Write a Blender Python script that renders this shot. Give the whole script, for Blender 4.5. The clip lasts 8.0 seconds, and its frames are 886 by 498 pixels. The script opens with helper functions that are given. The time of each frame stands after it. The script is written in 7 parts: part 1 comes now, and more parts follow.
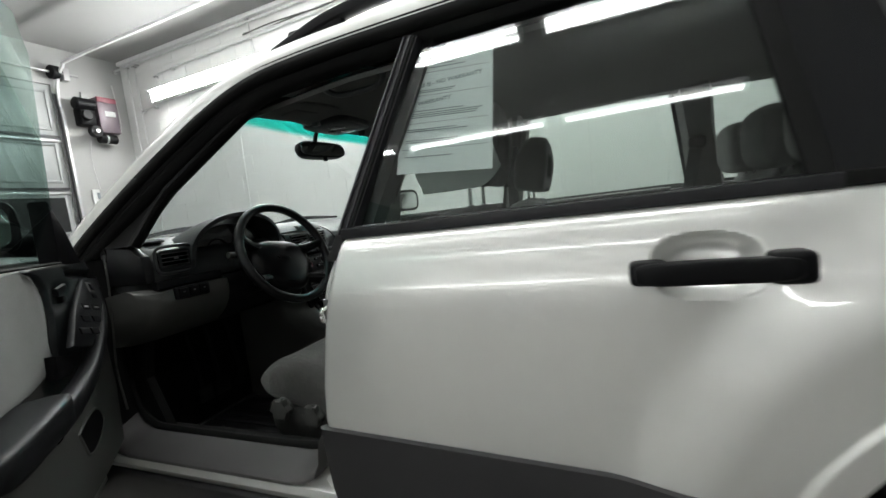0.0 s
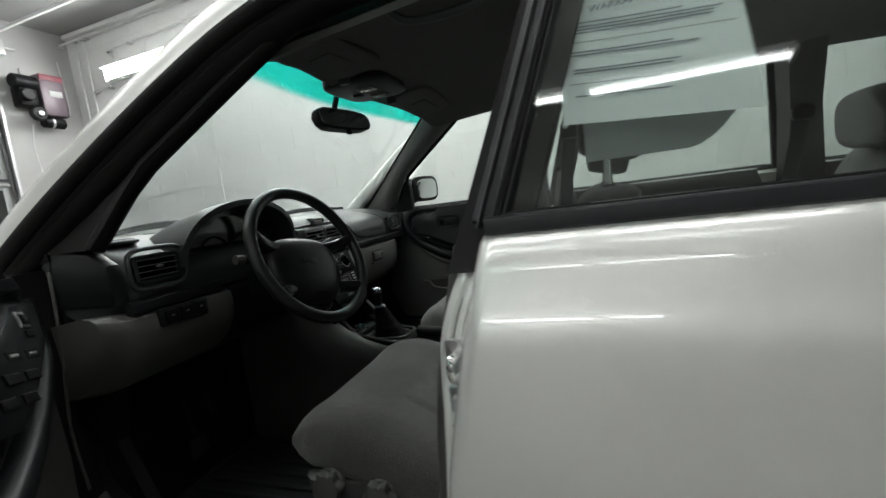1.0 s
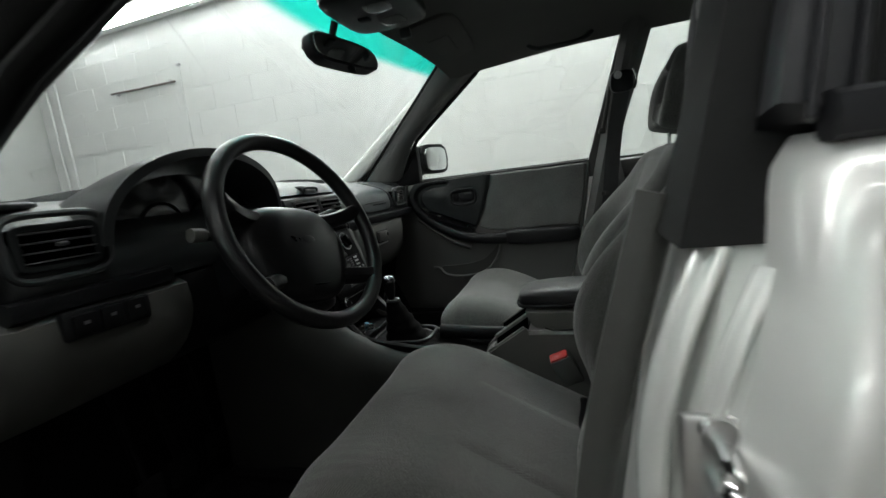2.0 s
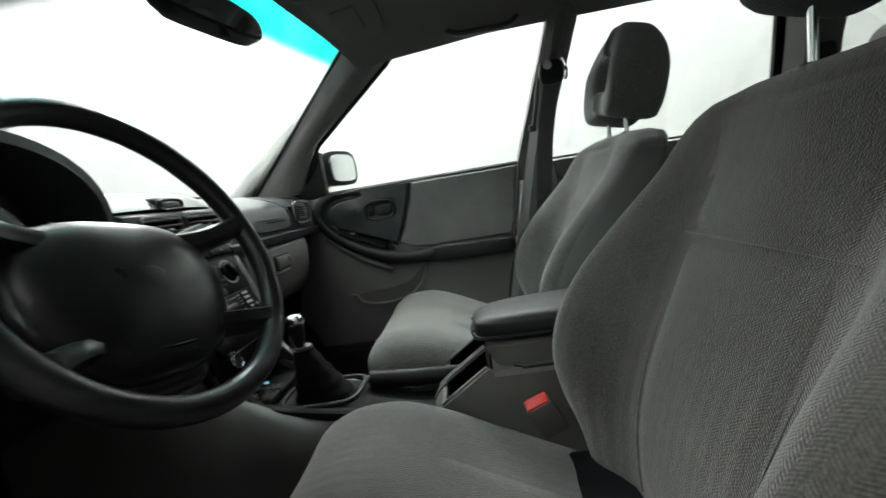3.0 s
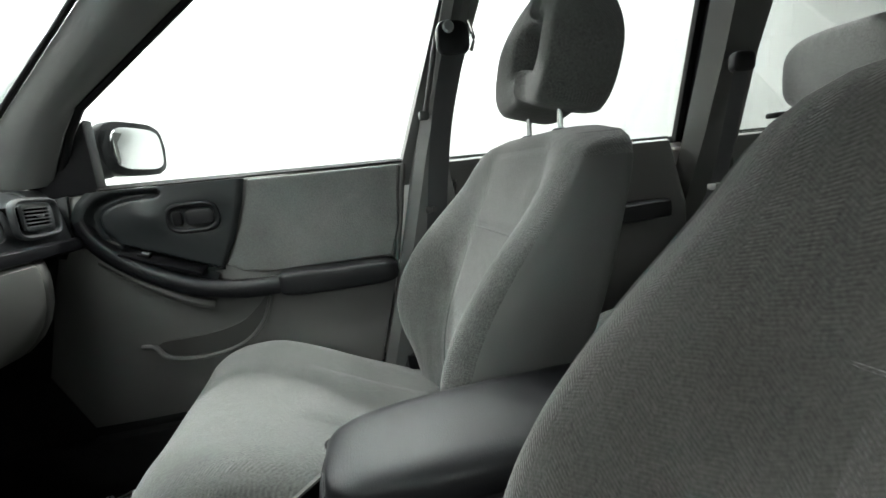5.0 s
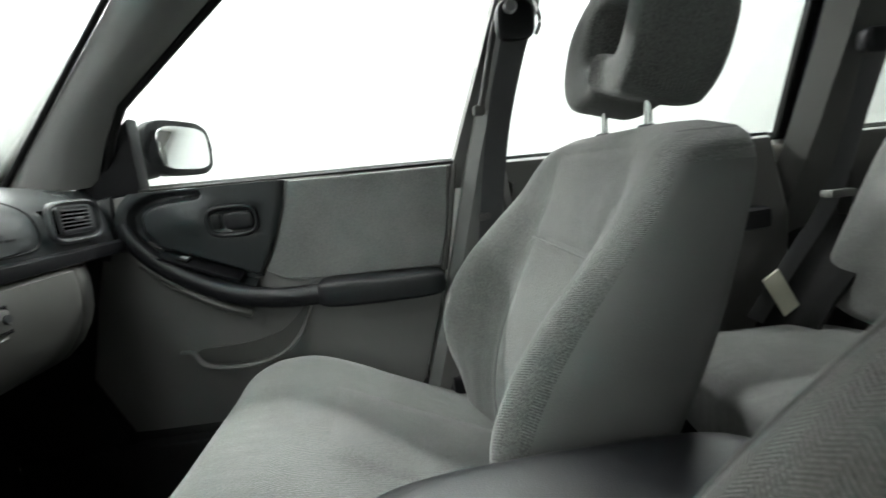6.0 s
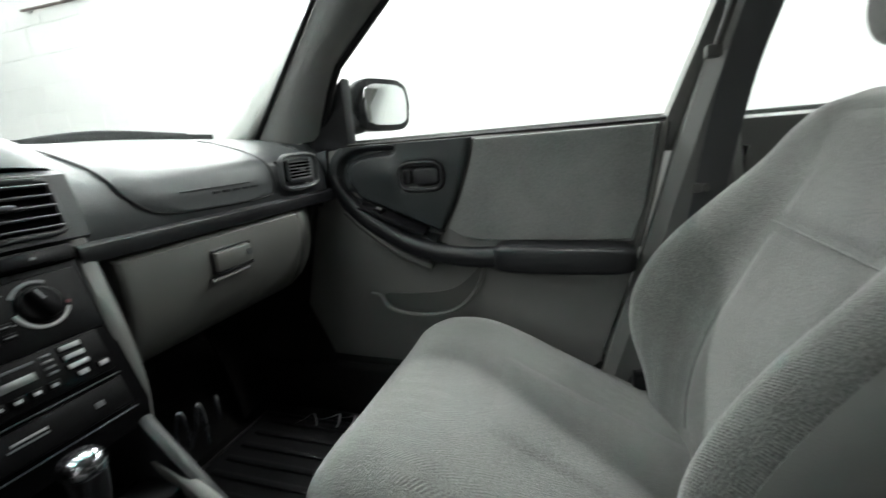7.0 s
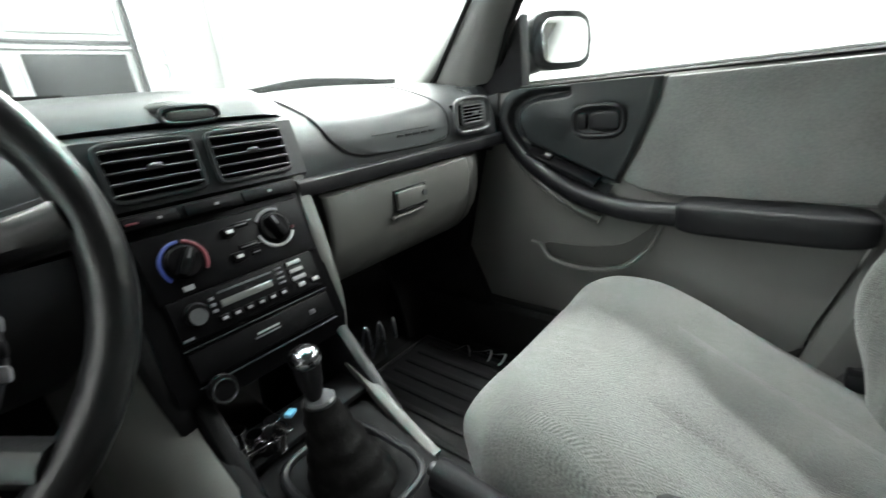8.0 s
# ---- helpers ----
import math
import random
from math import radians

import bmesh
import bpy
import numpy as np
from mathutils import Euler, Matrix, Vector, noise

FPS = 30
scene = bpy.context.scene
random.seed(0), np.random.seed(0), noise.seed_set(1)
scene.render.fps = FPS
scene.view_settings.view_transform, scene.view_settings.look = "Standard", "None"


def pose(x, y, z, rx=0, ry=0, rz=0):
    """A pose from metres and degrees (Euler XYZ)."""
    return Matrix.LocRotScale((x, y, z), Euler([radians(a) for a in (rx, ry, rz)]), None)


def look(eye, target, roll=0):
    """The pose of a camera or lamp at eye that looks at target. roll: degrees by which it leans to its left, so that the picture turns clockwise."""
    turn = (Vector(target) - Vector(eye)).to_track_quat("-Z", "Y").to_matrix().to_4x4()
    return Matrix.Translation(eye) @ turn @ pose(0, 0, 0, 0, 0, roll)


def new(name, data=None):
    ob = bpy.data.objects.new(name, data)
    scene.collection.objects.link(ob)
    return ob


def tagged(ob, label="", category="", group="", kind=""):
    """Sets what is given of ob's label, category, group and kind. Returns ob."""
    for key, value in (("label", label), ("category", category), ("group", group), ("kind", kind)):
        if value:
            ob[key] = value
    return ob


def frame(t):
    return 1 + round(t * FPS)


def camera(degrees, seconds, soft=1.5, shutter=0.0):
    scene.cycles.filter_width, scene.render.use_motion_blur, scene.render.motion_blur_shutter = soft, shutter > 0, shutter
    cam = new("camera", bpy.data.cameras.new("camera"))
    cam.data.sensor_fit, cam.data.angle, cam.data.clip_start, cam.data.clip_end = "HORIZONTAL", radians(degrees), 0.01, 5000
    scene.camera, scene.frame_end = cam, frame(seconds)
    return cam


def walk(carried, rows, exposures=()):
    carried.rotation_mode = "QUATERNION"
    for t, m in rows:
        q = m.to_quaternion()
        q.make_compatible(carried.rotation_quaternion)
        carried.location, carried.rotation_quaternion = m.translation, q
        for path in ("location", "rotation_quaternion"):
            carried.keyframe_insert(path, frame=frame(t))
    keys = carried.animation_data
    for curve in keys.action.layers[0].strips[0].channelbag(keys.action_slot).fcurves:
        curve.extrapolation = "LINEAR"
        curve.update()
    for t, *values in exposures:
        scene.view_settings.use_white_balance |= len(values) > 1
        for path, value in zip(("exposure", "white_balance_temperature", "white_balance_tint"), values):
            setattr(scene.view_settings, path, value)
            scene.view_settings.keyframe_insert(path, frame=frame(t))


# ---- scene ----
cam = camera(91.7, 8.0, shutter=0.4)
PATH = [
    (0, (-1.537, -0.522, 1.017), (0.298, 0.252, 0.834), -7.0),
    (0.5, (-1.413, -0.306, 1.02), (0.444, 0.414, 0.83), -6.2),
    (1, (-1.289, -0.104, 1.029), (0.589, 0.545, 0.802), -7.4),
    (1.5, (-1.167, 0.031, 1.012), (0.722, 0.644, 0.777), -7.7),
    (1.7, (-1.109, 0.071, 1.0), (0.773, 0.689, 0.719), -7.0),
    (2.8, (-0.823, 0.21, 0.952), (1.137, 0.515, 0.701), -9.9),
    (3, (-0.788, 0.229, 0.949), (1.188, 0.382, 0.686), -9.4),
    (3.5, (-0.705, 0.26, 0.941), (1.264, 0.168, 0.603), -7.1),
    (4, (-0.585, 0.256, 0.945), (1.376, 0.025, 0.624), -7.6),
    (4.5, (-0.485, 0.241, 0.962), (1.45, -0.136, 0.624), -6.0),
    (4.7, (-0.445, 0.226, 0.964), (1.477, -0.199, 0.61), -5.8),
    (5.8, (-0.293, 0.179, 0.975), (1.657, -0.11, 0.641), -5.8),
    (6, (-0.28, 0.183, 0.979), (1.681, -0.003, 0.632), -5.5),
    (6.5, (-0.249, 0.193, 0.982), (1.703, 0.371, 0.584), -5.5),
    (7, (-0.219, 0.192, 0.989), (1.62, 0.818, 0.513), -4.7),
    (7.5, (-0.216, 0.205, 0.989), (1.445, 1.168, 0.429), -5.7),
    (8, (-0.225, 0.211, 0.999), (1.21, 1.435, 0.334), -6.0),
]
EXPOSURES = [(0, 0.94), (1.0, 0.84), (1.7, 0.75), (2.8, 1.74), (3.5, 1.89), (4.7, 2.36), (6.0, 2.42), (6.5, 2.36), (7.0, 2.22), (7.5, 2.30), (8.0, 2.96)]
walk(cam, [(t, look(eye, target, roll)) for t, eye, target, roll in PATH], EXPOSURES)

# ---- world and lights ----
world = bpy.data.worlds.new("garage_air")
scene.world = world
world.use_nodes = True
world.node_tree.nodes["Background"].inputs[0].default_value = (0.9, 0.95, 1.0, 1)
world.node_tree.nodes["Background"].inputs[1].default_value = 0.05
TUBE_POWER = 17.0


# ---- materials ----
def shader(name, colour, rough=0.5, metal=0.0, vary=0.12, vary_scale=6.0, grain=0.0, grain_scale=400.0, coat=0.0, spec=0.5, sheen=0.0, rand=0.0):
    """A surface with blotchy variation at one scale and a fine grain in relief at another."""
    m = bpy.data.materials.new(name)
    m.use_nodes = True
    t = m.node_tree
    b = t.nodes["Principled BSDF"]
    b.inputs["Roughness"].default_value = rough
    b.inputs["Metallic"].default_value = metal
    b.inputs["Coat Weight"].default_value = coat
    b.inputs["Coat Roughness"].default_value = 0.04
    b.inputs["Specular IOR Level"].default_value = spec
    b.inputs["Sheen Weight"].default_value = sheen
    co = t.nodes.new("ShaderNodeTexCoord")
    n1 = t.nodes.new("ShaderNodeTexNoise")
    n1.inputs["Scale"].default_value = vary_scale
    n1.inputs["Detail"].default_value = 6
    t.links.new(co.outputs["Object"], n1.inputs["Vector"])
    ramp = t.nodes.new("ShaderNodeMapRange")
    ramp.inputs["To Min"].default_value = 1 - vary
    ramp.inputs["To Max"].default_value = 1 + vary
    t.links.new(n1.outputs["Fac"], ramp.inputs["Value"])
    mul = t.nodes.new("ShaderNodeVectorMath")
    mul.operation = "SCALE"
    mul.inputs[0].default_value = colour
    last = ramp.outputs["Result"]
    if rand:
        info = t.nodes.new("ShaderNodeObjectInfo")
        r2 = t.nodes.new("ShaderNodeMapRange")
        r2.inputs["To Min"].default_value, r2.inputs["To Max"].default_value = 1 - rand, 1 + rand
        t.links.new(info.outputs["Random"], r2.inputs["Value"])
        mm = t.nodes.new("ShaderNodeMath")
        mm.operation = "MULTIPLY"
        t.links.new(last, mm.inputs[0])
        t.links.new(r2.outputs["Result"], mm.inputs[1])
        last = mm.outputs[0]
    t.links.new(last, mul.inputs["Scale"])
    t.links.new(mul.outputs["Vector"], b.inputs["Base Color"])
    rr = t.nodes.new("ShaderNodeMapRange")
    rr.inputs["To Min"].default_value, rr.inputs["To Max"].default_value = max(rough - 0.07, 0.02), min(rough + 0.07, 1)
    t.links.new(n1.outputs["Fac"], rr.inputs["Value"])
    t.links.new(rr.outputs["Result"], b.inputs["Roughness"])
    if grain:
        n2 = t.nodes.new("ShaderNodeTexNoise")
        n2.inputs["Scale"].default_value = grain_scale
        n2.inputs["Detail"].default_value = 2
        t.links.new(co.outputs["Object"], n2.inputs["Vector"])
        bump = t.nodes.new("ShaderNodeBump")
        bump.inputs["Strength"].default_value = grain
        bump.inputs["Distance"].default_value = 0.001
        t.links.new(n2.outputs["Fac"], bump.inputs["Height"])
        t.links.new(bump.outputs["Normal"], b.inputs["Normal"])
    return m


def cloth(name, colour, pitch=0.013, depth=0.5, rib=0.22, speck=1.5, patch=1.15):
    """Woven seat cloth: a herringbone of short slanted ribs, pile noise and blotches of wear."""
    m = shader(name, colour, 0.92, vary=0.16, vary_scale=9, spec=0.2, sheen=0.35)
    t = m.node_tree
    b = t.nodes["Principled BSDF"]
    co = t.nodes.new("ShaderNodeTexCoord")
    sep = t.nodes.new("ShaderNodeSeparateXYZ")
    t.links.new(co.outputs["Object"], sep.inputs[0])

    def calc(op, a, c=None):
        n = t.nodes.new("ShaderNodeMath")
        n.operation = op
        for i, v in enumerate((a, c)):
            if v is None:
                continue
            if isinstance(v, (int, float)):
                n.inputs[i].default_value = v
            else:
                t.links.new(v, n.inputs[i])
        return n.outputs[0]

    along = calc("ADD", sep.outputs["Y"], calc("MULTIPLY", sep.outputs["Z"], -1.0))
    zig = calc("PINGPONG", sep.outputs["X"], pitch)
    wave = calc("SINE", calc("MULTIPLY", calc("ADD", along, calc("MULTIPLY", zig, 1.1)), 1500.0))

    def noise(scale, detail, stretch=(1, 1, 1)):
        mp = t.nodes.new("ShaderNodeMapping")
        mp.inputs["Scale"].default_value = stretch
        t.links.new(co.outputs["Object"], mp.inputs["Vector"])
        n = t.nodes.new("ShaderNodeTexNoise")
        n.inputs["Scale"].default_value = scale
        n.inputs["Detail"].default_value = detail
        t.links.new(mp.outputs["Vector"], n.inputs["Vector"])
        return n.outputs["Fac"]

    fuzz = calc("SUBTRACT", noise(420, 2, (1.6, 0.7, 0.7)), 0.5)
    nap = calc("SUBTRACT", noise(7, 5, (1.0, 1.0, 0.8)), 0.5)
    worn = calc("MULTIPLY", wave, calc("MAXIMUM", calc("ADD", nap, 0.38), 0.05))
    hsum = calc("ADD", calc("MULTIPLY", worn, rib * 3), calc("MULTIPLY", fuzz, 2.2))
    bump = t.nodes.new("ShaderNodeBump")
    bump.inputs["Strength"].default_value = depth
    bump.inputs["Distance"].default_value = 0.0014
    t.links.new(hsum, bump.inputs["Height"])
    t.links.new(bump.outputs["Normal"], b.inputs["Normal"])
    old = b.inputs["Base Color"].links[0].from_socket
    sc = t.nodes.new("ShaderNodeVectorMath")
    sc.operation = "SCALE"
    t.links.new(old, sc.inputs[0])
    tone = calc("ADD", calc("MULTIPLY", worn, rib), calc("MULTIPLY", fuzz, speck))
    tone = calc("ADD", tone, calc("MULTIPLY", nap, patch))
    t.links.new(calc("MAXIMUM", calc("ADD", tone, 1.0), 0.3), sc.inputs["Scale"])
    t.links.new(sc.outputs["Vector"], b.inputs["Base Color"])
    return m


def pane(name, tint, band=None):
    """Clear tinted pane: see-through colour with a mirror gloss on top. band: (low, high, colour) of a tinted strip, by the mesh attribute rise."""
    m = bpy.data.materials.new(name)
    m.use_nodes = True
    t = m.node_tree
    t.nodes.clear()
    out = t.nodes.new("ShaderNodeOutputMaterial")
    tr = t.nodes.new("ShaderNodeBsdfTransparent")
    gl = t.nodes.new("ShaderNodeBsdfGlossy")
    gl.inputs["Roughness"].default_value = 0.004
    lw = t.nodes.new("ShaderNodeLayerWeight")
    lw.inputs["Blend"].default_value = 0.5
    pw = t.nodes.new("ShaderNodeMath")
    pw.operation = "POWER"
    pw.inputs[1].default_value = 4.0
    t.links.new(lw.outputs["Facing"], pw.inputs[0])
    fr = t.nodes.new("ShaderNodeMapRange")
    fr.inputs["To Min"].default_value, fr.inputs["To Max"].default_value = 0.092, 0.9
    t.links.new(pw.outputs[0], fr.inputs["Value"])
    mix = t.nodes.new("ShaderNodeMixShader")
    tr.inputs["Color"].default_value = (*tint, 1)
    t.links.new(fr.outputs[0], mix.inputs[0])
    t.links.new(tr.outputs[0], mix.inputs[1])
    t.links.new(gl.outputs[0], mix.inputs[2])
    t.links.new(mix.outputs[0], out.inputs["Surface"])
    if band:
        up = t.nodes.new("ShaderNodeAttribute")
        up.attribute_name = "rise"
        mr = t.nodes.new("ShaderNodeMapRange")
        mr.interpolation_type = "SMOOTHSTEP"
        mr.inputs["From Min"].default_value, mr.inputs["From Max"].default_value = band[0], band[1]
        t.links.new(up.outputs["Fac"], mr.inputs["Value"])
        mc = t.nodes.new("ShaderNodeMix")
        mc.data_type = "RGBA"
        mc.inputs["A"].default_value = (*tint, 1)
        mc.inputs["B"].default_value = (*band[2], 1)
        t.links.new(mr.outputs["Result"], mc.inputs["Factor"])
        t.links.new(mc.outputs["Result"], tr.inputs["Color"])
    return m


def thin_paper(name, colour):
    """Sheet of paper that lets part of the light through."""
    m = shader(name, colour, 0.8, 0, 0.04, 10)
    t = m.node_tree
    b = t.nodes["Principled BSDF"]
    tr = t.nodes.new("ShaderNodeBsdfTranslucent")
    tr.inputs["Color"].default_value = (*colour, 1)
    mix = t.nodes.new("ShaderNodeMixShader")
    mix.inputs[0].default_value = 0.2
    t.links.new(b.outputs[0], mix.inputs[1])
    t.links.new(tr.outputs[0], mix.inputs[2])
    t.links.new(mix.outputs[0], t.nodes["Material Output"].inputs["Surface"])
    return m


def glow(name, colour, power):
    m = bpy.data.materials.new(name)
    m.use_nodes = True
    b = m.node_tree.nodes["Principled BSDF"]
    b.inputs["Base Color"].default_value = (0.9, 0.9, 0.9, 1)
    b.inputs["Emission Color"].default_value = (*colour, 1)
    b.inputs["Emission Strength"].default_value = power
    return m


PAINT = shader("silver_paint", (0.83, 0.832, 0.808), 0.32, 0.35, 0.03, 3.0, 0.02, 900, coat=1.0)
PAINT.node_tree.nodes["Principled BSDF"].inputs["Coat IOR"].default_value = 1.62
PAINT.node_tree.nodes["Principled BSDF"].inputs["Coat Roughness"].default_value = 0.032
CLAD = shader("grey_cladding", (0.035, 0.034, 0.037), 0.5, 0, 0.15, 10, 0.3, 500)
BLACK = shader("black_plastic", (0.008, 0.008, 0.009), 0.45, 0, 0.2, 14, 0.15, 600, spec=0.12)
GLOSSBLACK = shader("gloss_black", (0.010, 0.010, 0.012), 0.10, 0, 0.1, 5, coat=0.6)
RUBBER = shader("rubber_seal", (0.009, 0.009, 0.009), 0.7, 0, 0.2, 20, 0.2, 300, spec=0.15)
DASH = shader("charcoal_vinyl", (0.038, 0.0415, 0.0435), 0.40, 0, 0.12, 12, 0.35, 700)
DASHDARK = shader("dark_vinyl", (0.009, 0.0095, 0.011), 0.42, 0, 0.15, 12, 0.3, 700, spec=0.28)
PALEKEY = shader("light_grey_keys", (0.28, 0.28, 0.28), 0.4, 0, 0.2, 40)
DASHMID = shader("dark_teal_vinyl", (0.017, 0.020, 0.021), 0.36, 0, 0.12, 12, 0.3, 700, spec=0.4)
STACK = shader("matt_black_fascia", (0.0030, 0.0030, 0.0034), 0.45, 0, 0.15, 14, 0.12, 600, spec=0.07)
# near-zero black that stands for shade inside vent wells and trays
VOID = shader("recess_shade", (0.0015, 0.0015, 0.0016), 0.9, 0, 0.1, 10, spec=0.02)
CONSOLE = shader("black_console_plastic", (0.004, 0.0041, 0.0045), 0.6, 0, 0.15, 12, 0.35, 700, spec=0.10)
TRIMBLACK = shader("black_window_trim", (0.022, 0.022, 0.025), 0.36, 0, 0.2, 16, 0.15, 400, spec=0.26)
KEYGREY = shader("grey_keys", (0.10, 0.10, 0.105), 0.4, 0, 0.2, 40)
DOORGREY = shader("grey_door_plastic", (0.1168, 0.1168, 0.1110), 0.55, 0, 0.10, 7, 0.3, 800)
# silver sill paint darkened to grey in place of shade
SILLSHADE = shader("shaded_sill_paint", (0.090, 0.086, 0.086), 0.42, 0, 0.14, 9, 0.1, 300)
GREY = shader("grey_plastic", (0.078, 0.078, 0.073), 0.55, 0, 0.10, 7, 0.3, 800)
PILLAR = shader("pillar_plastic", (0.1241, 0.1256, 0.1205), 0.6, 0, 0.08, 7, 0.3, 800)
LINER = shader("headliner_felt", (0.13, 0.13, 0.125), 0.95, 0, 0.10, 12, 0.5, 900, spec=0.1)
MIDCOVER = shader("mid_grey_plastic", (0.0766, 0.0774, 0.0737), 0.55, 0, 0.10, 8, 0.3, 700)
SIDECOVER = shader("dark_grey_plastic", (0.0548, 0.0548, 0.0511), 0.5, 0, 0.12, 9, 0.3, 600)
CARPET = shader("black_carpet", (0.014, 0.014, 0.014), 0.98, 0, 0.35, 30, 0.9, 700, spec=0.1)
MAT = shader("rubber_mat", (0.016, 0.016, 0.017), 0.42, 0, 0.3, 22, 0.4, 120)
CLOTH = cloth("seat_cloth", (0.1033, 0.1056, 0.1002), rib=0.26)
# driver's cloth: worn, and darkened further to stand for shade on the seat
CLOTH_WORN_SHADED = cloth("worn_shaded_seat_cloth", (0.0546, 0.0534, 0.0492), 0.010, rib=0.30)
CLOTH_WORN_SHADED_IN = cloth("worn_shaded_insert_cloth", (0.0558, 0.0539, 0.0498), 0.010, 0.6, 0.26)
CLOTH_IN = cloth("seat_insert_cloth", (0.1103, 0.1123, 0.1071), 0.014, 0.6, 0.10)
FLANK = shader("grey_seat_side", (0.1095, 0.1110, 0.1066), 0.62, 0, 0.08, 6, 0.25, 500)
DOORCLOTH = cloth("door_cloth", (0.1643, 0.1664, 0.1606), 0.006, 0.25, 0.05, 0.6, 0.9)
BELT = shader("belt_webbing", (0.045, 0.046, 0.048), 0.75, 0, 0.12, 40, 0.5, 900)
WORNCHROME = shader("worn_chrome", (0.34, 0.35, 0.37), 0.16, 1, 0.5, 60, 0.3, 90)
CHROME = shader("chrome", (0.8, 0.8, 0.8), 0.12, 1, 0.05, 8)
STEEL = shader("brushed_steel", (0.55, 0.55, 0.55), 0.3, 1, 0.1, 20)
MIRROR = shader("mirror_silver", (0.88, 0.9, 0.9), 0.02, 1, 0.01, 2)
RED = shader("red_plastic", (0.55, 0.025, 0.02), 0.4, 0, 0.1, 30)
BLUE = shader("blue_plastic", (0.12, 0.36, 0.52), 0.4)
NAVY = shader("blue_print", (0.018, 0.035, 0.16), 0.5)
DULLRED = shader("dull_red_print", (0.10, 0.012, 0.018), 0.5)
PAPER = thin_paper("white_paper", (0.90, 0.955, 0.955))
INK = shader("grey_print", (0.22, 0.25, 0.27), 0.8, 0, 0.2, 60)
# clear film given a pale colour in place of its glints
FILM = shader("pale_glint_film", (0.62, 0.64, 0.64), 0.12, 0, 0.1, 30, coat=0.5)
PALE = shader("pale_print", (0.45, 0.46, 0.45), 0.6)
LCD = shader("grey_display", (0.085, 0.09, 0.086), 0.25)
GLASS = pane("side_glass", (0.88, 0.91, 0.895))
# green side glass, tint darkened on this door to dim the view behind
GLASS_OPEN = pane("darkened_green_glass", (0.67, 0.785, 0.755))
GLASS_REAR = pane("rear_side_glass", (0.87, 0.905, 0.89))
SCREEN = pane("windshield_glass", (0.89, 0.92, 0.91), (0.855, 0.90, (0.12, 0.74, 0.67)))
WALL = shader("white_block_paint", (0.74, 0.74, 0.735), 0.6, 0, 0.05, 2.2, 0.35, 60, rand=0.015)
# for the unseen rear wall: kept dark so it bounces little light
WALLDARK = shader("dark_unseen_wall", (0.17, 0.168, 0.16), 0.8, 0, 0.15, 2.5, 0.4, 50)
# darker than WALL; for the north wall and the opener bracket
WALLN = shader("off_white_paint", (0.41, 0.41, 0.405), 0.65, 0, 0.08, 2.0, 0.35, 60)
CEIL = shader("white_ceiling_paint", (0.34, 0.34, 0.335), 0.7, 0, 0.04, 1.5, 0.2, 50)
CONCRETE = shader("sealed_concrete", (0.165, 0.155, 0.140), 0.38, 0, 0.25, 2.0, 0.2, 40)
DOORPANEL = shader("white_steel_panel", (0.33, 0.34, 0.34), 0.45, 0, 0.05, 3, 0.1, 80)
DARKPANE = shader("dark_door_pane", (0.012, 0.013, 0.014), 0.1)
CONDUIT = shader("painted_conduit", (0.68, 0.68, 0.68), 0.45, 0, 0.15, 9)
GALV = shader("galvanised_track", (0.5, 0.5, 0.5), 0.4, 0.7, 0.15, 9)
LAMP = glow("fluorescent_tube", (0.97, 1.0, 0.98), TUBE_POWER)
# strengths differ by row only to balance how bright each side looks
LAMP_DIM = glow("dimmed_fluorescent_tube", (0.97, 1.0, 0.98), TUBE_POWER * 0.4)
LAMP_BRIGHT = glow("bright_ceiling_tube", (0.97, 1.0, 0.98), TUBE_POWER * 1.5)
LAMP_EAST = glow("boosted_fluorescent_tube", (0.97, 1.0, 0.98), TUBE_POWER * 2.4)
LAMP_WEST = glow("bright_fluorescent_tube", (0.97, 1.0, 0.98), TUBE_POWER * 0.55)
FIXTURE = shader("white_enamel", (0.85, 0.85, 0.85), 0.35, 0, 0.03, 4)
TYRE = shader("tyre_rubber", (0.018, 0.018, 0.018), 0.7, 0, 0.2, 20, 0.4, 200)
ALLOY = shader("alloy", (0.5, 0.5, 0.5), 0.35, 0.9, 0.08, 9)
LENS_RED = shader("red_lens", (0.35, 0.01, 0.01), 0.1, coat=0.5)
LENS_CLEAR = shader("clear_lens", (0.7, 0.72, 0.75), 0.08, 0.3, coat=0.5)


# ---- mesh helpers ----
def finish(bm, sharp=38):
    bmesh.ops.recalc_face_normals(bm, faces=bm.faces)
    for f in bm.faces:
        f.smooth = True
    for e in bm.edges:
        if len(e.link_faces) == 2 and e.calc_face_angle(0) > radians(sharp):
            e.smooth = False


def world_of(ob):
    m = ob.matrix_basis.copy()
    while ob.parent:
        m = ob.parent.matrix_basis @ ob.matrix_parent_inverse @ m if ob.parent.parent is None else world_of(ob.parent) @ ob.matrix_parent_inverse @ m
        return m
    return m


def part(name, bm, material, parent=None, label="", sharp=38):
    """One mesh object, from a bmesh in world coordinates, under a thing or a part."""
    finish(bm, sharp)
    me = bpy.data.meshes.new(name)
    bm.to_mesh(me)
    bm.free()
    me.materials.append(material)
    ob = new(name, me)
    if parent:
        if parent.parent and parent.parent.parent:
            parent = parent.parent
        ob.parent = parent
        ob.matrix_parent_inverse = world_of(parent).inverted()
    if label:
        ob["label"] = label
    return ob


def thing(name, x, y, z, label, category, group="", kind=""):
    e = new(name)
    e.empty_display_size = 0.1
    e.matrix_basis = Matrix.Translation((x, y, z))
    return tagged(e, label, category, group, kind)


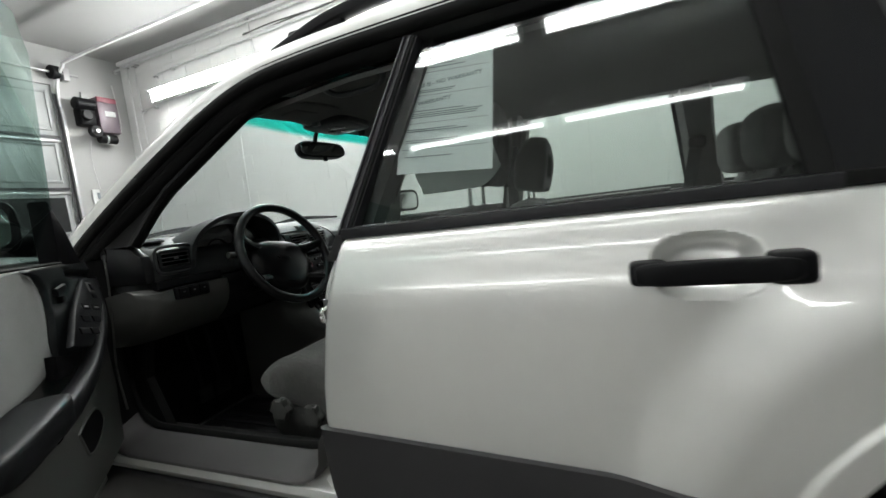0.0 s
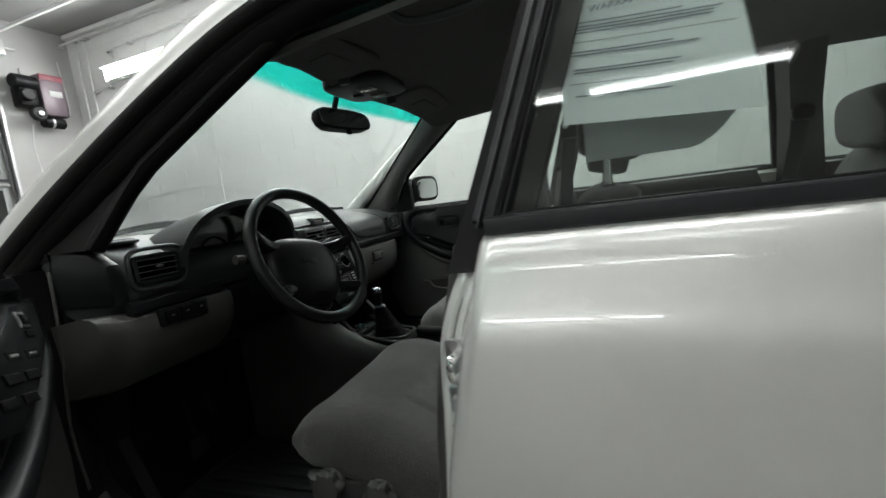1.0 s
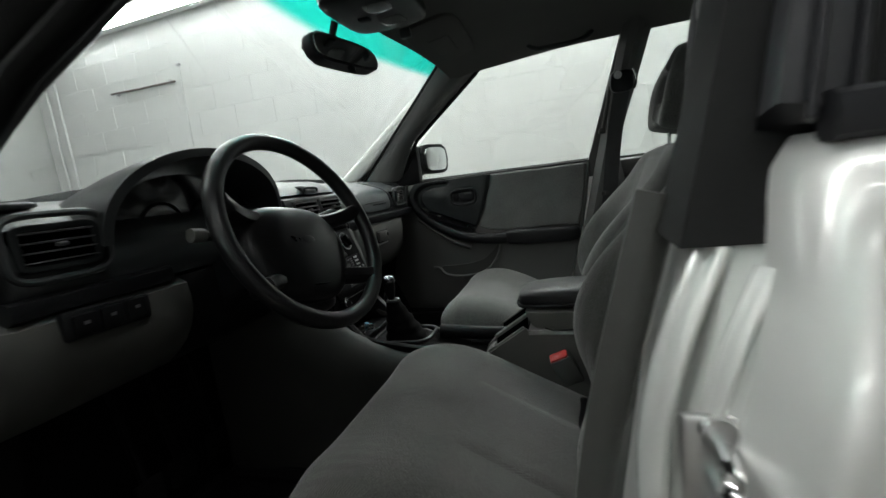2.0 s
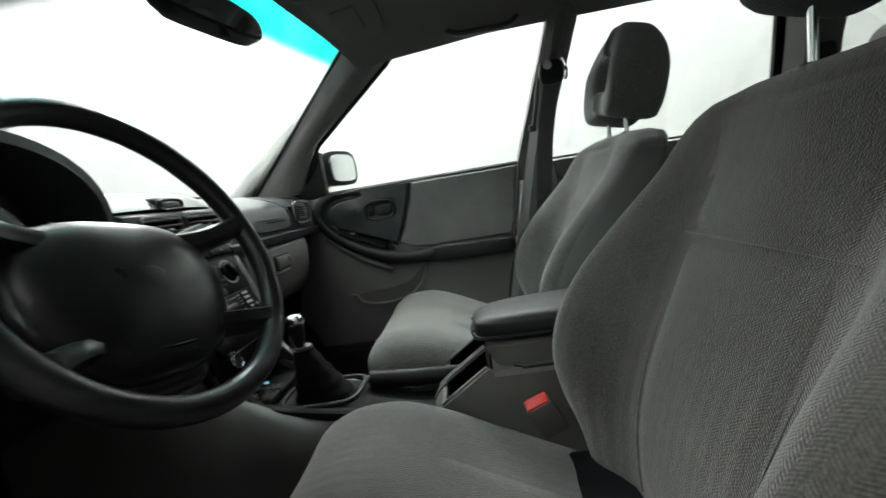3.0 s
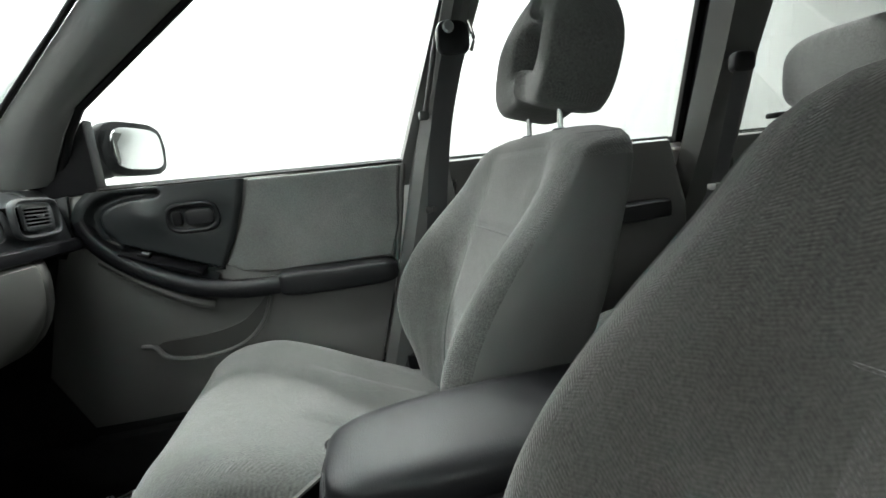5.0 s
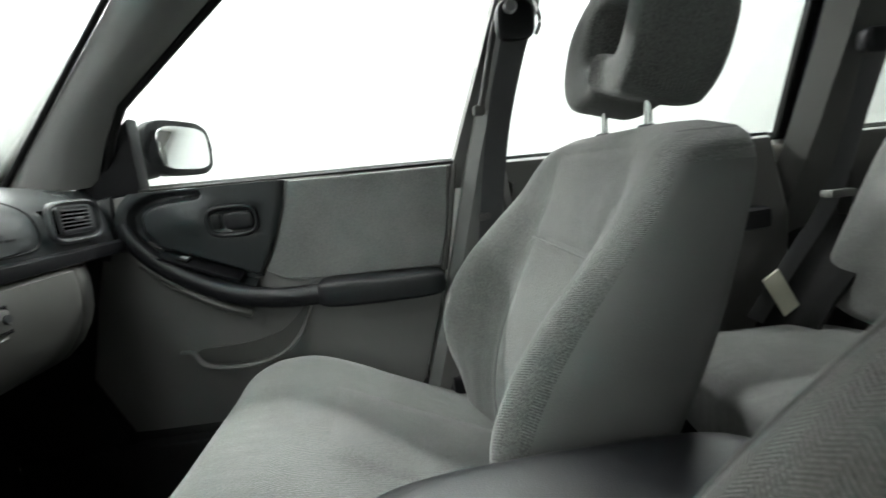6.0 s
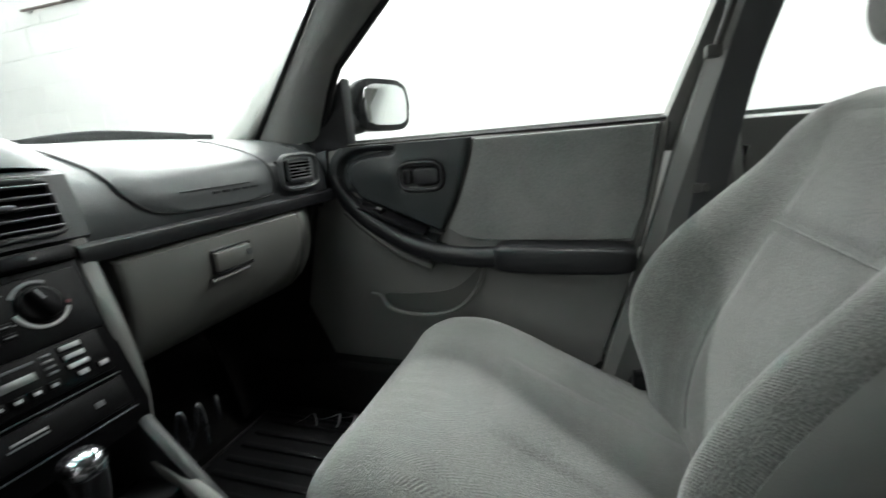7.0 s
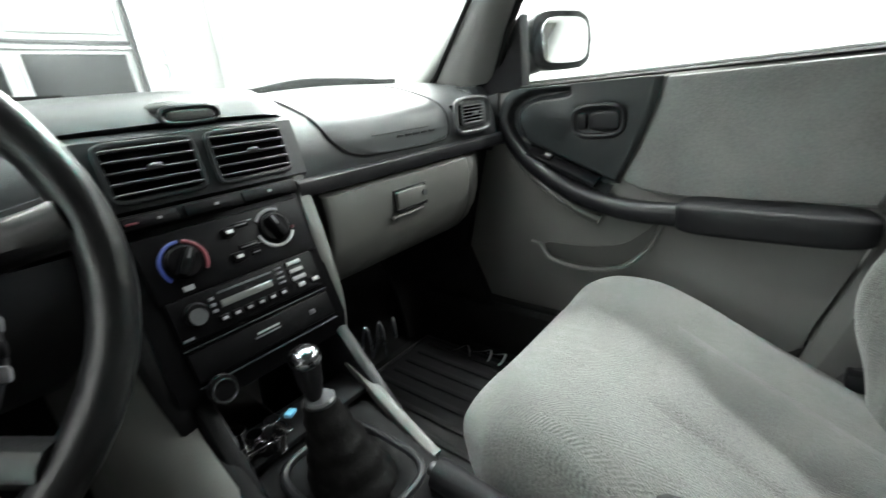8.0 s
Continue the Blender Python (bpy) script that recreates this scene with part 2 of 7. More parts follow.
def setting(name, bm, material, label, category):
    return tagged(part(name, bm, material), label, category, "", "structure")


def box(x0, x1, y0, y1, z0, z1, r=0.0, seg=2, bm=None, m=None):
    bm = bm or bmesh.new()
    sx, sy, sz = abs(x1 - x0), abs(y1 - y0), abs(z1 - z0)
    mat = Matrix.Translation(((x0 + x1) / 2, (y0 + y1) / 2, (z0 + z1) / 2)) @ Matrix.Diagonal((sx, sy, sz, 1))
    vs = bmesh.ops.create_cube(bm, size=1, matrix=mat)["verts"]
    if r:
        es = list({e for v in vs for e in v.link_edges})
        out = bmesh.ops.bevel(bm, geom=es, offset=min(r, sx * 0.49, sy * 0.49, sz * 0.49), segments=seg, affect="EDGES", profile=0.5)
        vs = list({v for f in out["faces"] for v in f.verts} | {v for v in vs if v.is_valid})
    if m:
        bmesh.ops.transform(bm, matrix=m, verts=vs)
    return bm


def loft(rings, closed=True, caps=True, bm=None):
    bm = bm or bmesh.new()
    rows = [[bm.verts.new(p) for p in ring] for ring in rings]
    n = len(rows[0])
    for a, b in zip(rows, rows[1:]):
        for i in range(n if closed else n - 1):
            j = (i + 1) % n
            bm.faces.new((a[i], a[j], b[j], b[i]))
    if caps and closed:
        bm.faces.new(rows[0][::-1])
        bm.faces.new(rows[-1])
    return bm


def prism(pts, to3, a, b, r=0.0, seg=2, bm=None):
    """A polygon in two axes, extruded between a and b in the third: to3(u, v, w)."""
    own = bmesh.new()
    lo = [own.verts.new(to3(u, v, a)) for u, v in pts]
    hi = [own.verts.new(to3(u, v, b)) for u, v in pts]
    own.faces.new(lo[::-1])
    own.faces.new(hi)
    n = len(pts)
    for i in range(n):
        own.faces.new((lo[i], lo[(i + 1) % n], hi[(i + 1) % n], hi[i]))
    if r:
        es = [e for e in own.edges if (e.verts[0] in hi and e.verts[1] in hi) or (e.verts[0] in lo and e.verts[1] in lo)]
        bmesh.ops.bevel(own, geom=es, offset=r, segments=seg, affect="EDGES", profile=0.5)
    if bm is None:
        return own
    tmp = bpy.data.meshes.new("tmp")
    own.to_mesh(tmp)
    own.free()
    bm.from_mesh(tmp)
    bpy.data.meshes.remove(tmp)
    return bm


def spline(pts, n=8):
    """Points on a smooth curve through pts."""
    pts = [Vector(p) for p in pts]
    out = []
    for i in range(len(pts) - 1):
        p0, p1, p2, p3 = pts[max(i - 1, 0)], pts[i], pts[i + 1], pts[min(i + 2, len(pts) - 1)]
        for k in range(n):
            t = k / n
            out.append(0.5 * ((2 * p1) + (p2 - p0) * t + (2 * p0 - 5 * p1 + 4 * p2 - p3) * t * t + (3 * p1 - p0 - 3 * p2 + p3) * t ** 3))
    out.append(pts[-1])
    return out


def sweep(path, w, h=None, n=10, up=(0, 0, 1), power=2.0, closed=False, bm=None):
    """A tube along path with a section w wide and h high (power above 2: squarer); w and h may be functions of 0..1."""
    path = [Vector(p) for p in path]
    rings = []
    m = len(path)
    for i, p in enumerate(path):
        a = path[(i - 1) % m] if closed or i else path[0]
        b = path[(i + 1) % m] if closed or i < m - 1 else path[-1]
        t = (b - a).normalized()
        side = t.cross(Vector(up))
        side = side.normalized() if side.length > 1e-4 else Vector((1, 0, 0))
        nor = side.cross(t).normalized()
        f = i / max(m - 1, 1)
        ww = w(f) if callable(w) else w
        hh = ww if h is None else (h(f) if callable(h) else h)
        ring = []
        for k in range(n):
            an = 2 * math.pi * k / n
            c, s = math.cos(an), math.sin(an)
            ring.append(p + side * (ww * math.copysign(abs(c) ** (2 / power), c)) + nor * (hh * math.copysign(abs(s) ** (2 / power), s)))
        rings.append(ring)
    if closed:
        rings.append(rings[0])
        bm = bm or bmesh.new()
        rows = [[bm.verts.new(q) for q in r] for r in rings[:-1]]
        for i in range(m):
            r0, r1 = rows[i], rows[(i + 1) % m]
            for k in range(n):
                bm.faces.new((r0[k], r0[(k + 1) % n], r1[(k + 1) % n], r1[k]))
        return bm
    return loft(rings, bm=bm)


def sheet(f, nu, nv, thick, bm=None):
    """The surface f(u, v), u and v from 0 to 1, given a thickness along its normals."""
    bm = bm or bmesh.new()
    P = [[Vector(f(i / nu, j / nv)) for j in range(nv + 1)] for i in range(nu + 1)]
    N = []
    for i in range(nu + 1):
        row = []
        for j in range(nv + 1):
            du = P[min(i + 1, nu)][j] - P[max(i - 1, 0)][j]
            dv = P[i][min(j + 1, nv)] - P[i][max(j - 1, 0)]
            c = du.cross(dv)
            row.append(c.normalized() if c.length > 1e-9 else Vector((0, 0, 1)))
        N.append(row)
    A = [[bm.verts.new(P[i][j]) for j in range(nv + 1)] for i in range(nu + 1)]
    B = [[bm.verts.new(P[i][j] + N[i][j] * thick) for j in range(nv + 1)] for i in range(nu + 1)]
    for i in range(nu):
        for j in range(nv):
            bm.faces.new((A[i][j], A[i + 1][j], A[i + 1][j + 1], A[i][j + 1]))
            bm.faces.new((B[i][j], B[i][j + 1], B[i + 1][j + 1], B[i + 1][j]))
    for i in range(nu):
        bm.faces.new((A[i][0], B[i][0], B[i + 1][0], A[i + 1][0]))
        bm.faces.new((A[i][nv], A[i + 1][nv], B[i + 1][nv], B[i][nv]))
    for j in range(nv):
        bm.faces.new((A[0][j], A[0][j + 1], B[0][j + 1], B[0][j]))
        bm.faces.new((A[nu][j], B[nu][j], B[nu][j + 1], A[nu][j + 1]))
    return bm


def blob(cx, cy, cz, sx, sy, sz, power=4.0, n=20, shape=None, bm=None):
    """A rounded block: a superellipsoid, pushed by shape(unit point) -> world point if given."""
    bm = bm or bmesh.new()
    def sp(v, e):
        return math.copysign(abs(v) ** e, v)
    e = 2 / power
    m = n
    rows = []
    for i in range(1, m):
        th = -math.pi / 2 + math.pi * i / m
        row = []
        for j in range(2 * n):
            ph = math.pi * j / n
            u = Vector((sp(math.cos(th), e) * sp(math.cos(ph), e), sp(math.cos(th), e) * sp(math.sin(ph), e), sp(math.sin(th), e)))
            row.append(u)
        rows.append(row)
    def put(u):
        q = shape(u) if shape else u
        return bm.verts.new((cx + sx * q[0], cy + sy * q[1], cz + sz * q[2]))
    V = [[put(u) for u in r] for r in rows]
    bot, top = put(Vector((0, 0, -1))), put(Vector((0, 0, 1)))
    k = 2 * n
    for a, b in zip(V, V[1:]):
        for j in range(k):
            bm.faces.new((a[j], a[(j + 1) % k], b[(j + 1) % k], b[j]))
    for j in range(k):
        bm.faces.new((bot, V[0][(j + 1) % k], V[0][j]))
        bm.faces.new((top, V[-1][j], V[-1][(j + 1) % k]))
    return bm


def disc(c, axis, r, depth, n=24, bm=None, bevel=0.0):
    own = bm or bmesh.new()
    q = Vector(axis).to_track_quat("Z", "Y").to_matrix().to_4x4()
    rings = []
    prof = [(r - bevel, 0), (r, bevel), (r, depth - bevel), (r - bevel, depth)] if bevel else [(r, 0), (r, depth)]
    for rad, d in prof:
        rings.append([Matrix.Translation(c) @ q @ Vector((rad * math.cos(2 * math.pi * k / n), rad * math.sin(2 * math.pi * k / n), d)) for k in range(n)])
    return loft(rings, bm=own)


def lerp_table(v, table):
    for (a, fa), (b, fb) in zip(table, table[1:]):
        if v <= b:
            k = 0 if b == a else max(0.0, min(1.0, (v - a) / (b - a)))
            return fa + (fb - fa) * k
    return table[-1][1]


def ease(v):
    v = max(0.0, min(1.0, v))
    return v * v * (3 - 2 * v)


def turned(bm, m):
    bmesh.ops.transform(bm, matrix=m, verts=bm.verts)
    return bm

# ---- the garage ----
XW, XL, YF, YB, HC = 2.30, -6.60, 5.30, -5.60, 3.38
setting("floor", box(XL - 0.2, XW + 0.2, YB - 0.2, YF + 0.2, -0.2, 0.0), CONCRETE, "grey sealed concrete garage floor", "floor")
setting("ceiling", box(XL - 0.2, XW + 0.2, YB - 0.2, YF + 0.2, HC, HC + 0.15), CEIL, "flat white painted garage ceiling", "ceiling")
setting("wall_east", box(XW + 0.004, XW + 0.2, YB, YF, 0, HC), WALL, "white painted concrete block wall", "wall")
setting("wall_west", box(XL - 0.2, XL, YB, YF, 0, HC), WALL, "white painted garage wall", "wall")
setting("wall_south", box(XL, XW, YB - 0.2, YB, 0, HC), WALLDARK, "unseen rear garage wall, kept dark grey", "wall")
DX0, DX1, DH = -2.10, 1.50, 2.95
bm = box(DX1, XW + 0.004, YF, YF + 0.2, 0, HC)
box(XL, DX0, YF, YF + 0.2, 0, HC, bm=bm)
box(DX0, DX1, YF, YF + 0.2, DH, HC, bm=bm)
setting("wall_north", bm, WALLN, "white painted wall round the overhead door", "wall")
bm = box(XW - 0.05, XW + 0.01, YB, YF - 0.02, HC - 0.05, HC - 0.003, 0.006)
setting("trim", bm, FIXTURE, "white moulding under the ceiling", "trim")


def overhead_door():
    d = thing("garage_door", (DX0 + DX1) / 2, YF, 0, "white steel overhead garage door with dark window row", "garage door")
    h = DH / 5
    for i in range(5):
        bm = box(DX0, DX1, YF + 0.02, YF + 0.07, i * h + 0.003, (i + 1) * h - 0.003, 0.006)
        p = part("panel", bm, DOORPANEL, d)
        nwin = 4
        w = (DX1 - DX0) / nwin
        for k in range(nwin):
            a, b = DX0 + k * w + 0.07, DX0 + (k + 1) * w - 0.07
            z0, z1 = i * h + 0.10, (i + 1) * h - 0.10
            fr = bmesh.new()
            for q in ((a, b, z0 - 0.03, z0), (a, b, z1, z1 + 0.03), (a - 0.03, a, z0 - 0.03, z1 + 0.03), (b, b + 0.03, z0 - 0.03, z1 + 0.03)):
                box(q[0], q[1], YF + 0.005, YF + 0.02, q[2], q[3], 0.004, bm=fr)
            part("frame", fr, DOORPANEL, p)
            if i == 2:
                part("pane", box(a, b, YF + 0.010, YF + 0.019, z0, z1), DARKPANE, p, "dark glass pane")
    for i in range(1, 5):
        part("joint_strip", box(DX0 + 0.01, DX1 - 0.01, YF - 0.001, YF + 0.004, i * h - 0.014, i * h + 0.014, 0.002), CLAD, d, "dark rubber joint between panels")
        part("hinge_rail", box(DX0 + 0.01, DX1 - 0.01, YF - 0.020, YF - 0.0005, i * h - 0.062, i * h - 0.040, 0.004), GALV, d)
    for x in (DX0 - 0.04, DX1 + 0.04):
        part("track", box(x - 0.012, x + 0.016, YF - 0.06, YF - 0.014, 0.02, DH - 0.25, 0.005), GALV, d)
        part("track_strip", box(x - 0.045, x + 0.030, YF - 0.012, YF - 0.003, 0.02, DH - 0.10, 0.003), CLAD, d, "dark strip behind the track")
    bend = [(DX1 + 0.04, YF - 0.03, DH - 0.25), (DX1 + 0.04, YF - 0.06, DH + 0.0), (DX1 + 0.04, YF - 0.22, DH + 0.16), (DX1 + 0.04, YF - 0.5, DH + 0.20), (DX1 + 0.04, YF - 3.0, DH + 0.20)]
    part("curved_track", sweep(spline(bend, 6), 0.014, 0.014, 8, up=(1, 0, 0), power=5), CONDUIT, d)
    part("torsion_shaft", sweep([(DX0, YF - 0.08, DH + 0.12), (DX1 + 0.25, YF - 0.08, DH + 0.12)], 0.014), GALV, d)
    part("cable_drum", disc((DX1 - 0.03, YF - 0.08, DH + 0.12), (1, 0, 0), 0.075, 0.09, bevel=0.012), BLACK, d)
    part("shaft_bracket", box(DX1 + 0.10, DX1 + 0.16, YF - 0.10, YF - 0.003, DH + 0.05, DH + 0.19, 0.004), GALV, d)
    return d


overhead_door()


def door_opener():
    o = thing("door_opener", 1.90, YF, 2.45, "grey wall-mounted door operator with black motor", "door opener")
    part("housing", box(1.83, 2.06, YF - 0.20, YF - 0.03, 2.42, 2.84, 0.018), shader("maroon_grey_case", (0.11, 0.085, 0.10), 0.45, 0.2, 0.12, 12), o)
    part("top_cover", box(1.835, 2.055, YF - 0.205, YF - 0.04, 2.78, 2.845, 0.01), shader("maroon_case", (0.16, 0.03, 0.045), 0.45), o, "dark red top")
    part("name_plate", box(1.90, 2.02, YF - 0.206, YF - 0.198, 2.62, 2.68, 0.002), PALE, o)
    part("motor", disc((1.62, YF - 0.14, 2.74), (1, 0, 0), 0.072, 0.21, 20, bevel=0.015), BLACK, o)
    part("gearbox", box(1.66, 1.82, YF - 0.17, YF - 0.02, 2.50, 2.70, 0.02), BLACK, o)
    part("pulley", disc((1.70, YF - 0.24, 2.60), (0, 1, 0), 0.060, 0.06, 20, bevel=0.008), BLACK, o)
    part("pulley", disc((1.76, YF - 0.24, 2.42), (0, 1, 0), 0.070, 0.07, 20, bevel=0.010), BLACK, o)
    part("hub", disc((1.76, YF - 0.26, 2.42), (0, 1, 0), 0.025, 0.03, 14, bevel=0.004), GALV, o)
    part("brake", disc((1.83, YF - 0.12, 2.36), (1, 0, 0), 0.055, 0.20, 18, bevel=0.010), BLACK, o)
    part("brake_ring", disc((1.90, YF - 0.12, 2.36), (1, 0, 0), 0.058, 0.02, 18), GALV, o)
    part("drop_cord", sweep(spline([(1.78, YF - 0.05, 2.34), (1.76, YF - 0.03, 2.1), (1.79, YF - 0.03, 1.76)], 5), 0.004, n=6), CONDUIT, o)
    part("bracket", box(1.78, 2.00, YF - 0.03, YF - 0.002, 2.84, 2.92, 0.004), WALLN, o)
    part("cable", sweep(spline([(2.05, YF - 0.05, 2.50), (2.14, YF - 0.05, 2.48), (2.17, YF - 0.03, 2.67), (2.15, YF - 0.02, 3.07)], 6), 0.007, n=6), CONDUIT, o)


door_opener()


def wall_switch():
    o = thing("wall_switch", 1.76, YF, 1.62, "small grey wall switch on white wall", "switch")
    part("plate", box(1.70, 1.78, YF - 0.03, YF - 0.002, 1.58, 1.76, 0.006), CONDUIT, o)
    part("button", box(1.745, 1.775, YF - 0.042, YF - 0.03, 1.64, 1.72, 0.004), INK, o)
    part("cord", sweep(spline([(1.75, YF - 0.012, 1.58), (1.77, YF - 0.012, 1.50), (1.74, YF - 0.012, 1.44)], 5), 0.006, n=6), INK, o)


wall_switch()


def conduits():
    runs = [
        [(XW - 0.03, 4.98, HC - 0.10), (XW - 0.03, 4.98, 0.5)],
        [(XW - 0.03, 5.12, HC - 0.08), (XW - 0.03, 5.12, 1.2)],
        [(XW - 0.03, 4.70, 2.72), (XW - 0.03, 4.93, 2.72), (XW - 0.03, 4.97, 2.68)],
        [(XW - 0.03, 4.62, HC - 0.30), (XW - 0.03, 4.55, 2.90)],
        [(XW - 0.03, 3.05, HC - 0.05), (XW - 0.03, 3.02, 2.90)],
        [(XW - 0.006, 3.42, 2.36), (XW - 0.006, 3.46, 0.90)],
        [(XW - 0.10, YF - 0.05, HC - 0.13), (XW - 0.05, 4.9, HC - 0.10), (XW - 0.03, 4.3, HC - 0.09), (XW - 0.03, -4.0, HC - 0.09)],
        [(XW - 0.03, 4.62, 3.08), (XW - 0.035, 4.3, 3.10), (XW - 0.03, 2.6, 3.13), (XW - 0.03, 1.2, 3.15), (XW - 0.03, -3.0, 3.15)],
    ]
    for r in runs:
        o = thing("conduit", *r[0], "thin painted conduit along the white wall", "conduit", "conduits on the wall")
        part("pipe", sweep(r, 0.011 if r[0][0] < XW - 0.01 else 0.005, n=8, up=(1, 0.01, 0.02)), CONDUIT, o)
        for p in r[:2]:
            part("clip", box(p[0] - 0.02, p[0] + 0.028, p[1] - 0.02, p[1] + 0.02, p[2] - 0.03, p[2] - 0.015, 0.003), GALV, o)


conduits()


def wall_rail():
    o = thing("wall_rail", XW, 3.88, 2.21, "slim dark rail on the white block wall", "wall rail")
    part("bar", sweep([(XW - 0.014, 3.49, 2.205), (XW - 0.014, 4.28, 2.225)], 0.010, 0.012, 8, up=(1, 0, 0)), shader("brown_steel", (0.10, 0.07, 0.06), 0.5, 0.3), o)
    for y in (3.55, 4.20):
        part("bracket", box(XW - 0.020, XW + 0.001, y - 0.015, y + 0.015, 2.195, 2.235, 0.003), GALV, o)


wall_rail()


def cable_bundle():
    o = thing("cable_bundle", XW, 1.8, 3.2, "loose grey cables tied along the wall conduit", "cables")
    for k in range(4):
        pts = [(XW - 0.05 - 0.008 * k, 3.1 - 0.35 * i, 3.155 + 0.010 * math.sin(i * 2.1 + k * 1.7)) for i in range(9)]
        part("cable", sweep(spline(pts, 4), 0.007, n=6), MIDCOVER if k % 2 else CONDUIT, o)


cable_bundle()


def wall_lamp(x, y0, y1, z, face, spread=(-0.045, 0.045), r=0.022, tube=None, cover=False):
    """A strip light: white tray with two bright tubes; face: +1 looks to +x, -1 to -x, 0 down."""
    o = thing("strip_light", x, (y0 + y1) / 2, z, "long white fluorescent strip light with bright tubes", "strip light", "garage strip lights")
    tube = tube or LAMP
    if face:
        part("tray", box(x, x + face * 0.05, y0, y1, z - (0.065 if cover else 0.09), z + (0.065 if cover else 0.09), 0.01), FIXTURE, o)
        if cover:
            part("diffuser", box(x + face * 0.052, x + face * 0.115, y0 + 0.026, y1 - 0.026, z - 0.052, z + 0.052, 0.03, 3), tube, o, "bright white diffuser")
            # added blockers above and below that keep lamp wash off ceiling and wall
            part("wash_shroud", box(x + face * 0.051, x + face * 0.134, y0, y1, z + 0.056, z + 0.064, 0.002), FIXTURE, o)
            part("lower_lip", box(x + face * 0.051, x + face * 0.084, y0, y1, z - 0.064, z - 0.056, 0.002), FIXTURE, o)
        for dz in () if cover else spread:
            part("tube", sweep([(x + face * 0.075, y0 + 0.03, z + dz), (x + face * 0.075, y1 - 0.03, z + dz)], r, n=10), tube, o)
        for y in (y0, y1 - 0.025):
            part("end_cap", box(x + face * 0.052, x + face * 0.10, y, y + 0.025, z - 0.08, z + 0.08, 0.006), FIXTURE, o)
    else:
        part("tray", box(x - 0.09, x + 0.09, y0, y1, z - 0.05, z, 0.01), FIXTURE, o)
        for dx in spread:
            part("tube", sweep([(x + dx, y0 + 0.03, z - 0.075), (x + dx, y1 - 0.03, z - 0.075)], r, n=10), tube, o)
        for y in (y0, y1 - 0.025):
            part("end_cap", box(x - 0.08, x + 0.08, y, y + 0.025, z - 0.10, z - 0.052, 0.006), FIXTURE, o)


# the two units south of the first are unseen, added to brighten the wall
for y, tube in ((2.28, LAMP_EAST), (-0.15, LAMP_EAST), (-2.58, LAMP_BRIGHT)):
    wall_lamp(XW - 0.004, y, y + 2.40, 2.82, -1, tube=tube, cover=True)
for x, tubes, r, north, south in ((-1.18, (-0.04, 0.04), 0.013, LAMP_BRIGHT, LAMP), (-2.35, (-0.018, 0.018), 0.010, LAMP, LAMP_DIM), (-4.20, (0.0,), 0.010, LAMP, LAMP)):
    for y, tube in ((2.60, north), (1.28, north), (-0.04, south), (-1.36, south)):
        wall_lamp(x, y, y + 1.20, HC - 0.003, 0, tubes, r, tube)
for y, length in ((1.61, 1.55), (-0.10, 1.55), (-0.94, 0.62)):
    wall_lamp(XL + 0.004, y, y + length, 2.45, 1, (-0.045, 0.045), 0.024, LAMP_WEST)
# unseen rows over the car, added to light the wall and cabin
for x, y, tube in ((0.20, 0.35, LAMP_DIM), (0.20, -2.1, LAMP_DIM), (1.10, 0.35, LAMP), (1.10, -2.1, LAMP)):
    wall_lamp(x, y, y + 2.40, HC - 0.003, 0, tube=tube)


# ---- the car: outer body ----
car = thing("car", 0, 0, 0, "silver estate car with black trim and open front door", "car")
AX_F, AX_R, ARCH_Z, ARCH_R = 1.52, -1.15, 0.33, 0.450
SIDE = [(0.20, 0.765), (0.30, 0.800), (0.42, 0.824), (0.58, 0.838), (0.70, 0.844), (0.80, 0.846), (0.855, 0.8445), (0.885, 0.840), (0.92, 0.828), (0.95, 0.816), (0.97, 0.804), (0.980, 0.792), (0.990, 0.776)]


SIDE_CURVE = [(p.x, p.y) for p in spline([(z, x, 0) for z, x in SIDE], 8)]


def side_x(z):
    return lerp_table(z, SIDE_CURVE)


def flare(y, z, cy):
    """The swelling of the side round a wheel arch."""
    d = math.hypot(y - cy, z - ARCH_Z)
    k = max(0.0, min(1.0, (0.72 - d) / 0.14))
    lip = max(0.0, min(1.0, (ARCH_R + 0.050 - d) / 0.010))
    return 0.028 * k * k * (3 - 2 * k) + 0.006 * lip * lip * (3 - 2 * lip)


def cup(y, z):
    """The hollow behind a pull handle."""
    out = 0.0
    for cy in (-0.630, 0.215):
        r = (abs((y - cy) / 0.074) ** 2.4 + abs((z - 0.891) / 0.048) ** 2.4) ** (1 / 2.4)
        out += 0.036 * max(0.0, 1 - r ** 3.4)
    return out


def glass_x(z):
    return 0.775 - (z - 0.985) * 0.43


def arch_bottom(y, base):
    for cy in (AX_F, AX_R):
        if abs(y - cy) < ARCH_R:
            return max(base, ARCH_Z + math.sqrt(ARCH_R ** 2 - (y - cy) ** 2))
    return base


def front_edge(z):
    """The front shut line of a rear door."""
    return lerp_table(z, [(0.30, 0.085), (0.45, 0.104), (0.60, 0.104), (0.68, 0.093), (0.80, 0.066), (0.90, 0.041), (0.97, 0.027), (0.985, 0.020)])


def clad_line(y):
    """The height at which the plastic cladding meets the paint."""
    return 0.588 + 0.056 * (y - 0.077)


def paint_foot(y):
    return clad_line(y) - 0.012


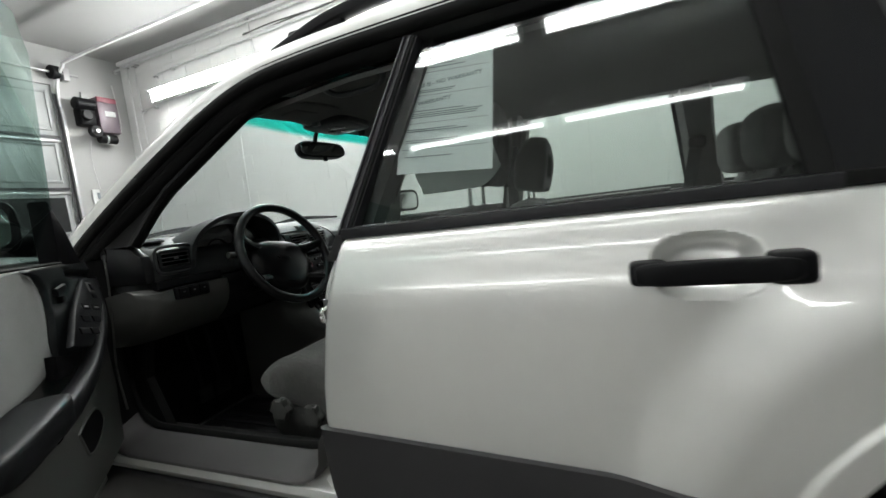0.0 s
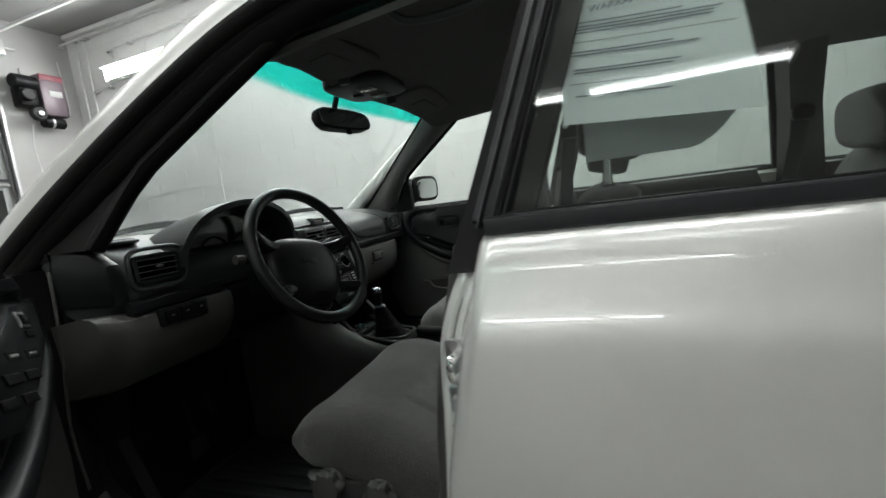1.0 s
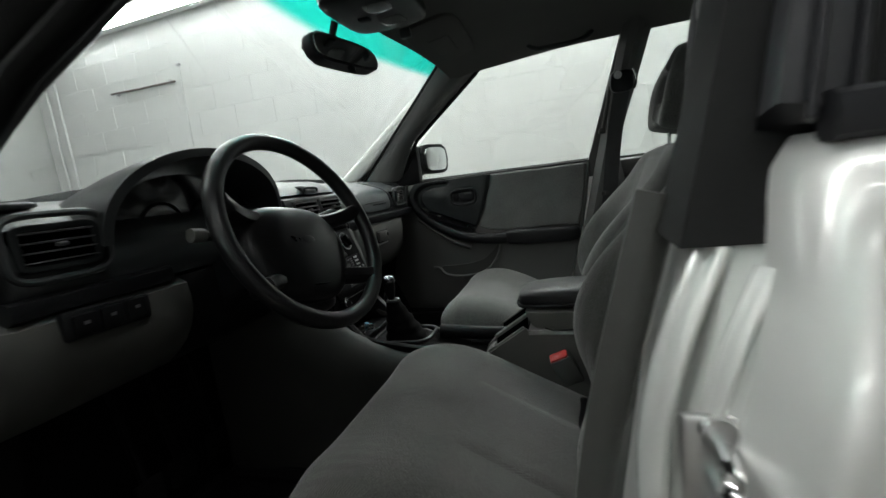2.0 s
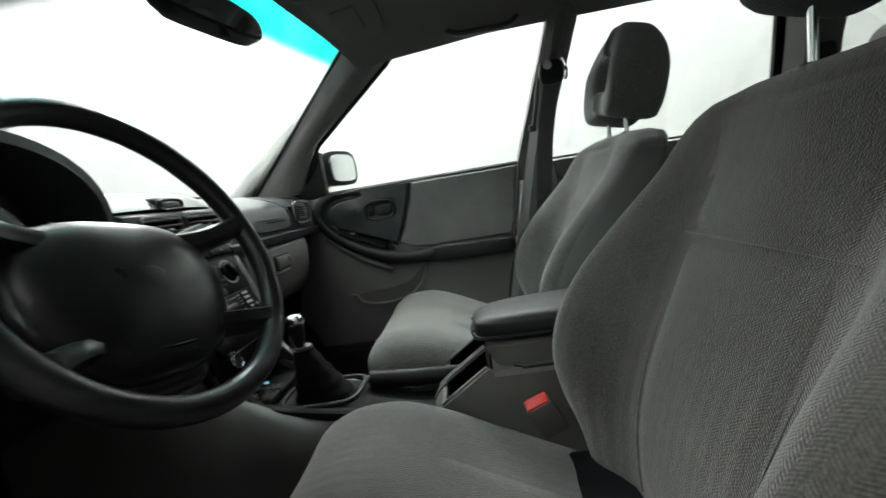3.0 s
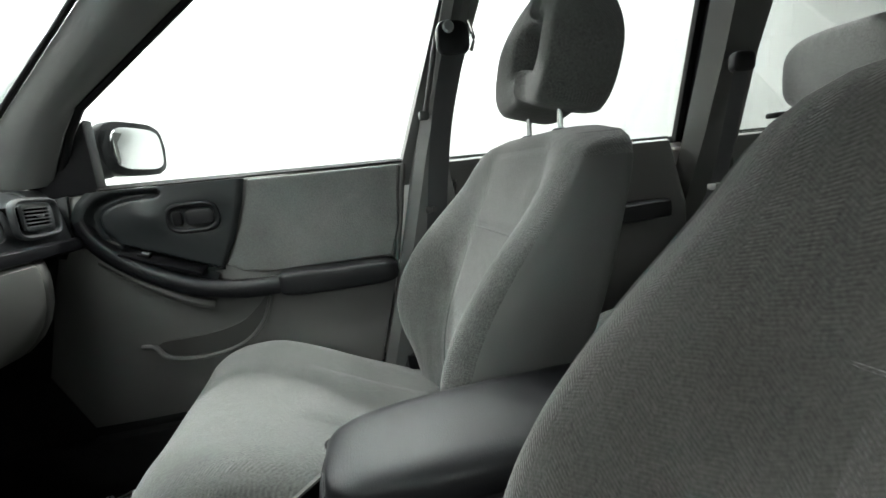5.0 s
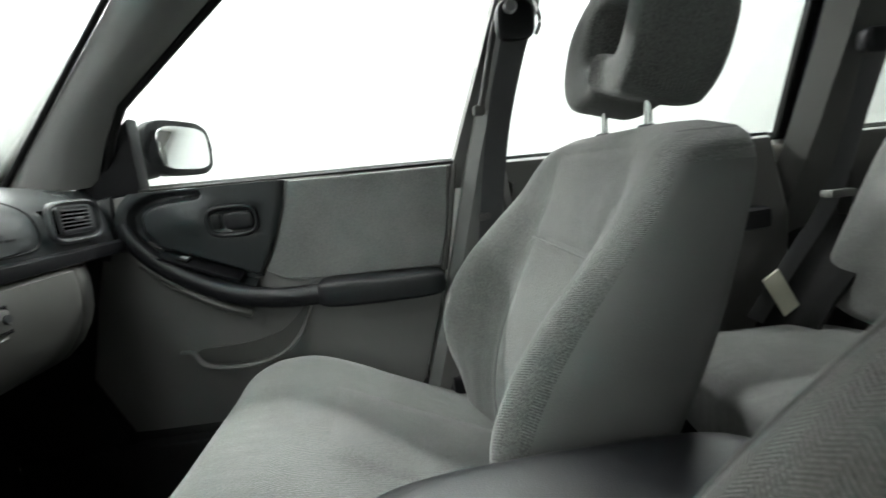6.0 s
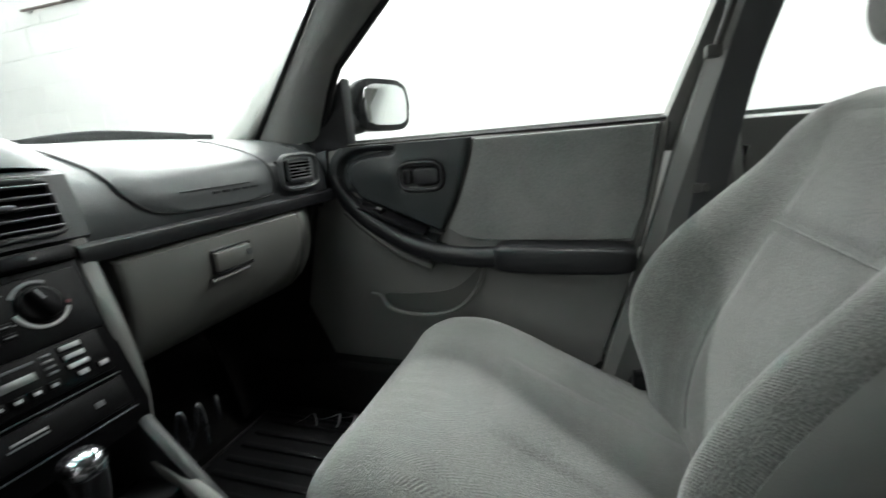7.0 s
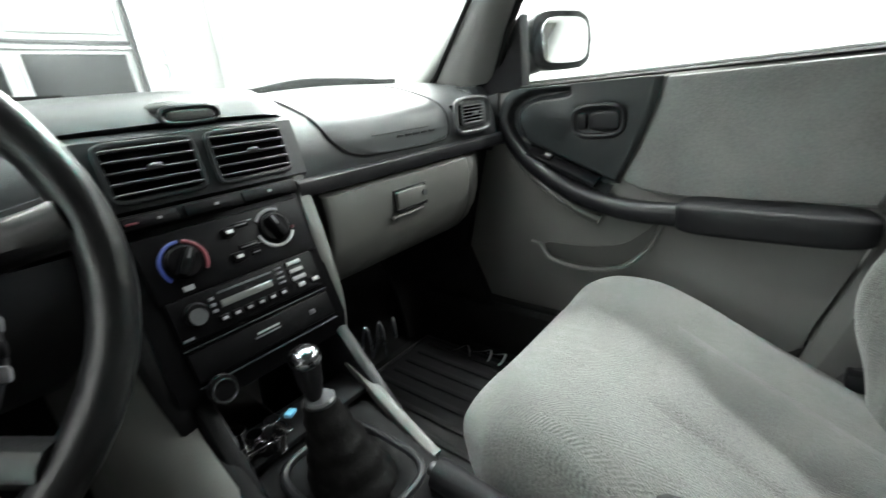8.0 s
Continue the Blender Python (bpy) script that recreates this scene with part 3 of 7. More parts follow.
def body_panel(s, ya, yb, z0, z1, nu=130, nv=64, thick=0.02, proud=0.0, hem=0.0):
    """A pressed panel of the side between the curves ya(z) and yb(z), cut out round the arches; hem: width of the rolled edge at yb."""
    def f(u, v):
        y6 = ya(0.6) + (yb(0.6) - ya(0.6)) * u
        zt = z1(y6) if callable(z1) else z1
        lo = arch_bottom(y6, z0(y6) if callable(z0) else z0)
        lo = min(lo, zt - 0.012)
        z = lo + (zt - lo) * v
        y = ya(z) + (yb(z) - ya(z)) * u
        x = side_x(z) + proud + flare(y, z, AX_R) + flare(y, z, AX_F) - cup(y, z)
        edge = min(u, 1 - u) * (abs(yb(0.6) - ya(0.6)))
        x -= 0.010 * max(0, 1 - edge / 0.012) ** 2
        x -= 0.026 * max(0, 1 - (1 - u) * abs(yb(0.6) - ya(0.6)) / hem) ** 2 if hem else 0
        return (s * x, y, z)
    return sheet(f, nu, nv, -thick * s)


def rear_edge(s, z):
    """Where the rear door's glass ends."""
    v = (z - 0.985) / 0.425
    return -0.785 + 0.035 * v if s < 0 else -0.822 + 0.066 * v


def rear_door(s):
    bm = body_panel(s, lambda z: -0.90, front_edge, paint_foot, 0.985, nu=230 if s < 0 else 60, nv=110 if s < 0 else 32, hem=0.026)
    d = part("rear_door", bm, PAINT, car, "closed silver rear door")
    bm = body_panel(s, lambda z: -0.90, front_edge, 0.30, clad_line, proud=0.012, nv=8)
    part("cladding", bm, CLAD, d, "dark grey plastic cladding")
    # glass and its black mouldings
    def glassf(u, v):
        z = 0.985 + 0.425 * v
        yf = -0.010 - 0.115 * v
        yr = rear_edge(s, z)
        return (s * (glass_x(z) - 0.004 + 0.012 * math.sin(math.pi * v)), yr + (yf - yr) * u, z)
    g = part("window", sheet(glassf, 10, 8, -0.005 * s), GLASS_REAR, d, "tinted rear side window")
    g.visible_shadow = False
    part("belt_moulding", sweep([(s * 0.789, -0.80, 0.991), (s * 0.789, 0.012, 0.991)], 0.010, 0.011, 10, power=4), TRIMBLACK, d)
    part("belt_lip", sweep([(s * 0.778, -0.79, 1.001), (s * 0.778, 0.0, 1.001)], 0.005, 0.004, 8), GLOSSBLACK, d)
    front = [(s * (glass_x(z) + 0.002), 0.012 - 0.125 * (z - 0.985) / 0.425, z) for z in (0.99, 1.1, 1.2, 1.3, 1.41)]
    part("front_seal", sweep(front, 0.016, 0.022, 8, up=(0, 1, 0), power=4), TRIMBLACK, d)
    for off in (0.010, -0.006):
        part("seal_ridge", sweep([(x + s * 0.021, y + off, z) for x, y, z in front], 0.0022, 0.003, 8), TRIMBLACK, d)
    part("front_seal_lip", sweep([(x - s * -0.016, y - 0.012, z) for x, y, z in front], 0.003, 0.004, 8), RUBBER, d)
    rear = [(s * (glass_x(z) + 0.004), rear_edge(s, z), z) for z in (0.99, 1.1, 1.2, 1.3, 1.41)]
    part("rear_seal", sweep(rear, 0.010, 0.018 if s < 0 else 0.012, 8, up=(0, 1, 0), power=4), RUBBER, d)
    hz = 0.888
    hx = side_x(hz)
    # pull handle on its recessed cup
    bm = blob(s * (hx + 0.026), -0.632, hz, 0.014, 0.100, 0.017, 5, 14)
    blob(s * (hx + 0.012), -0.722, hz, 0.022, 0.026, 0.022, 5, 10, bm=bm)
    blob(s * (hx + 0.010), -0.552, hz, 0.020, 0.026, 0.018, 5, 10, bm=bm)
    part("handle", bm, BLACK, d, "black plastic pull handle")
    # inner trim
    part("trim_panel", prism([(-0.78, 0.34), (-0.60, 0.34), (0.03, 0.34), (0.03, 0.75), (-0.03, 0.995), (-0.74, 0.995), (-0.80, 0.8), (-0.80, 0.62)], lambda y, z, x: (s * x, y, z), 0.70, 0.765, 0.02), GREY, d)
    part("arm_band", sweep([(s * 0.685, -0.70, 0.80), (s * 0.68, -0.35, 0.79), (s * 0.685, -0.02, 0.80)], 0.03, 0.028, 10, power=4), DASHDARK, d, "black armrest band")
    return d


rear_door(-1)
rear_door(1)


def quarter(s):
    q = part("rear_quarter", body_panel(s, lambda z: -1.98, lambda z: -0.906, paint_foot, 0.985, nu=60), PAINT, car)
    part("cladding", body_panel(s, lambda z: -1.98, lambda z: -0.906, 0.30, clad_line, nu=60, nv=8, proud=0.012), CLAD, q)
    def c_pillar(u, v):
        z = 0.985 + 0.43 * v
        yf = rear_edge(s, z) - 0.008
        yr = -0.93 + 0.06 * v
        return (s * (glass_x(z) + 0.004), yr + (yf - yr) * u, z)
    part("c_pillar", sheet(c_pillar, 6, 8, -0.03 * s), GLOSSBLACK, car, "gloss black pillar cover")
    def qglass(u, v):
        z = 0.995 + 0.40 * v
        yf = -0.935 + 0.06 * v
        yr = -1.72 + 0.20 * v
        return (s * (glass_x(z) - 0.004), yr + (yf - yr) * u, z)
    g = part("quarter_window", sheet(qglass, 8, 6, -0.005 * s), GLASS_REAR, car, "tinted quarter window")
    g.visible_shadow = False
    def d_pillar(u, v):
        z = 0.985 + 0.43 * v
        yf = -1.72 + 0.20 * v
        yr = -1.95 + 0.14 * v
        return (s * (glass_x(z) + 0.002 - 0.02 * (1 - u)), yr + (yf - yr) * u, z)
    part("d_pillar", sheet(d_pillar, 6, 8, -0.05 * s), PAINT, car)
    part("belt_moulding", sweep([(s * 0.789, -1.95, 0.992), (s * 0.789, -0.80, 0.992)], 0.010, 0.011, 10, power=4), RUBBER, q)
    # inner side of the luggage space and pillar covers
    part("c_pillar_trim", loft([[(s * (glass_x(z) - 0.03), yf, z), (s * (glass_x(z) - 0.09), yf - 0.02, z), (s * (glass_x(z) - 0.11), yr + 0.02, z), (s * (glass_x(z) - 0.05), yr, z)] for z, yf, yr in ((0.60, -0.84, -1.0), (0.99, -0.815, -0.955), (1.2, -0.790, -0.915), (1.40, -0.757, -0.90))]), SIDECOVER, car)
    part("luggage_trim", prism([(-1.93, 0.45), (-1.0, 0.45), (-0.95, 0.99), (-1.90, 0.99)], lambda y, z, x: (s * x, y, z), 0.70, 0.75, 0.02), GREY, car)


quarter(-1)
quarter(1)


def front_wing(s):
    part("front_wing", body_panel(s, lambda z: 1.055, lambda z: 2.22, paint_foot, 0.965, nu=60), PAINT, car)
    part("wing_cladding", body_panel(s, lambda z: 1.055, lambda z: 2.22, 0.30, clad_line, nu=60, nv=8, proud=0.012), CLAD, car)
    # roof side, screen pillar and gutter in one sweep
    path = spline([(s * 0.735, 1.13, 0.985), (s * 0.705, 0.92, 1.13), (s * 0.650, 0.66, 1.30), (s * 0.600, 0.44, 1.42), (s * 0.585, 0.20, 1.458), (s * 0.582, -0.3, 1.467), (s * 0.580, -0.9, 1.462), (s * 0.57, -1.5, 1.44), (s * 0.555, -1.86, 1.41)], 8)
    part("roof_side", sweep(path, 0.030, 0.034, 14, power=2.6), PAINT, car)
    seal = [p + (Vector((-0.019, -0.012, -0.024)) if s < 0 else Vector((0.012, -0.014, -0.032))) for p in path[2:-6]]
    part("door_seal", sweep(seal, 0.019 if s < 0 else 0.012, 0.018 if s < 0 else 0.012, 10), RUBBER, car)
    drip = [p + Vector((s * 0.026, 0.004, -0.004)) for p in path[4:-4]]
    part("gutter_moulding", sweep(drip, 0.004, 0.006, 8), RUBBER, car)
    seal2 = [p + Vector((-s * 0.014, -0.030, -0.044)) for p in path[1:-6]]
    part("inner_seal", sweep(seal2, 0.030 if s < 0 else 0.012, 0.028 if s < 0 else 0.011, 10), RUBBER, car)
    part("pillar_garnish", sweep([p + Vector((-s * 0.004, -0.022, -0.036)) for p in path[1:30]], 0.024 if s < 0 else 0.010, 0.020 if s < 0 else 0.010, 10), RUBBER, car, "black pillar garnish")
    # sill
    sill = [(0.802, 0.372), (0.812, 0.392), (0.806, 0.408), (0.790, 0.416), (0.750, 0.424), (0.715, 0.438), (0.690, 0.425), (0.680, 0.33), (0.700, 0.27), (0.780, 0.27), (0.800, 0.34)]
    part("sill", loft([[(s * x, y, z) for x, z in sill] for y in (-0.74, -0.3, 0.3, 0.8, 1.10)]), PAINT, car, "silver door sill")
    part("sill_carpet", box(s * 0.655, s * 0.694, -0.30, 1.10, 0.29, 0.445, 0.01), CARPET, car, "black carpeted inner sill")
    part("sill_cladding", box(s * 0.770, s * 0.822, -0.74, 1.06, 0.24, 0.372, 0.012), CLAD, car, "dark grey sill cladding")
    # added cover over the silver sill; its grey stands for shade
    part("sill_shade_cover", loft([[(s * x, y, z + up) for x, z in ((0.806, 0.4085), (0.803, 0.415), (0.790, 0.4215), (0.752, 0.430), (0.716, 0.444), (0.700, 0.444), (0.70, 0.41), (0.79, 0.405))] for y, up in ((0.150, 0.115), (0.160, 0.062), (0.180, 0.026), (0.212, 0.008), (0.26, 0), (0.5, 0), (0.86, 0), (0.915, 0.008), (0.935, 0.026), (0.944, 0.05))]), SILLSHADE, car, "silver sill step, coloured grey as shade")
    post = [(-0.71, 0.066, 0.96), (-0.71, 0.108, 0.80), (-0.71, 0.132, 0.66), (-0.70, 0.152, 0.54), (-0.70, 0.21, 0.455)] if s < 0 else [(0.735, 0.010, 0.96), (0.735, 0.050, 0.75), (0.72, 0.10, 0.55), (0.70, 0.19, 0.455)]
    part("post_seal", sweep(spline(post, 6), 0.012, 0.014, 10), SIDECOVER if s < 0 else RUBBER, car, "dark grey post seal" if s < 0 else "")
    part("sill_seal", sweep(spline([post[-1], (s * 0.70, 0.35, 0.445), (s * 0.70, 0.80, 0.447), (s * 0.70, 0.895, 0.464), (s * 0.70, 0.945, 0.512), (s * 0.70, 0.968, 0.62), (s * 0.705, 0.935, 0.80), (s * 0.705, 0.945, 0.98), (s * 0.70, 0.90, 1.09)], 6), 0.012, 0.014, 10), RUBBER, car)
    # door pillars of the shell
    part("b_post", loft([[(s * 0.70, yf, z), (s * (side_x(z) - 0.045), yf - 0.010, z), (s * (side_x(z) - 0.025), yf - 0.045, z), (s * (side_x(z) - 0.025), yf - 0.14, z), (s * 0.70, yf - 0.14, z)] for z, yf in ((0.40, 0.19), (0.46, 0.145), (0.55, 0.120), (0.72, 0.100), (0.85, 0.078), (0.942, 0.052))]), PAINT, car, "silver door post")
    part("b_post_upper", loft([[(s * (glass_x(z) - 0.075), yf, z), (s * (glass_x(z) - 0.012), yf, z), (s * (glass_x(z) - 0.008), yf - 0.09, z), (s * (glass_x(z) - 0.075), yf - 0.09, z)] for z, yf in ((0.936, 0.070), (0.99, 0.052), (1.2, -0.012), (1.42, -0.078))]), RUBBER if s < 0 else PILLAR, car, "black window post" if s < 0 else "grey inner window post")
    part("hinge_cover", loft([[(s * 0.698, yr - 0.004, z), (s * 0.772, yr - 0.004, z), (s * 0.772, yr + 0.05, z), (s * 0.698, yr + 0.05, z)] for z, yr in ((0.45, 0.945), (0.6, 0.965), (0.8, 0.95), (0.99, 0.97))]), RUBBER, car, "black hinge post cover")
    part("post_strip", sweep(spline([(s * 0.722, 0.943, 0.985), (s * 0.730, 0.934, 0.90), (s * 0.738, 0.938, 0.78), (s * 0.744, 0.948, 0.65), (s * 0.742, 0.938, 0.52)], 6), 0.0035, 0.003, 8), GREY, car, "thin grey post edge")
    part("a_post", loft([[(s * 0.70, yr, z), (s * (side_x(z) - 0.05), yr + 0.01, z), (s * (side_x(z) - 0.03), yr + 0.14, z), (s * 0.70, yr + 0.14, z)] for z, yr in ((0.40, 0.93), (0.6, 0.965), (0.8, 0.95), (0.99, 0.97))]), PAINT, car, "silver hinge post")


front_wing(-1)
front_wing(1)
# pressed lip down the driver's door post
part("jamb_lip", sweep(spline([(-0.768, 0.050, 0.934), (-0.776, 0.072, 0.885), (-0.780, 0.086, 0.83), (-0.780, 0.090, 0.755), (-0.776, 0.100, 0.66), (-0.770, 0.116, 0.56), (-0.758, 0.148, 0.47)], 6), 0.011, 0.008, 12), PAINT, car, "rounded silver post lip")
part("jamb_step", sweep(spline([(-0.790, 0.034, 0.925), (-0.797, 0.052, 0.885), (-0.800, 0.066, 0.84)], 6), 0.006, 0.005, 10), PAINT, car)
part("latch_plate", box(-0.806, -0.800, 0.048, 0.080, 0.762, 0.796, 0.003), STEEL, car)
part("latch_bolt", disc((-0.806, 0.064, 0.779), (-1, 0, 0), 0.011, 0.012, 14, bevel=0.002), STEEL, car)
part("jamb_hole", disc((-0.801, 0.066, 0.742), (-1, 0, 0), 0.014, 0.006, 16), RUBBER, car)
# striker on the driver's door post
st = part("striker_plate", box(-0.806, -0.800, 0.045, 0.078, 0.800, 0.858, 0.003), STEEL, car)
part("striker_loop", sweep(spline([(-0.808, 0.060, 0.815), (-0.830, 0.062, 0.817), (-0.833, 0.064, 0.829), (-0.830, 0.062, 0.841), (-0.808, 0.060, 0.843)], 5), 0.005, n=8), CHROME, st)
for z in (0.807, 0.851):
    part("screw", disc((-0.806, 0.062, z), (-1, 0, 0), 0.008, 0.005, 12), STEEL, st)


def roof_f(u, v):
    x = (u * 2 - 1)
    y = 0.50 - 2.33 * v
    edge = lerp_table(y, [(-1.86, 0.55), (-0.9, 0.575), (0.2, 0.580), (0.5, 0.585)])
    z = lerp_table(y, [(-1.86, 1.46), (-1.5, 1.505), (-0.6, 1.535), (0.1, 1.520), (0.35, 1.490), (0.5, 1.462)]) - 0.050 * abs(x) ** 3
    return (edge * x, y + 0.10 * (1 - x * x) * (1 - v), z)


part("roof", sheet(roof_f, 24, 24, 0.02), PAINT, car)
for s in (-1, 1):
    rail = spline([(s * 0.548, 0.36, 1.482), (s * 0.548, 0.26, 1.510), (s * 0.545, 0.10, 1.545), (s * 0.54, -0.2, 1.560), (s * 0.53, -1.2, 1.560), (s * 0.525, -1.5, 1.53), (s * 0.52, -1.62, 1.50)], 6)
    rr = part("roof_rail", sweep(rail, lambda f: 0.016 + 0.006 * math.sin(math.pi * f), 0.017, 12, power=3), BLACK, car, "black roof rail")
    for y, z in ((0.18, 1.505), (-0.65, 1.525), (-1.45, 1.505)):
        part("foot", box(s * 0.53, s * 0.56, y - 0.09, y + 0.09, z - 0.03, z + 0.035, 0.012), BLACK, rr)


def bonnet_f(u, v):
    x = (u * 2 - 1)
    y = 1.27 - 0.42 * x * x * (1 - v) * 0.55 + 0.93 * v
    return (x * (0.70 - 0.03 * v), y, 1.00 - 0.19 * v * v - 0.05 * v - 0.055 * abs(x) ** 3 - (0.12 * max(0, v - 0.9) / 0.1) * 0.6)


part("bonnet", sheet(bonnet_f, 16, 14, -0.02), PAINT, car)
part("scuttle", sheet(lambda u, v: ((u * 2 - 1) * 0.72, 1.20 - 0.26 * (u * 2 - 1) ** 2 + 0.10 * v, 1.025 - 0.01 * v), 14, 3, -0.02), BLACK, car, "black cowl panel")
for x in (-0.26, 0.47):
    wi = part("wiper", sweep(spline([(x - 0.17, 1.235, 1.045), (x, 1.205, 1.068), (x + 0.17, 1.13, 1.056)], 6), 0.006, 0.008, 8), BLACK, car)
    part("blade", sweep(spline([(x - 0.24, 1.225, 1.046), (x, 1.195, 1.060), (x + 0.22, 1.10, 1.052)], 6), 0.004, 0.007, 6), RUBBER, wi)
part("nose", loft([[(x, y + 2.20 - 0.28 * abs(x / 0.8) ** 3, z) for y, z in ((-0.05, 0.25), (0.06, 0.30), (0.09, 0.45), (0.05, 0.60), (0.0, 0.62), (-0.02, 0.76), (-0.08, 0.78), (-0.2, 0.5))] for x in (-0.82, -0.7, -0.45, 0, 0.45, 0.7, 0.82)]), CLAD, car, "dark grey front bumper")
part("tail_bumper", loft([[(x, y - 1.98 + 0.22 * abs(x / 0.8) ** 3, z) for y, z in ((0.05, 0.30), (-0.08, 0.34), (-0.12, 0.48), (-0.08, 0.62), (0.02, 0.66), (0.1, 0.5))] for x in (-0.82, -0.7, -0.45, 0, 0.45, 0.7, 0.82)]), CLAD, car, "dark grey rear bumper")
for s in (-1, 1):
    part("headlamp", blob(s * 0.58, 2.12, 0.74, 0.17, 0.07, 0.075, 4, 12), LENS_CLEAR, car)
    part("tail_lamp", box(s * 0.62, s * 0.79, -1.985, -1.90, 0.68, 0.94, 0.02), LENS_RED, car)
tg = part("tailgate", sheet(lambda u, v: ((u * 2 - 1) * 0.68, -1.97 + 0.03 * v - 0.03 * (1 - (u * 2 - 1) ** 2), 0.62 + 0.37 * v), 14, 8, 0.03), PAINT, car)
g = part("rear_window", sheet(lambda u, v: ((u * 2 - 1) * (0.66 - 0.12 * v), -1.95 + 0.15 * v - 0.03 * (1 - (u * 2 - 1) ** 2), 0.995 + 0.42 * v), 14, 8, 0.006), GLASS_REAR, tg)
g.visible_shadow = False


def car_wheel(s, cy):
    w = part("wheel", disc((s * 0.66, cy, ARCH_Z), (s, 0, 0), 0.20, 0.14, 32, bevel=0.02), ALLOY, car)
    ring = [(s * 0.72, cy + 0.265 * math.cos(a), ARCH_Z + 0.265 * math.sin(a)) for a in [2 * math.pi * k / 40 for k in range(40)]]
    part("tyre", sweep(ring, 0.063, 0.098, 12, up=(1, 0, 0), power=4, closed=True), TYRE, w)
    for k in range(5):
        a = 2 * math.pi * k / 5
        part("spoke", sweep([(s * 0.80, cy + 0.03 * math.cos(a), ARCH_Z + 0.03 * math.sin(a)), (s * 0.80, cy + 0.20 * math.cos(a), ARCH_Z + 0.20 * math.sin(a))], 0.022, 0.012, 8, up=(1, 0, 0), power=4), ALLOY, w)


for s in (-1, 1):
    car_wheel(s, AX_F)
    car_wheel(s, AX_R)
    part("wheel_house", sheet(lambda u, v, s=s: (s * (0.55 + 0.25 * v), AX_R + (ARCH_R + 0.02) * math.cos(math.pi * u), ARCH_Z + (ARCH_R + 0.02) * math.sin(math.pi * u)), 20, 3, 0.01), RUBBER, car)
    part("wheel_house", sheet(lambda u, v, s=s: (s * (0.55 + 0.25 * v), AX_F + (ARCH_R + 0.02) * math.cos(math.pi * u), ARCH_Z + (ARCH_R + 0.02) * math.sin(math.pi * u)), 20, 3, 0.01), RUBBER, car)
part("floor_pan", prism([(-0.68, 0.27), (0.68, 0.27), (0.68, 0.31), (0.12, 0.31), (0.09, 0.42), (-0.09, 0.42), (-0.12, 0.31), (-0.68, 0.31)], lambda x, z, y: (x, y, z), -1.95, 1.25), CARPET, car, "black carpeted floor")
part("bulkhead", loft([[(-0.70, y, z), (0.70, y, z), (0.70, y + 0.03, z), (-0.70, y + 0.03, z)] for y, z in ((1.02, 0.27), (1.10, 0.36), (1.25, 0.50), (1.28, 0.95))]), CARPET, car, "black carpeted footwell end")
part("rear_floor", box(-0.68, 0.68, -1.93, -0.92, 0.31, 0.46, 0.02), CARPET, car)


# ---- windshield, headliner, pillars ----
def screen_f(u, v):
    x = u * 2 - 1
    base = Vector((0.72 * x, 1.20 - 0.20 * x * x, 1.035))
    top = Vector((0.545 * x, 0.63 - 0.11 * x * x, 1.455 - 0.035 * x * x))
    p = base.lerp(top, v)
    p.z += 0.015 * math.sin(math.pi * v)
    return p


g = part("windshield", sheet(screen_f, 20, 28, 0.006), SCREEN, car, "clear windshield with teal sun band")
g.visible_shadow = False
# how far up the glass each point lies, for the tinted strip
rise = g.data.attributes.new("rise", "FLOAT", "POINT")
for i, vert in enumerate(g.data.vertices):
    x = max(-1.0, min(1.0, vert.co.x / 0.60))
    low, high = 1.035, 1.455 - 0.035 * x * x
    rise.data[i].value = (vert.co.z - low) / (high - low)


def liner_f(u, v):
    x = u * 2 - 1
    y = 0.585 - 0.09 * x * x * (1 - v) - 2.4 * v
    return (0.545 * x, y, lerp_table(y, [(-1.8, 1.42), (-0.6, 1.465), (0.1, 1.462), (0.45, 1.435), (0.58, 1.415)]) - 0.075 * abs(x) ** 4)


part("headliner", sheet(liner_f, 24, 24, 0.012), LINER, car, "grey felt roof lining")


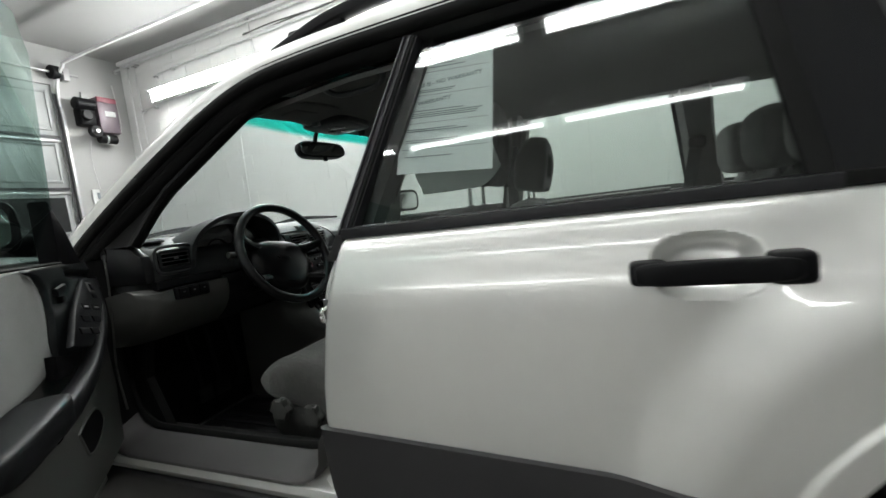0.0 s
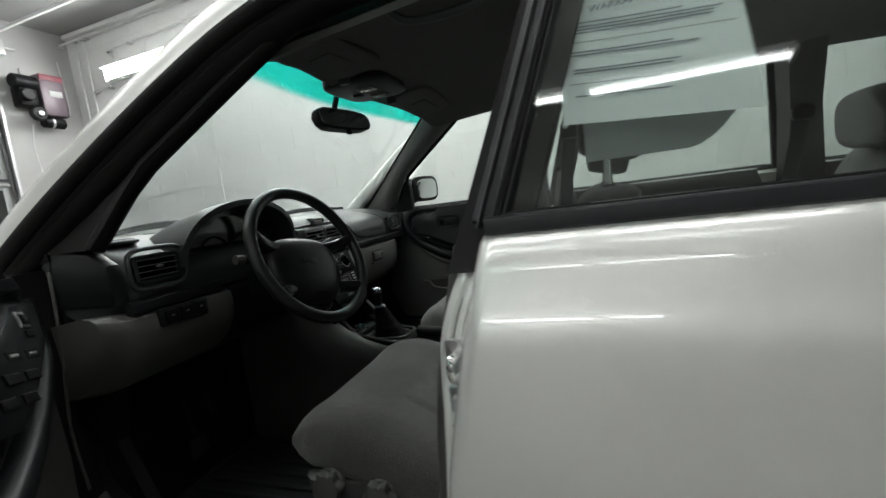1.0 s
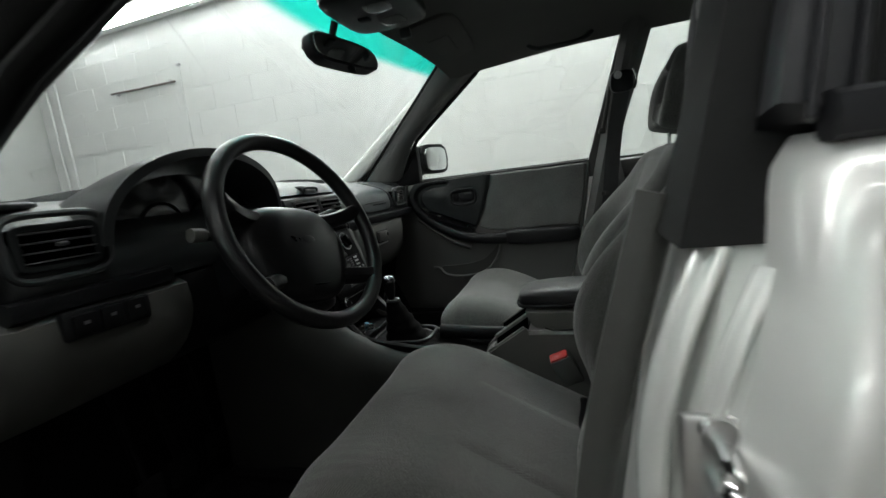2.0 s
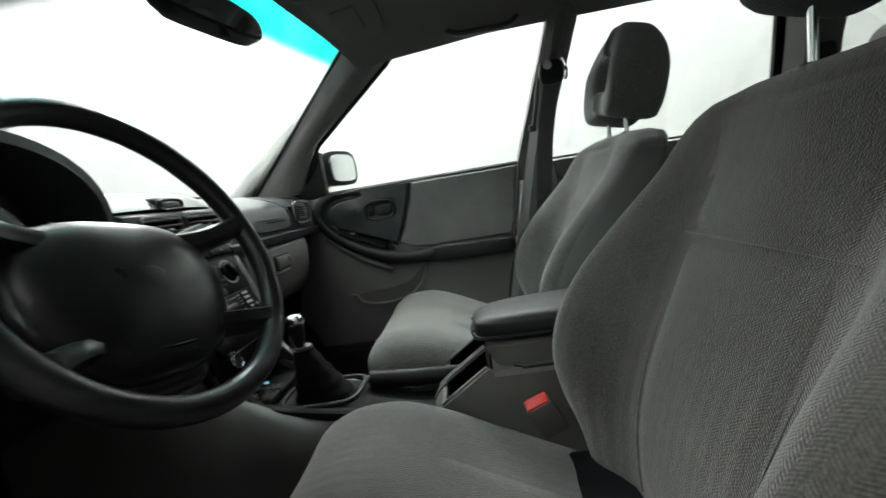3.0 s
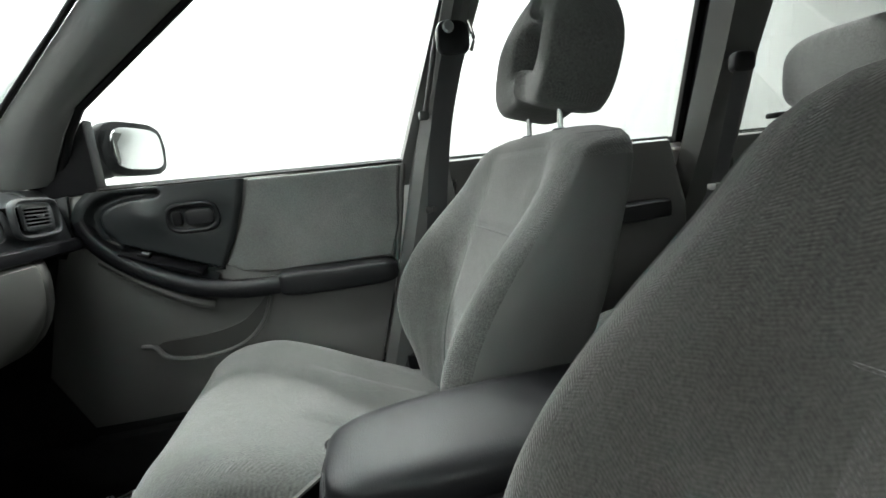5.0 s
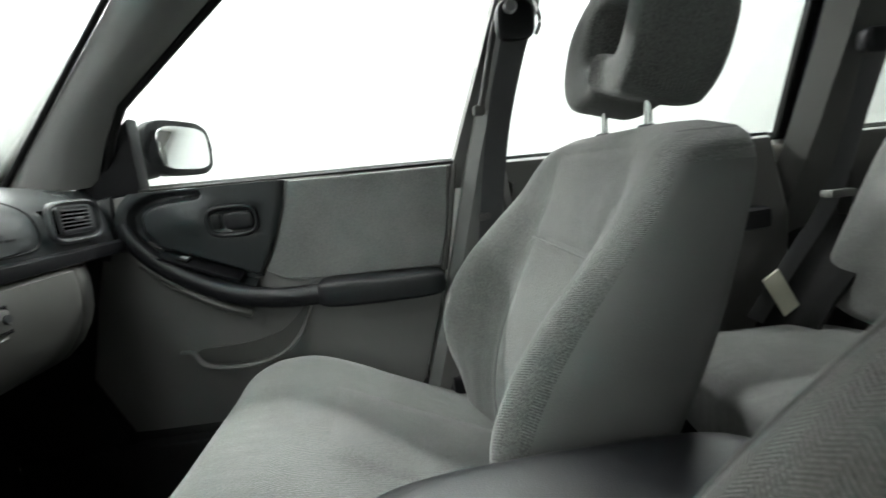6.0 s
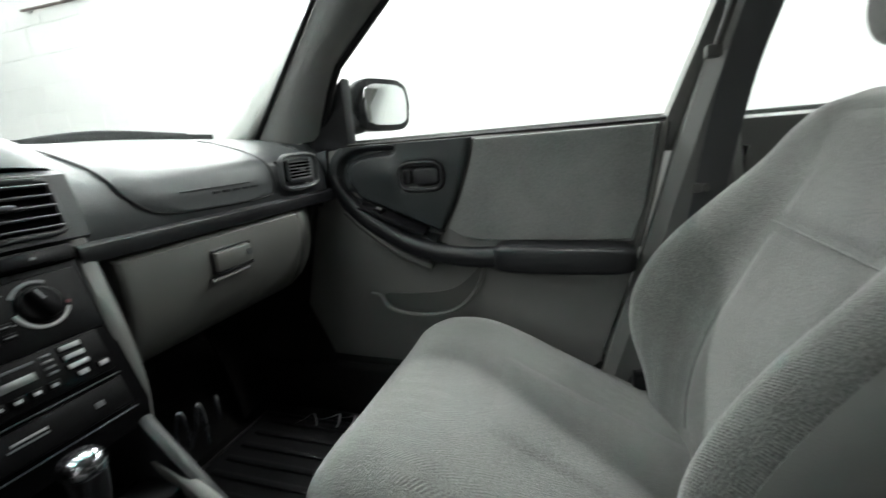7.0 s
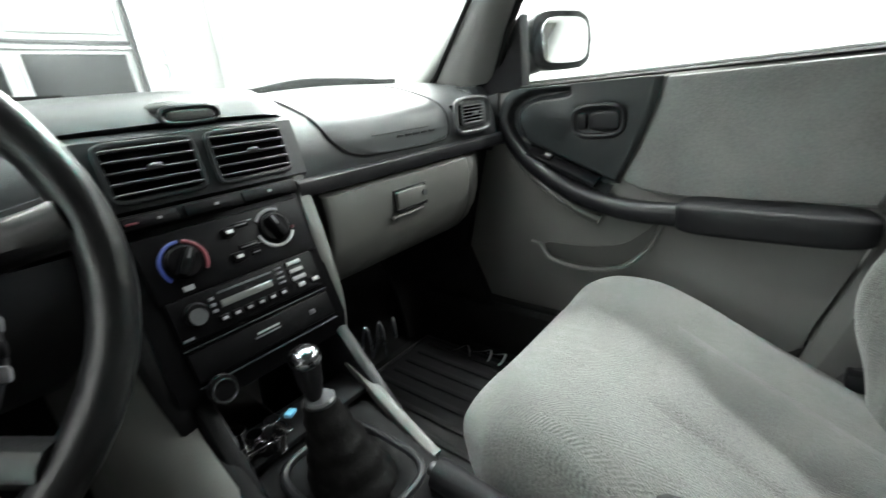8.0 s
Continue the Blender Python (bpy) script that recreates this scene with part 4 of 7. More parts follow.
def pillar_trim(s):
    rings = []
    for f in [k / 8 for k in range(9)]:
        z = 1.02 + 0.385 * f
        fr = Vector((s * (0.695 - 0.185 * f), 0.975 - 0.46 * f, z))
        re = Vector((s * (0.705 - 0.155 * f), lerp_table(z, [(1.02, 0.80), (1.154, 0.715), (1.37, 0.40), (1.41, 0.36)]), z))
        out = Vector((s * 0.022, 0.01, 0.0))
        inn = Vector((-s * 0.022, -0.012, -0.006))
        mid = fr.lerp(re, 0.5)
        rings.append([fr + out, fr + Vector((0, -0.004, 0)), fr.lerp(re, 0.25) + inn * 0.8, mid + inn, fr.lerp(re, 0.75) + inn * 0.8, re, re + out])
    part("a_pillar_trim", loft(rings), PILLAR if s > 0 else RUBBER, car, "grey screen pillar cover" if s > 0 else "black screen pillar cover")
    edge = [r[5] + Vector((s * 0.014, -0.004, 0)) for r in rings]
    part("screen_seal", sweep([r[1] + Vector((-s * 0.002, 0.006, 0.002)) for r in rings], 0.006, 0.005, 8), RUBBER, car, "black screen edge seal")
    part("a_pillar_seal", sweep(edge, 0.020 if s < 0 else 0.008, 0.016 if s < 0 else 0.007, 10), RUBBER, car, "black pillar seal")
    low = []
    for z, yf, yr, xi in ((0.33, 0.215, 0.02, 0.655), (0.45, 0.165, -0.05, 0.655), (0.54, 0.140, -0.08, 0.655), (0.80, 0.070, -0.09, 0.650), (1.00, 0.022, -0.056, 0.635), (1.095, 0.000, -0.052, 0.607)):
        low.append([(s * 0.735, yf, z), (s * (xi + 0.025), yf, z), (s * xi, yf - 0.022, z), (s * xi, yr + 0.022, z), (s * (xi + 0.025), yr, z), (s * 0.735, yr, z)] if z < 0.95 else [(s * (xi + 0.07), yf, z), (s * (xi + 0.025), yf, z), (s * xi, yf - 0.022, z), (s * xi, yr + 0.022, z), (s * (xi + 0.025), yr, z), (s * (xi + 0.07), yr, z)])
    part("b_pillar_lower_trim", loft(low), PILLAR, car, "grey lower pillar cover")
    up = []
    for z, yf, yr, xi in ((1.088, -0.003, -0.052, 0.618), (1.2, -0.028, -0.082, 0.575), (1.30, -0.050, -0.110, 0.53), (1.40, -0.072, -0.140, 0.485)):
        up.append([(s * (xi + 0.06), yf, z), (s * (xi + 0.02), yf, z), (s * xi, yf - 0.02, z), (s * xi, yr + 0.02, z), (s * (xi + 0.02), yr, z), (s * (xi + 0.06), yr, z)])
    part("b_pillar_upper_trim", loft(up), MIDCOVER, car, "dark grey upper pillar cover")


pillar_trim(-1)
pillar_trim(1)


def seat_belt(s, y0=-0.062, z0=1.235, x0=0.548, floor_z=0.62):
    fwd = 0.030 if s < 0 else 0.0
    path = spline([(s * (x0 - 0.022), y0 - 0.002, z0 - 0.012), (s * 0.590, -0.040 + fwd, 1.09), (s * 0.618, -0.026 + fwd, 0.98), (s * 0.632, -0.012 + fwd * 0.6, 0.86), (s * 0.640, 0.02, floor_z)], 8)
    b = part("seat_belt", sweep(path, 0.0012, 0.024, 8, up=(0, 1, 0.3), power=6), BELT, car, "dark grey seat belt webbing")
    part("guide_ring", blob(s * (x0 - 0.018), y0, z0, 0.016, 0.036, 0.034, 3.5, 12), DASHDARK, b)
    part("bolt", disc((s * (x0 - 0.026), y0 + 0.012, z0 + 0.018), (-s, 0, 0), 0.012, 0.014, 14, bevel=0.003), STEEL, b)
    part("ring_wire", sweep(spline([(s * (x0 - 0.03), y0 - 0.032, z0 + 0.03), (s * (x0 - 0.03), y0 - 0.042, z0 - 0.005), (s * (x0 - 0.03), y0 - 0.034, z0 - 0.03)], 5), 0.004, n=8), CHROME, b)
    part("height_slide", sweep([(s * (x0 + 0.004), y0 + 0.030, z0 + 0.01), (s * 0.604, -0.004, 1.100)], 0.006, 0.006, 8), SIDECOVER, b)
    part("slide_cap", box(s * 0.596, s * 0.618, -0.012, 0.012, 1.085, 1.105, 0.005), SIDECOVER, b)
    part("clip", box(s * 0.614, s * 0.630, 0.000, 0.016, 0.872, 0.888, 0.004), SIDECOVER, b)
    part("stop_button", disc((s * 0.625, -0.005, 0.88), (-s, 0, 0), 0.007, 0.008, 12), SIDECOVER, b)
    return b


seat_belt(1)
seat_belt(-1)


# ---- front doors ----
def driver_controls(d, T):
    """Bezel, switch panel, grab rail and finger pocket of the open driver's door."""
    def bezel(u, v):
        z = 0.768 + 0.226 * v
        yl = lerp_table(z, [(0.768, 0.640), (0.80, 0.700), (0.84, 0.765), (0.88, 0.818), (0.93, 0.852), (0.965, 0.856), (0.994, 0.825)])
        yr = lerp_table(z, [(0.768, 0.530), (0.80, 0.524), (0.845, 0.520), (0.90, 0.534), (0.952, 0.527), (0.983, 0.497), (0.994, 0.455)])
        y = yl + (yr - yl) * u
        x = 0.678 + 0.018 * math.exp(-((z - 0.976 + 0.10 * (y - 0.66)) / 0.0085) ** 4) * ease((y - 0.645) / 0.05) * ease((0.862 - y) / 0.03)
        x += 0.010 * math.exp(-(((y - 0.605) / 0.050) ** 4) - ((z - 0.930) / 0.026) ** 4)
        x += 0.008 * max(0, 1 - u * 14) ** 2 + 0.008 * max(0, 1 - (1 - u) * 22) ** 2
        return (-x, y, z)
    part("switch_bezel", T(sheet(bezel, 56, 44, 0.004)), DASHMID, d, "black moulded bezel with finger recess")
    lv = part("pull_lever", T(sweep(spline([(-0.684, 0.640, 0.945), (-0.672, 0.605, 0.946), (-0.676, 0.570, 0.940)], 5), 0.006, 0.010, 8, power=3)), DASHDARK, d)
    part("lock_knob", T(blob(-0.682, 0.622, 0.921, 0.006, 0.014, 0.007, 4, 8)), BLACK, lv)
    # switch panel leaning towards the cabin
    lean = lambda y, z, x: (-(x - 0.22 * (0.95 - z)), y, z)
    outline = [(0.735, 0.956), (0.835, 0.946), (0.800, 0.884), (0.690, 0.838), (0.588, 0.806), (0.490, 0.832), (0.600, 0.895)]
    sw = part("switch_panel", T(prism(outline, lean, 0.668, 0.680, 0.004)), DASHDARK, d, "black switch panel")
    def key(name, y, z, wy, wz, out, mat, parent):
        part(name, T(prism([(y - wy, z - wz + 0.2 * wy), (y + wy, z - wz - 0.2 * wy), (y + wy, z + wz - 0.2 * wy), (y - wy, z + wz + 0.2 * wy)], lean, 0.669 - out, 0.672, 0.0012, 1)), mat, parent)
    key("mirror_switch", 0.748, 0.930, 0.014, 0.013, 0.004, PALEKEY, sw)
    key("mirror_knob", 0.748, 0.930, 0.009, 0.008, 0.008, DASHDARK, sw)
    key("knob_dot", 0.747, 0.931, 0.003, 0.003, 0.0088, KEYGREY, sw)
    key("fold_switch", 0.752, 0.906, 0.012, 0.005, 0.003, BLACK, sw)
    for row, (z, y) in enumerate(((0.886, 0.694), (0.862, 0.656), (0.840, 0.614))):
        for dy in (-0.030, 0.030):
            key("rocker", y + dy, z - 0.2 * dy, 0.021, 0.0075, 0.004 if row else 0.002, BLACK, sw)
            if row == 0:
                key("switch_light", y + dy, z - 0.2 * dy, 0.012, 0.0024, 0.0035, PALEKEY, sw)
    key("panel_joint", 0.565, 0.827, 0.060, 0.0012, 0.0006, BLACK, sw)
    # solid black block; its colour gives the shade of the hand hollow
    part("grip_shade", T(prism([(0.482, 0.822), (0.582, 0.797), (0.592, 0.780), (0.545, 0.762), (0.476, 0.775)], lambda y, z, x: (-x, y, z), 0.668, 0.690, 0.004)), BLACK, d, "black block for the shaded hand hollow")
    rail = spline([(-0.684, 0.852, 0.950), (-0.676, 0.838, 0.900), (-0.664, 0.792, 0.850), (-0.655, 0.700, 0.800), (-0.648, 0.600, 0.766), (-0.645, 0.510, 0.746), (-0.642, 0.400, 0.734), (-0.642, 0.300, 0.730)], 7)
    part("grab_rail", T(sweep(rail, lambda f: 0.011 + 0.013 * f, lambda f: 0.013 + 0.014 * f, 12, power=2.6)), DASHDARK, d, "black grab rail")
    cup = [(p.x, p.y) for p in spline([(0.606, 0.612, 0), (0.660, 0.622, 0), (0.725, 0.626, 0), (0.766, 0.606, 0), (0.774, 0.576, 0), (0.735, 0.552, 0), (0.675, 0.540, 0), (0.640, 0.548, 0)], 4)]
    # no opening is cut: the black inset paints the pocket's inner shade
    part("pocket_shade", T(prism(cup, lambda y, z, x: (-x, y, z), 0.6955, 0.712, 0.002, 1)), BLACK, d, "black inset for the shaded finger pocket")
    part("pocket_lip", T(sweep([(-0.698, y, z) for y, z in cup], 0.004, 0.004, 8, up=(1, 0, 0), closed=True)), DOORGREY, d)


def front_door(s, swing):
    turn = Matrix.Translation((s * 0.80, 1.03, 0)) @ Matrix.Rotation(radians(swing * s), 4, "Z") @ Matrix.Translation((-s * 0.80, -1.03, 0))
    T = lambda bm: turned(bm, turn)
    yz = lambda y, z, x: (s * x, y, z)
    state = "open silver front door" if swing else "closed silver front door"
    d = part("front_door", T(body_panel(s, lambda z: front_edge(z) + 0.007, lambda z: 1.048, paint_foot, 0.985)), PAINT, car, state)
    part("cladding", T(body_panel(s, lambda z: front_edge(z) + 0.007, lambda z: 1.048, 0.30, clad_line, proud=0.012, nv=8)), CLAD, d)
    part("inner_frame", T(prism([(0.09, 0.33), (1.02, 0.33), (1.03, 0.98), (0.03, 0.98), (0.10, 0.6)], yz, 0.765, 0.805, 0.008)), PAINT, d)
    part("trim_panel", T(prism([(0.745, 0.45), (0.935, 0.45), (0.95, 0.62), (0.93, 0.90), (0.86, 0.985), (0.72, 0.998), (0.035, 1.002), (0.065, 0.86), (0.10, 0.70), (0.160, 0.50), (0.18, 0.45)], yz, 0.698, 0.775, 0.012)), DOORGREY, d, "grey plastic door card")
    ins = spline([(0.411, 0.994, 0), (0.425, 0.94, 0), (0.455, 0.86, 0), (0.486, 0.803, 0)] if s > 0 else [(0.440, 0.994, 0), (0.495, 0.983, 0), (0.525, 0.952, 0), (0.532, 0.900, 0), (0.518, 0.845, 0), (0.520, 0.795, 0)], 4)
    part("cloth_insert", T(prism([(0.060, 0.996)] + [(p.x, p.y) for p in ins] + [(0.45, 0.782), (0.40, 0.772), (0.36, 0.775), (0.10, 0.770), (0.082, 0.84)], yz, 0.687, 0.705, 0.006)), DOORCLOTH, d, "grey cloth insert")
    part("seam_strip", T(sweep([(s * 0.690, 0.048, 0.995), (s * 0.690, 0.070, 0.86), (s * 0.692, 0.090, 0.76)], 0.008, 0.006, 8)), GREY, d)
    if s > 0:
        # moulded bezel: finger scoop, lever bulge and the drop to the switch tray
        groove = [(p.x, p.y) for p in spline([(0.712, 0.884, 0), (0.727, 0.915, 0), (0.722, 0.955, 0), (0.690, 0.976, 0), (0.645, 0.982, 0), (0.600, 0.983, 0)], 5)]
        def bezel(u, v):
            z = 0.792 + 0.205 * v
            yl = lerp_table(z, [(0.792, 0.585), (0.82, 0.650), (0.85, 0.706), (0.88, 0.748), (0.91, 0.768), (0.945, 0.774), (0.975, 0.758), (0.997, 0.735)])
            yr = lerp_table(z, [(0.80, 0.494), (0.86, 0.461), (0.94, 0.431), (0.997, 0.417)])
            y = yl + (yr - yl) * u
            near = min(range(len(groove)), key=lambda i: (groove[i][0] - y) ** 2 + (groove[i][1] - z) ** 2)
            gap = math.hypot(groove[near][0] - y, groove[near][1] - z)
            wide = 0.015 - 0.008 * near / (len(groove) - 1)
            x = 0.676 + 0.018 * math.exp(-(gap / wide) ** 4)
            x -= 0.009 * math.exp(-((y - 0.615) / 0.05) ** 2 - ((z - 0.930) / 0.035) ** 2)
            x += 0.007 * math.exp(-(((y - 0.535) / 0.052) ** 4) - ((z - 0.922) / 0.028) ** 4)
            shelf = 0.890 - 0.42 * (0.716 - y)
            x += 0.016 * ease((shelf - z) / 0.008 + 0.5) * ease((0.735 - y) / 0.02)
            x += 0.008 * max(0, 1 - u * 14) ** 2 + 0.008 * max(0, 1 - (1 - u) * 22) ** 2
            return (s * x, y, z)
        part("switch_bezel", T(sheet(bezel, 60, 46, 0.004 * -s)), DASHMID, d, "black moulded bezel with finger scoop")
        part("corner_pad", T(prism([(0.772, 0.995), (0.855, 0.983), (0.922, 0.900), (0.928, 0.874), (0.805, 0.860), (0.780, 0.905)], yz, 0.688, 0.702, 0.006)), DASHMID, d)
        def tray(u, v):
            yy = 0.722 - 0.215 * u
            return (s * (0.664 + 0.032 * v), yy, 0.872 - 0.42 * (0.716 - yy) + 0.012 * v - 0.010 * u)
        part("switch_tray", T(sheet(tray, 16, 4, -0.004 * s)), DASHMID, d)
        oval = [(s * 0.676, 0.535 + 0.050 * math.copysign(abs(math.cos(a)) ** 0.6, math.cos(a)), 0.922 + 0.030 * math.copysign(abs(math.sin(a)) ** 0.6, math.sin(a))) for a in [2 * math.pi * k / 28 for k in range(28)]]
        lv = part("lever_surround", T(sweep(oval, 0.006, 0.006, 8, up=(1, 0, 0), closed=True)), DASHDARK, d)
        part("pull_lever", T(blob(s * 0.676, 0.520, 0.922, 0.007, 0.030, 0.019, 4, 10)), DASHDARK, lv)
        part("lock_knob", T(blob(s * 0.676, 0.566, 0.922, 0.006, 0.010, 0.016, 4, 8)), BLACK, lv)
        # sweeping grab rail that runs into the armrest
        rail = spline([(s * 0.690, 0.760, 0.935), (s * 0.682, 0.735, 0.885), (s * 0.668, 0.665, 0.825), (s * 0.655, 0.560, 0.772), (s * 0.648, 0.46, 0.750), (s * 0.645, 0.37, 0.748), (s * 0.645, 0.30, 0.748)], 7)
        part("grab_rail", T(sweep(rail, lambda f: 0.014 + 0.010 * f, lambda f: 0.017 + 0.006 * f, 12, power=2.6)), DASHDARK, d, "black grab rail")
        lip = spline([(s * 0.688, 0.735, 0.848), (s * 0.676, 0.66, 0.790), (s * 0.668, 0.585, 0.744), (s * 0.674, 0.525, 0.716)], 6)
        part("lower_lip", T(sweep(lip, 0.012, 0.011, 10)), GREY, d)
        # window switches
        sw = part("switch_plate", T(turned(box(-0.020, 0.020, -0.085, 0.085, -0.004, 0.004, 0.003), Matrix.Translation((s * 0.676, 0.610, 0.832)) @ Matrix.Rotation(radians(23), 4, "X") @ Matrix.Rotation(radians(-s * 18), 4, "Y"))), BLACK, d)
        for k in range(1):
            yy = 0.645 - 0.036 * k
            at = Matrix.Translation((s * 0.674, yy, 0.8345 + (yy - 0.61) * 0.42)) @ Matrix.Rotation(radians(23), 4, "X") @ Matrix.Rotation(radians(-s * 18), 4, "Y")
            part("switch", T(turned(box(-0.012, 0.012, -0.012, 0.012, -0.004, 0.0070, 0.003), at)), BLACK, sw)
            if k == 0:
                part("switch_mark", T(turned(box(-0.005, 0.005, -0.007, 0.007, 0.0066, 0.0076, 0.0004, 1), at)), PALEKEY, sw)
        # door pocket
        lipp = spline([(s * 0.694, 0.700, 0.637), (s * 0.690, 0.672, 0.632), (s * 0.676, 0.64, 0.606), (s * 0.668, 0.56, 0.598), (s * 0.672, 0.48, 0.612), (s * 0.682, 0.43, 0.655), (s * 0.690, 0.405, 0.712)], 6)
        part("pocket_lip", T(sweep(lipp, 0.007, 0.005, 10)), DOORGREY, d)
        low = [(p.y, p.z) for p in lipp if p.y < 0.673]
        top = [(p.x, p.y) for p in spline([(0.418, 0.714, 0), (0.440, 0.690, 0), (0.480, 0.660, 0), (0.54, 0.645, 0), (0.60, 0.641, 0), (0.655, 0.641, 0)], 5)]
        # thin panel on the card, darker to suggest shade inside the slot
        part("slot_shade", T(prism(low + top, yz, 0.694, 0.702, 0.001, 1)), SIDECOVER, d, "darker grey inset for the shaded pocket slot")
    else:
        driver_controls(d, T)
    def pad(u):
        return (u[0], u[1], u[2] + 0.25 * max(0, u[1]) * (1 if u[2] > 0 else 0.2))
    part("armrest", T(blob(s * 0.655, 0.235, 0.745, 0.045, 0.140, 0.028, 5, 14, pad)), DASHDARK, d, "black padded armrest")
    part("window_seal", T(sweep([(s * 0.710, 0.72, 1.001), (s * 0.711, 0.03, 1.003)], 0.012, 0.004, 8)), RUBBER, d)
    # glass, sail and mirror
    def glassf(u, v):
        z = 0.985 + 0.43 * v
        yf = lerp_table(z, [(0.985, 0.80), (1.12, 0.74), (1.38, 0.40), (1.42, 0.30)])
        yr = 0.028 - 0.115 * v
        return (s * (glass_x(z) - 0.008), yr + (yf - yr) * u, z)
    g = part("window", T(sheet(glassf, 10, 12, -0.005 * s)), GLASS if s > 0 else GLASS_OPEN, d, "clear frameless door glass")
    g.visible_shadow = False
    part("sail", T(prism([(0.716, 0.995), (0.87, 0.985), (0.80, 1.075), (0.716, 1.150)], yz, 0.700, 0.742, 0.006)), BLACK, d, "black mirror sail")
    part("belt_moulding", T(sweep([(s * 0.789, 0.02, 0.997), (s * 0.789, 0.90, 0.997)], 0.014, 0.016, 10, power=4)), RUBBER, d)
    hz = 0.885
    bm = blob(s * (side_x(hz) + 0.028), 0.22, hz, 0.014, 0.100, 0.017, 5, 12)
    blob(s * (side_x(hz) + 0.014), 0.13, hz, 0.020, 0.03, 0.02, 5, 10, bm=bm)
    blob(s * (side_x(hz) + 0.014), 0.30, hz, 0.020, 0.028, 0.018, 5, 10, bm=bm)
    part("handle", T(bm), BLACK, d)
    m = Matrix.Translation((s * (0.868 if s > 0 else 0.846), 0.700 if s > 0 else 0.685, 1.098)) @ Matrix.Rotation(radians(-s * 24), 4, "Z") @ Matrix.Scale(0.93, 4)
    def shell(u):
        return (u[0], u[1] * (1 - 0.35 * abs(u[2]) ** 2), u[2] * (1 - 0.12 * (1 - u[0] * s) / 2))
    mi = part("door_mirror", T(turned(blob(0, 0.062, 0, 0.096, 0.058, 0.068, 4.5, 14, shell), m)), PAINT if s < 0 else BLACK, car, "silver and black door mirror")
    part("mirror_rim", T(turned(prism([(0.099 * math.copysign(abs(math.cos(a)) ** 0.5, math.cos(a)), 0.070 * math.copysign(abs(math.sin(a)) ** 0.5, math.sin(a))) for a in [2 * math.pi * k / 32 for k in range(32)]], lambda x, z, y: (x, y, z), -0.012, 0.02, 0.006), m)), BLACK, mi)
    part("mirror_glass", T(turned(prism([(0.082 * math.copysign(abs(math.cos(a)) ** 0.5, math.cos(a)), 0.054 * math.copysign(abs(math.sin(a)) ** 0.5, math.sin(a))) for a in [2 * math.pi * k / 32 for k in range(32)]], lambda x, z, y: (x, y, z), -0.022, -0.010, 0.001), m @ Matrix.Rotation(radians(s * 5), 4, "Z"))), MIRROR, mi, "silver mirror glass")
    part("mirror_arm", T(sweep([(s * 0.73, 0.78, 1.045), (s * 0.82, 0.745, 1.06)], 0.03, 0.03, 10)), BLACK, mi)
    return d


front_door(1, 0)
front_door(-1, 42)


# ---- dashboard ----
def dash_section(x):
    wy = 1.19 - 0.20 * (x / 0.7) ** 2
    e = 0.07 * max(0.0, (abs(x) - 0.672) / 0.043) ** 2
    front = [(0.88, 1.022), (0.83, 1.004), (0.800, 0.990), (0.782, 0.972), (0.774, 0.945), (0.770, 0.905), (0.775, 0.890), (0.80, 0.880)]
    return [(wy, 1.040 - e * 0.15), (0.97, 1.036 - e * 0.2)] + [(min(y + e, 0.96), z - e * 0.25) for y, z in front] + [(wy - 0.03, 0.90)]


dash = part("dashboard", loft([[(x, y, z) for y, z in dash_section(x)] for x in [-0.715 + 1.43 * k / 60 for k in range(61)]]), DASH, car, "charcoal grey dashboard")
# lower edge band
part("lower_band", sweep([(x, 0.766 + 0.004 * abs(x), 0.893) for x in (0.115, 0.3, 0.5, 0.64, 0.70)], 0.014, 0.014, 10, power=3), DASHDARK, dash)
part("lower_band", sweep([(x, 0.766 + 0.004 * abs(x), 0.893) for x in (-0.70, -0.6, -0.48)], 0.014, 0.014, 10, power=3), DASHDARK, dash)


def air_bag_lid():
    pts = spline([(0.168, 1.030, 0), (0.182, 0.985, 0), (0.200, 0.948, 0), (0.245, 0.922, 0), (0.34, 0.916, 0), (0.460, 0.917, 0), (0.488, 0.935, 0), (0.490, 0.985, 0), (0.468, 1.030, 0)], 5)
    def onface(x, z, lift):
        y = lerp_table(z, [(0.90, 0.769), (0.945, 0.773), (0.972, 0.781), (0.99, 0.799), (1.004, 0.829), (1.022, 0.879), (1.036, 0.95)])
        return (x, y - lift, z + lift * 0.6)
    bm = bmesh.new()
    rows = []
    n = len(pts)
    half = n // 2
    for i in range(half + 1):
        a, b = pts[i], pts[n - 1 - i]
        rows.append([bm.verts.new(onface(a.x + (b.x - a.x) * k / 12, a.y + (b.y - a.y) * k / 12, 0.0045 if 0 < k < 12 and 0 < i else 0.001)) for k in range(13)])
    for a, b in zip(rows, rows[1:]):
        for k in range(12):
            bm.faces.new((a[k], a[k + 1], b[k + 1], b[k]))
    lid = part("airbag_lid", bm, DASH, car, "charcoal passenger airbag lid")
    part("lid_joint", sweep([onface(p.x, p.y, 0.001) for p in pts], 0.0022, n=6), BLACK, lid)
    for k in range(5):
        part("embossed_mark", box(0.335 + 0.022 * k, 0.350 + 0.022 * k, 0.766, 0.769, 0.9385, 0.9425), DASHDARK, lid)
    part("embossed_line", sweep([(0.275, 0.7665, 0.949), (0.42, 0.7665, 0.949)], 0.0012, n=5), DASHDARK, lid)


air_bag_lid()


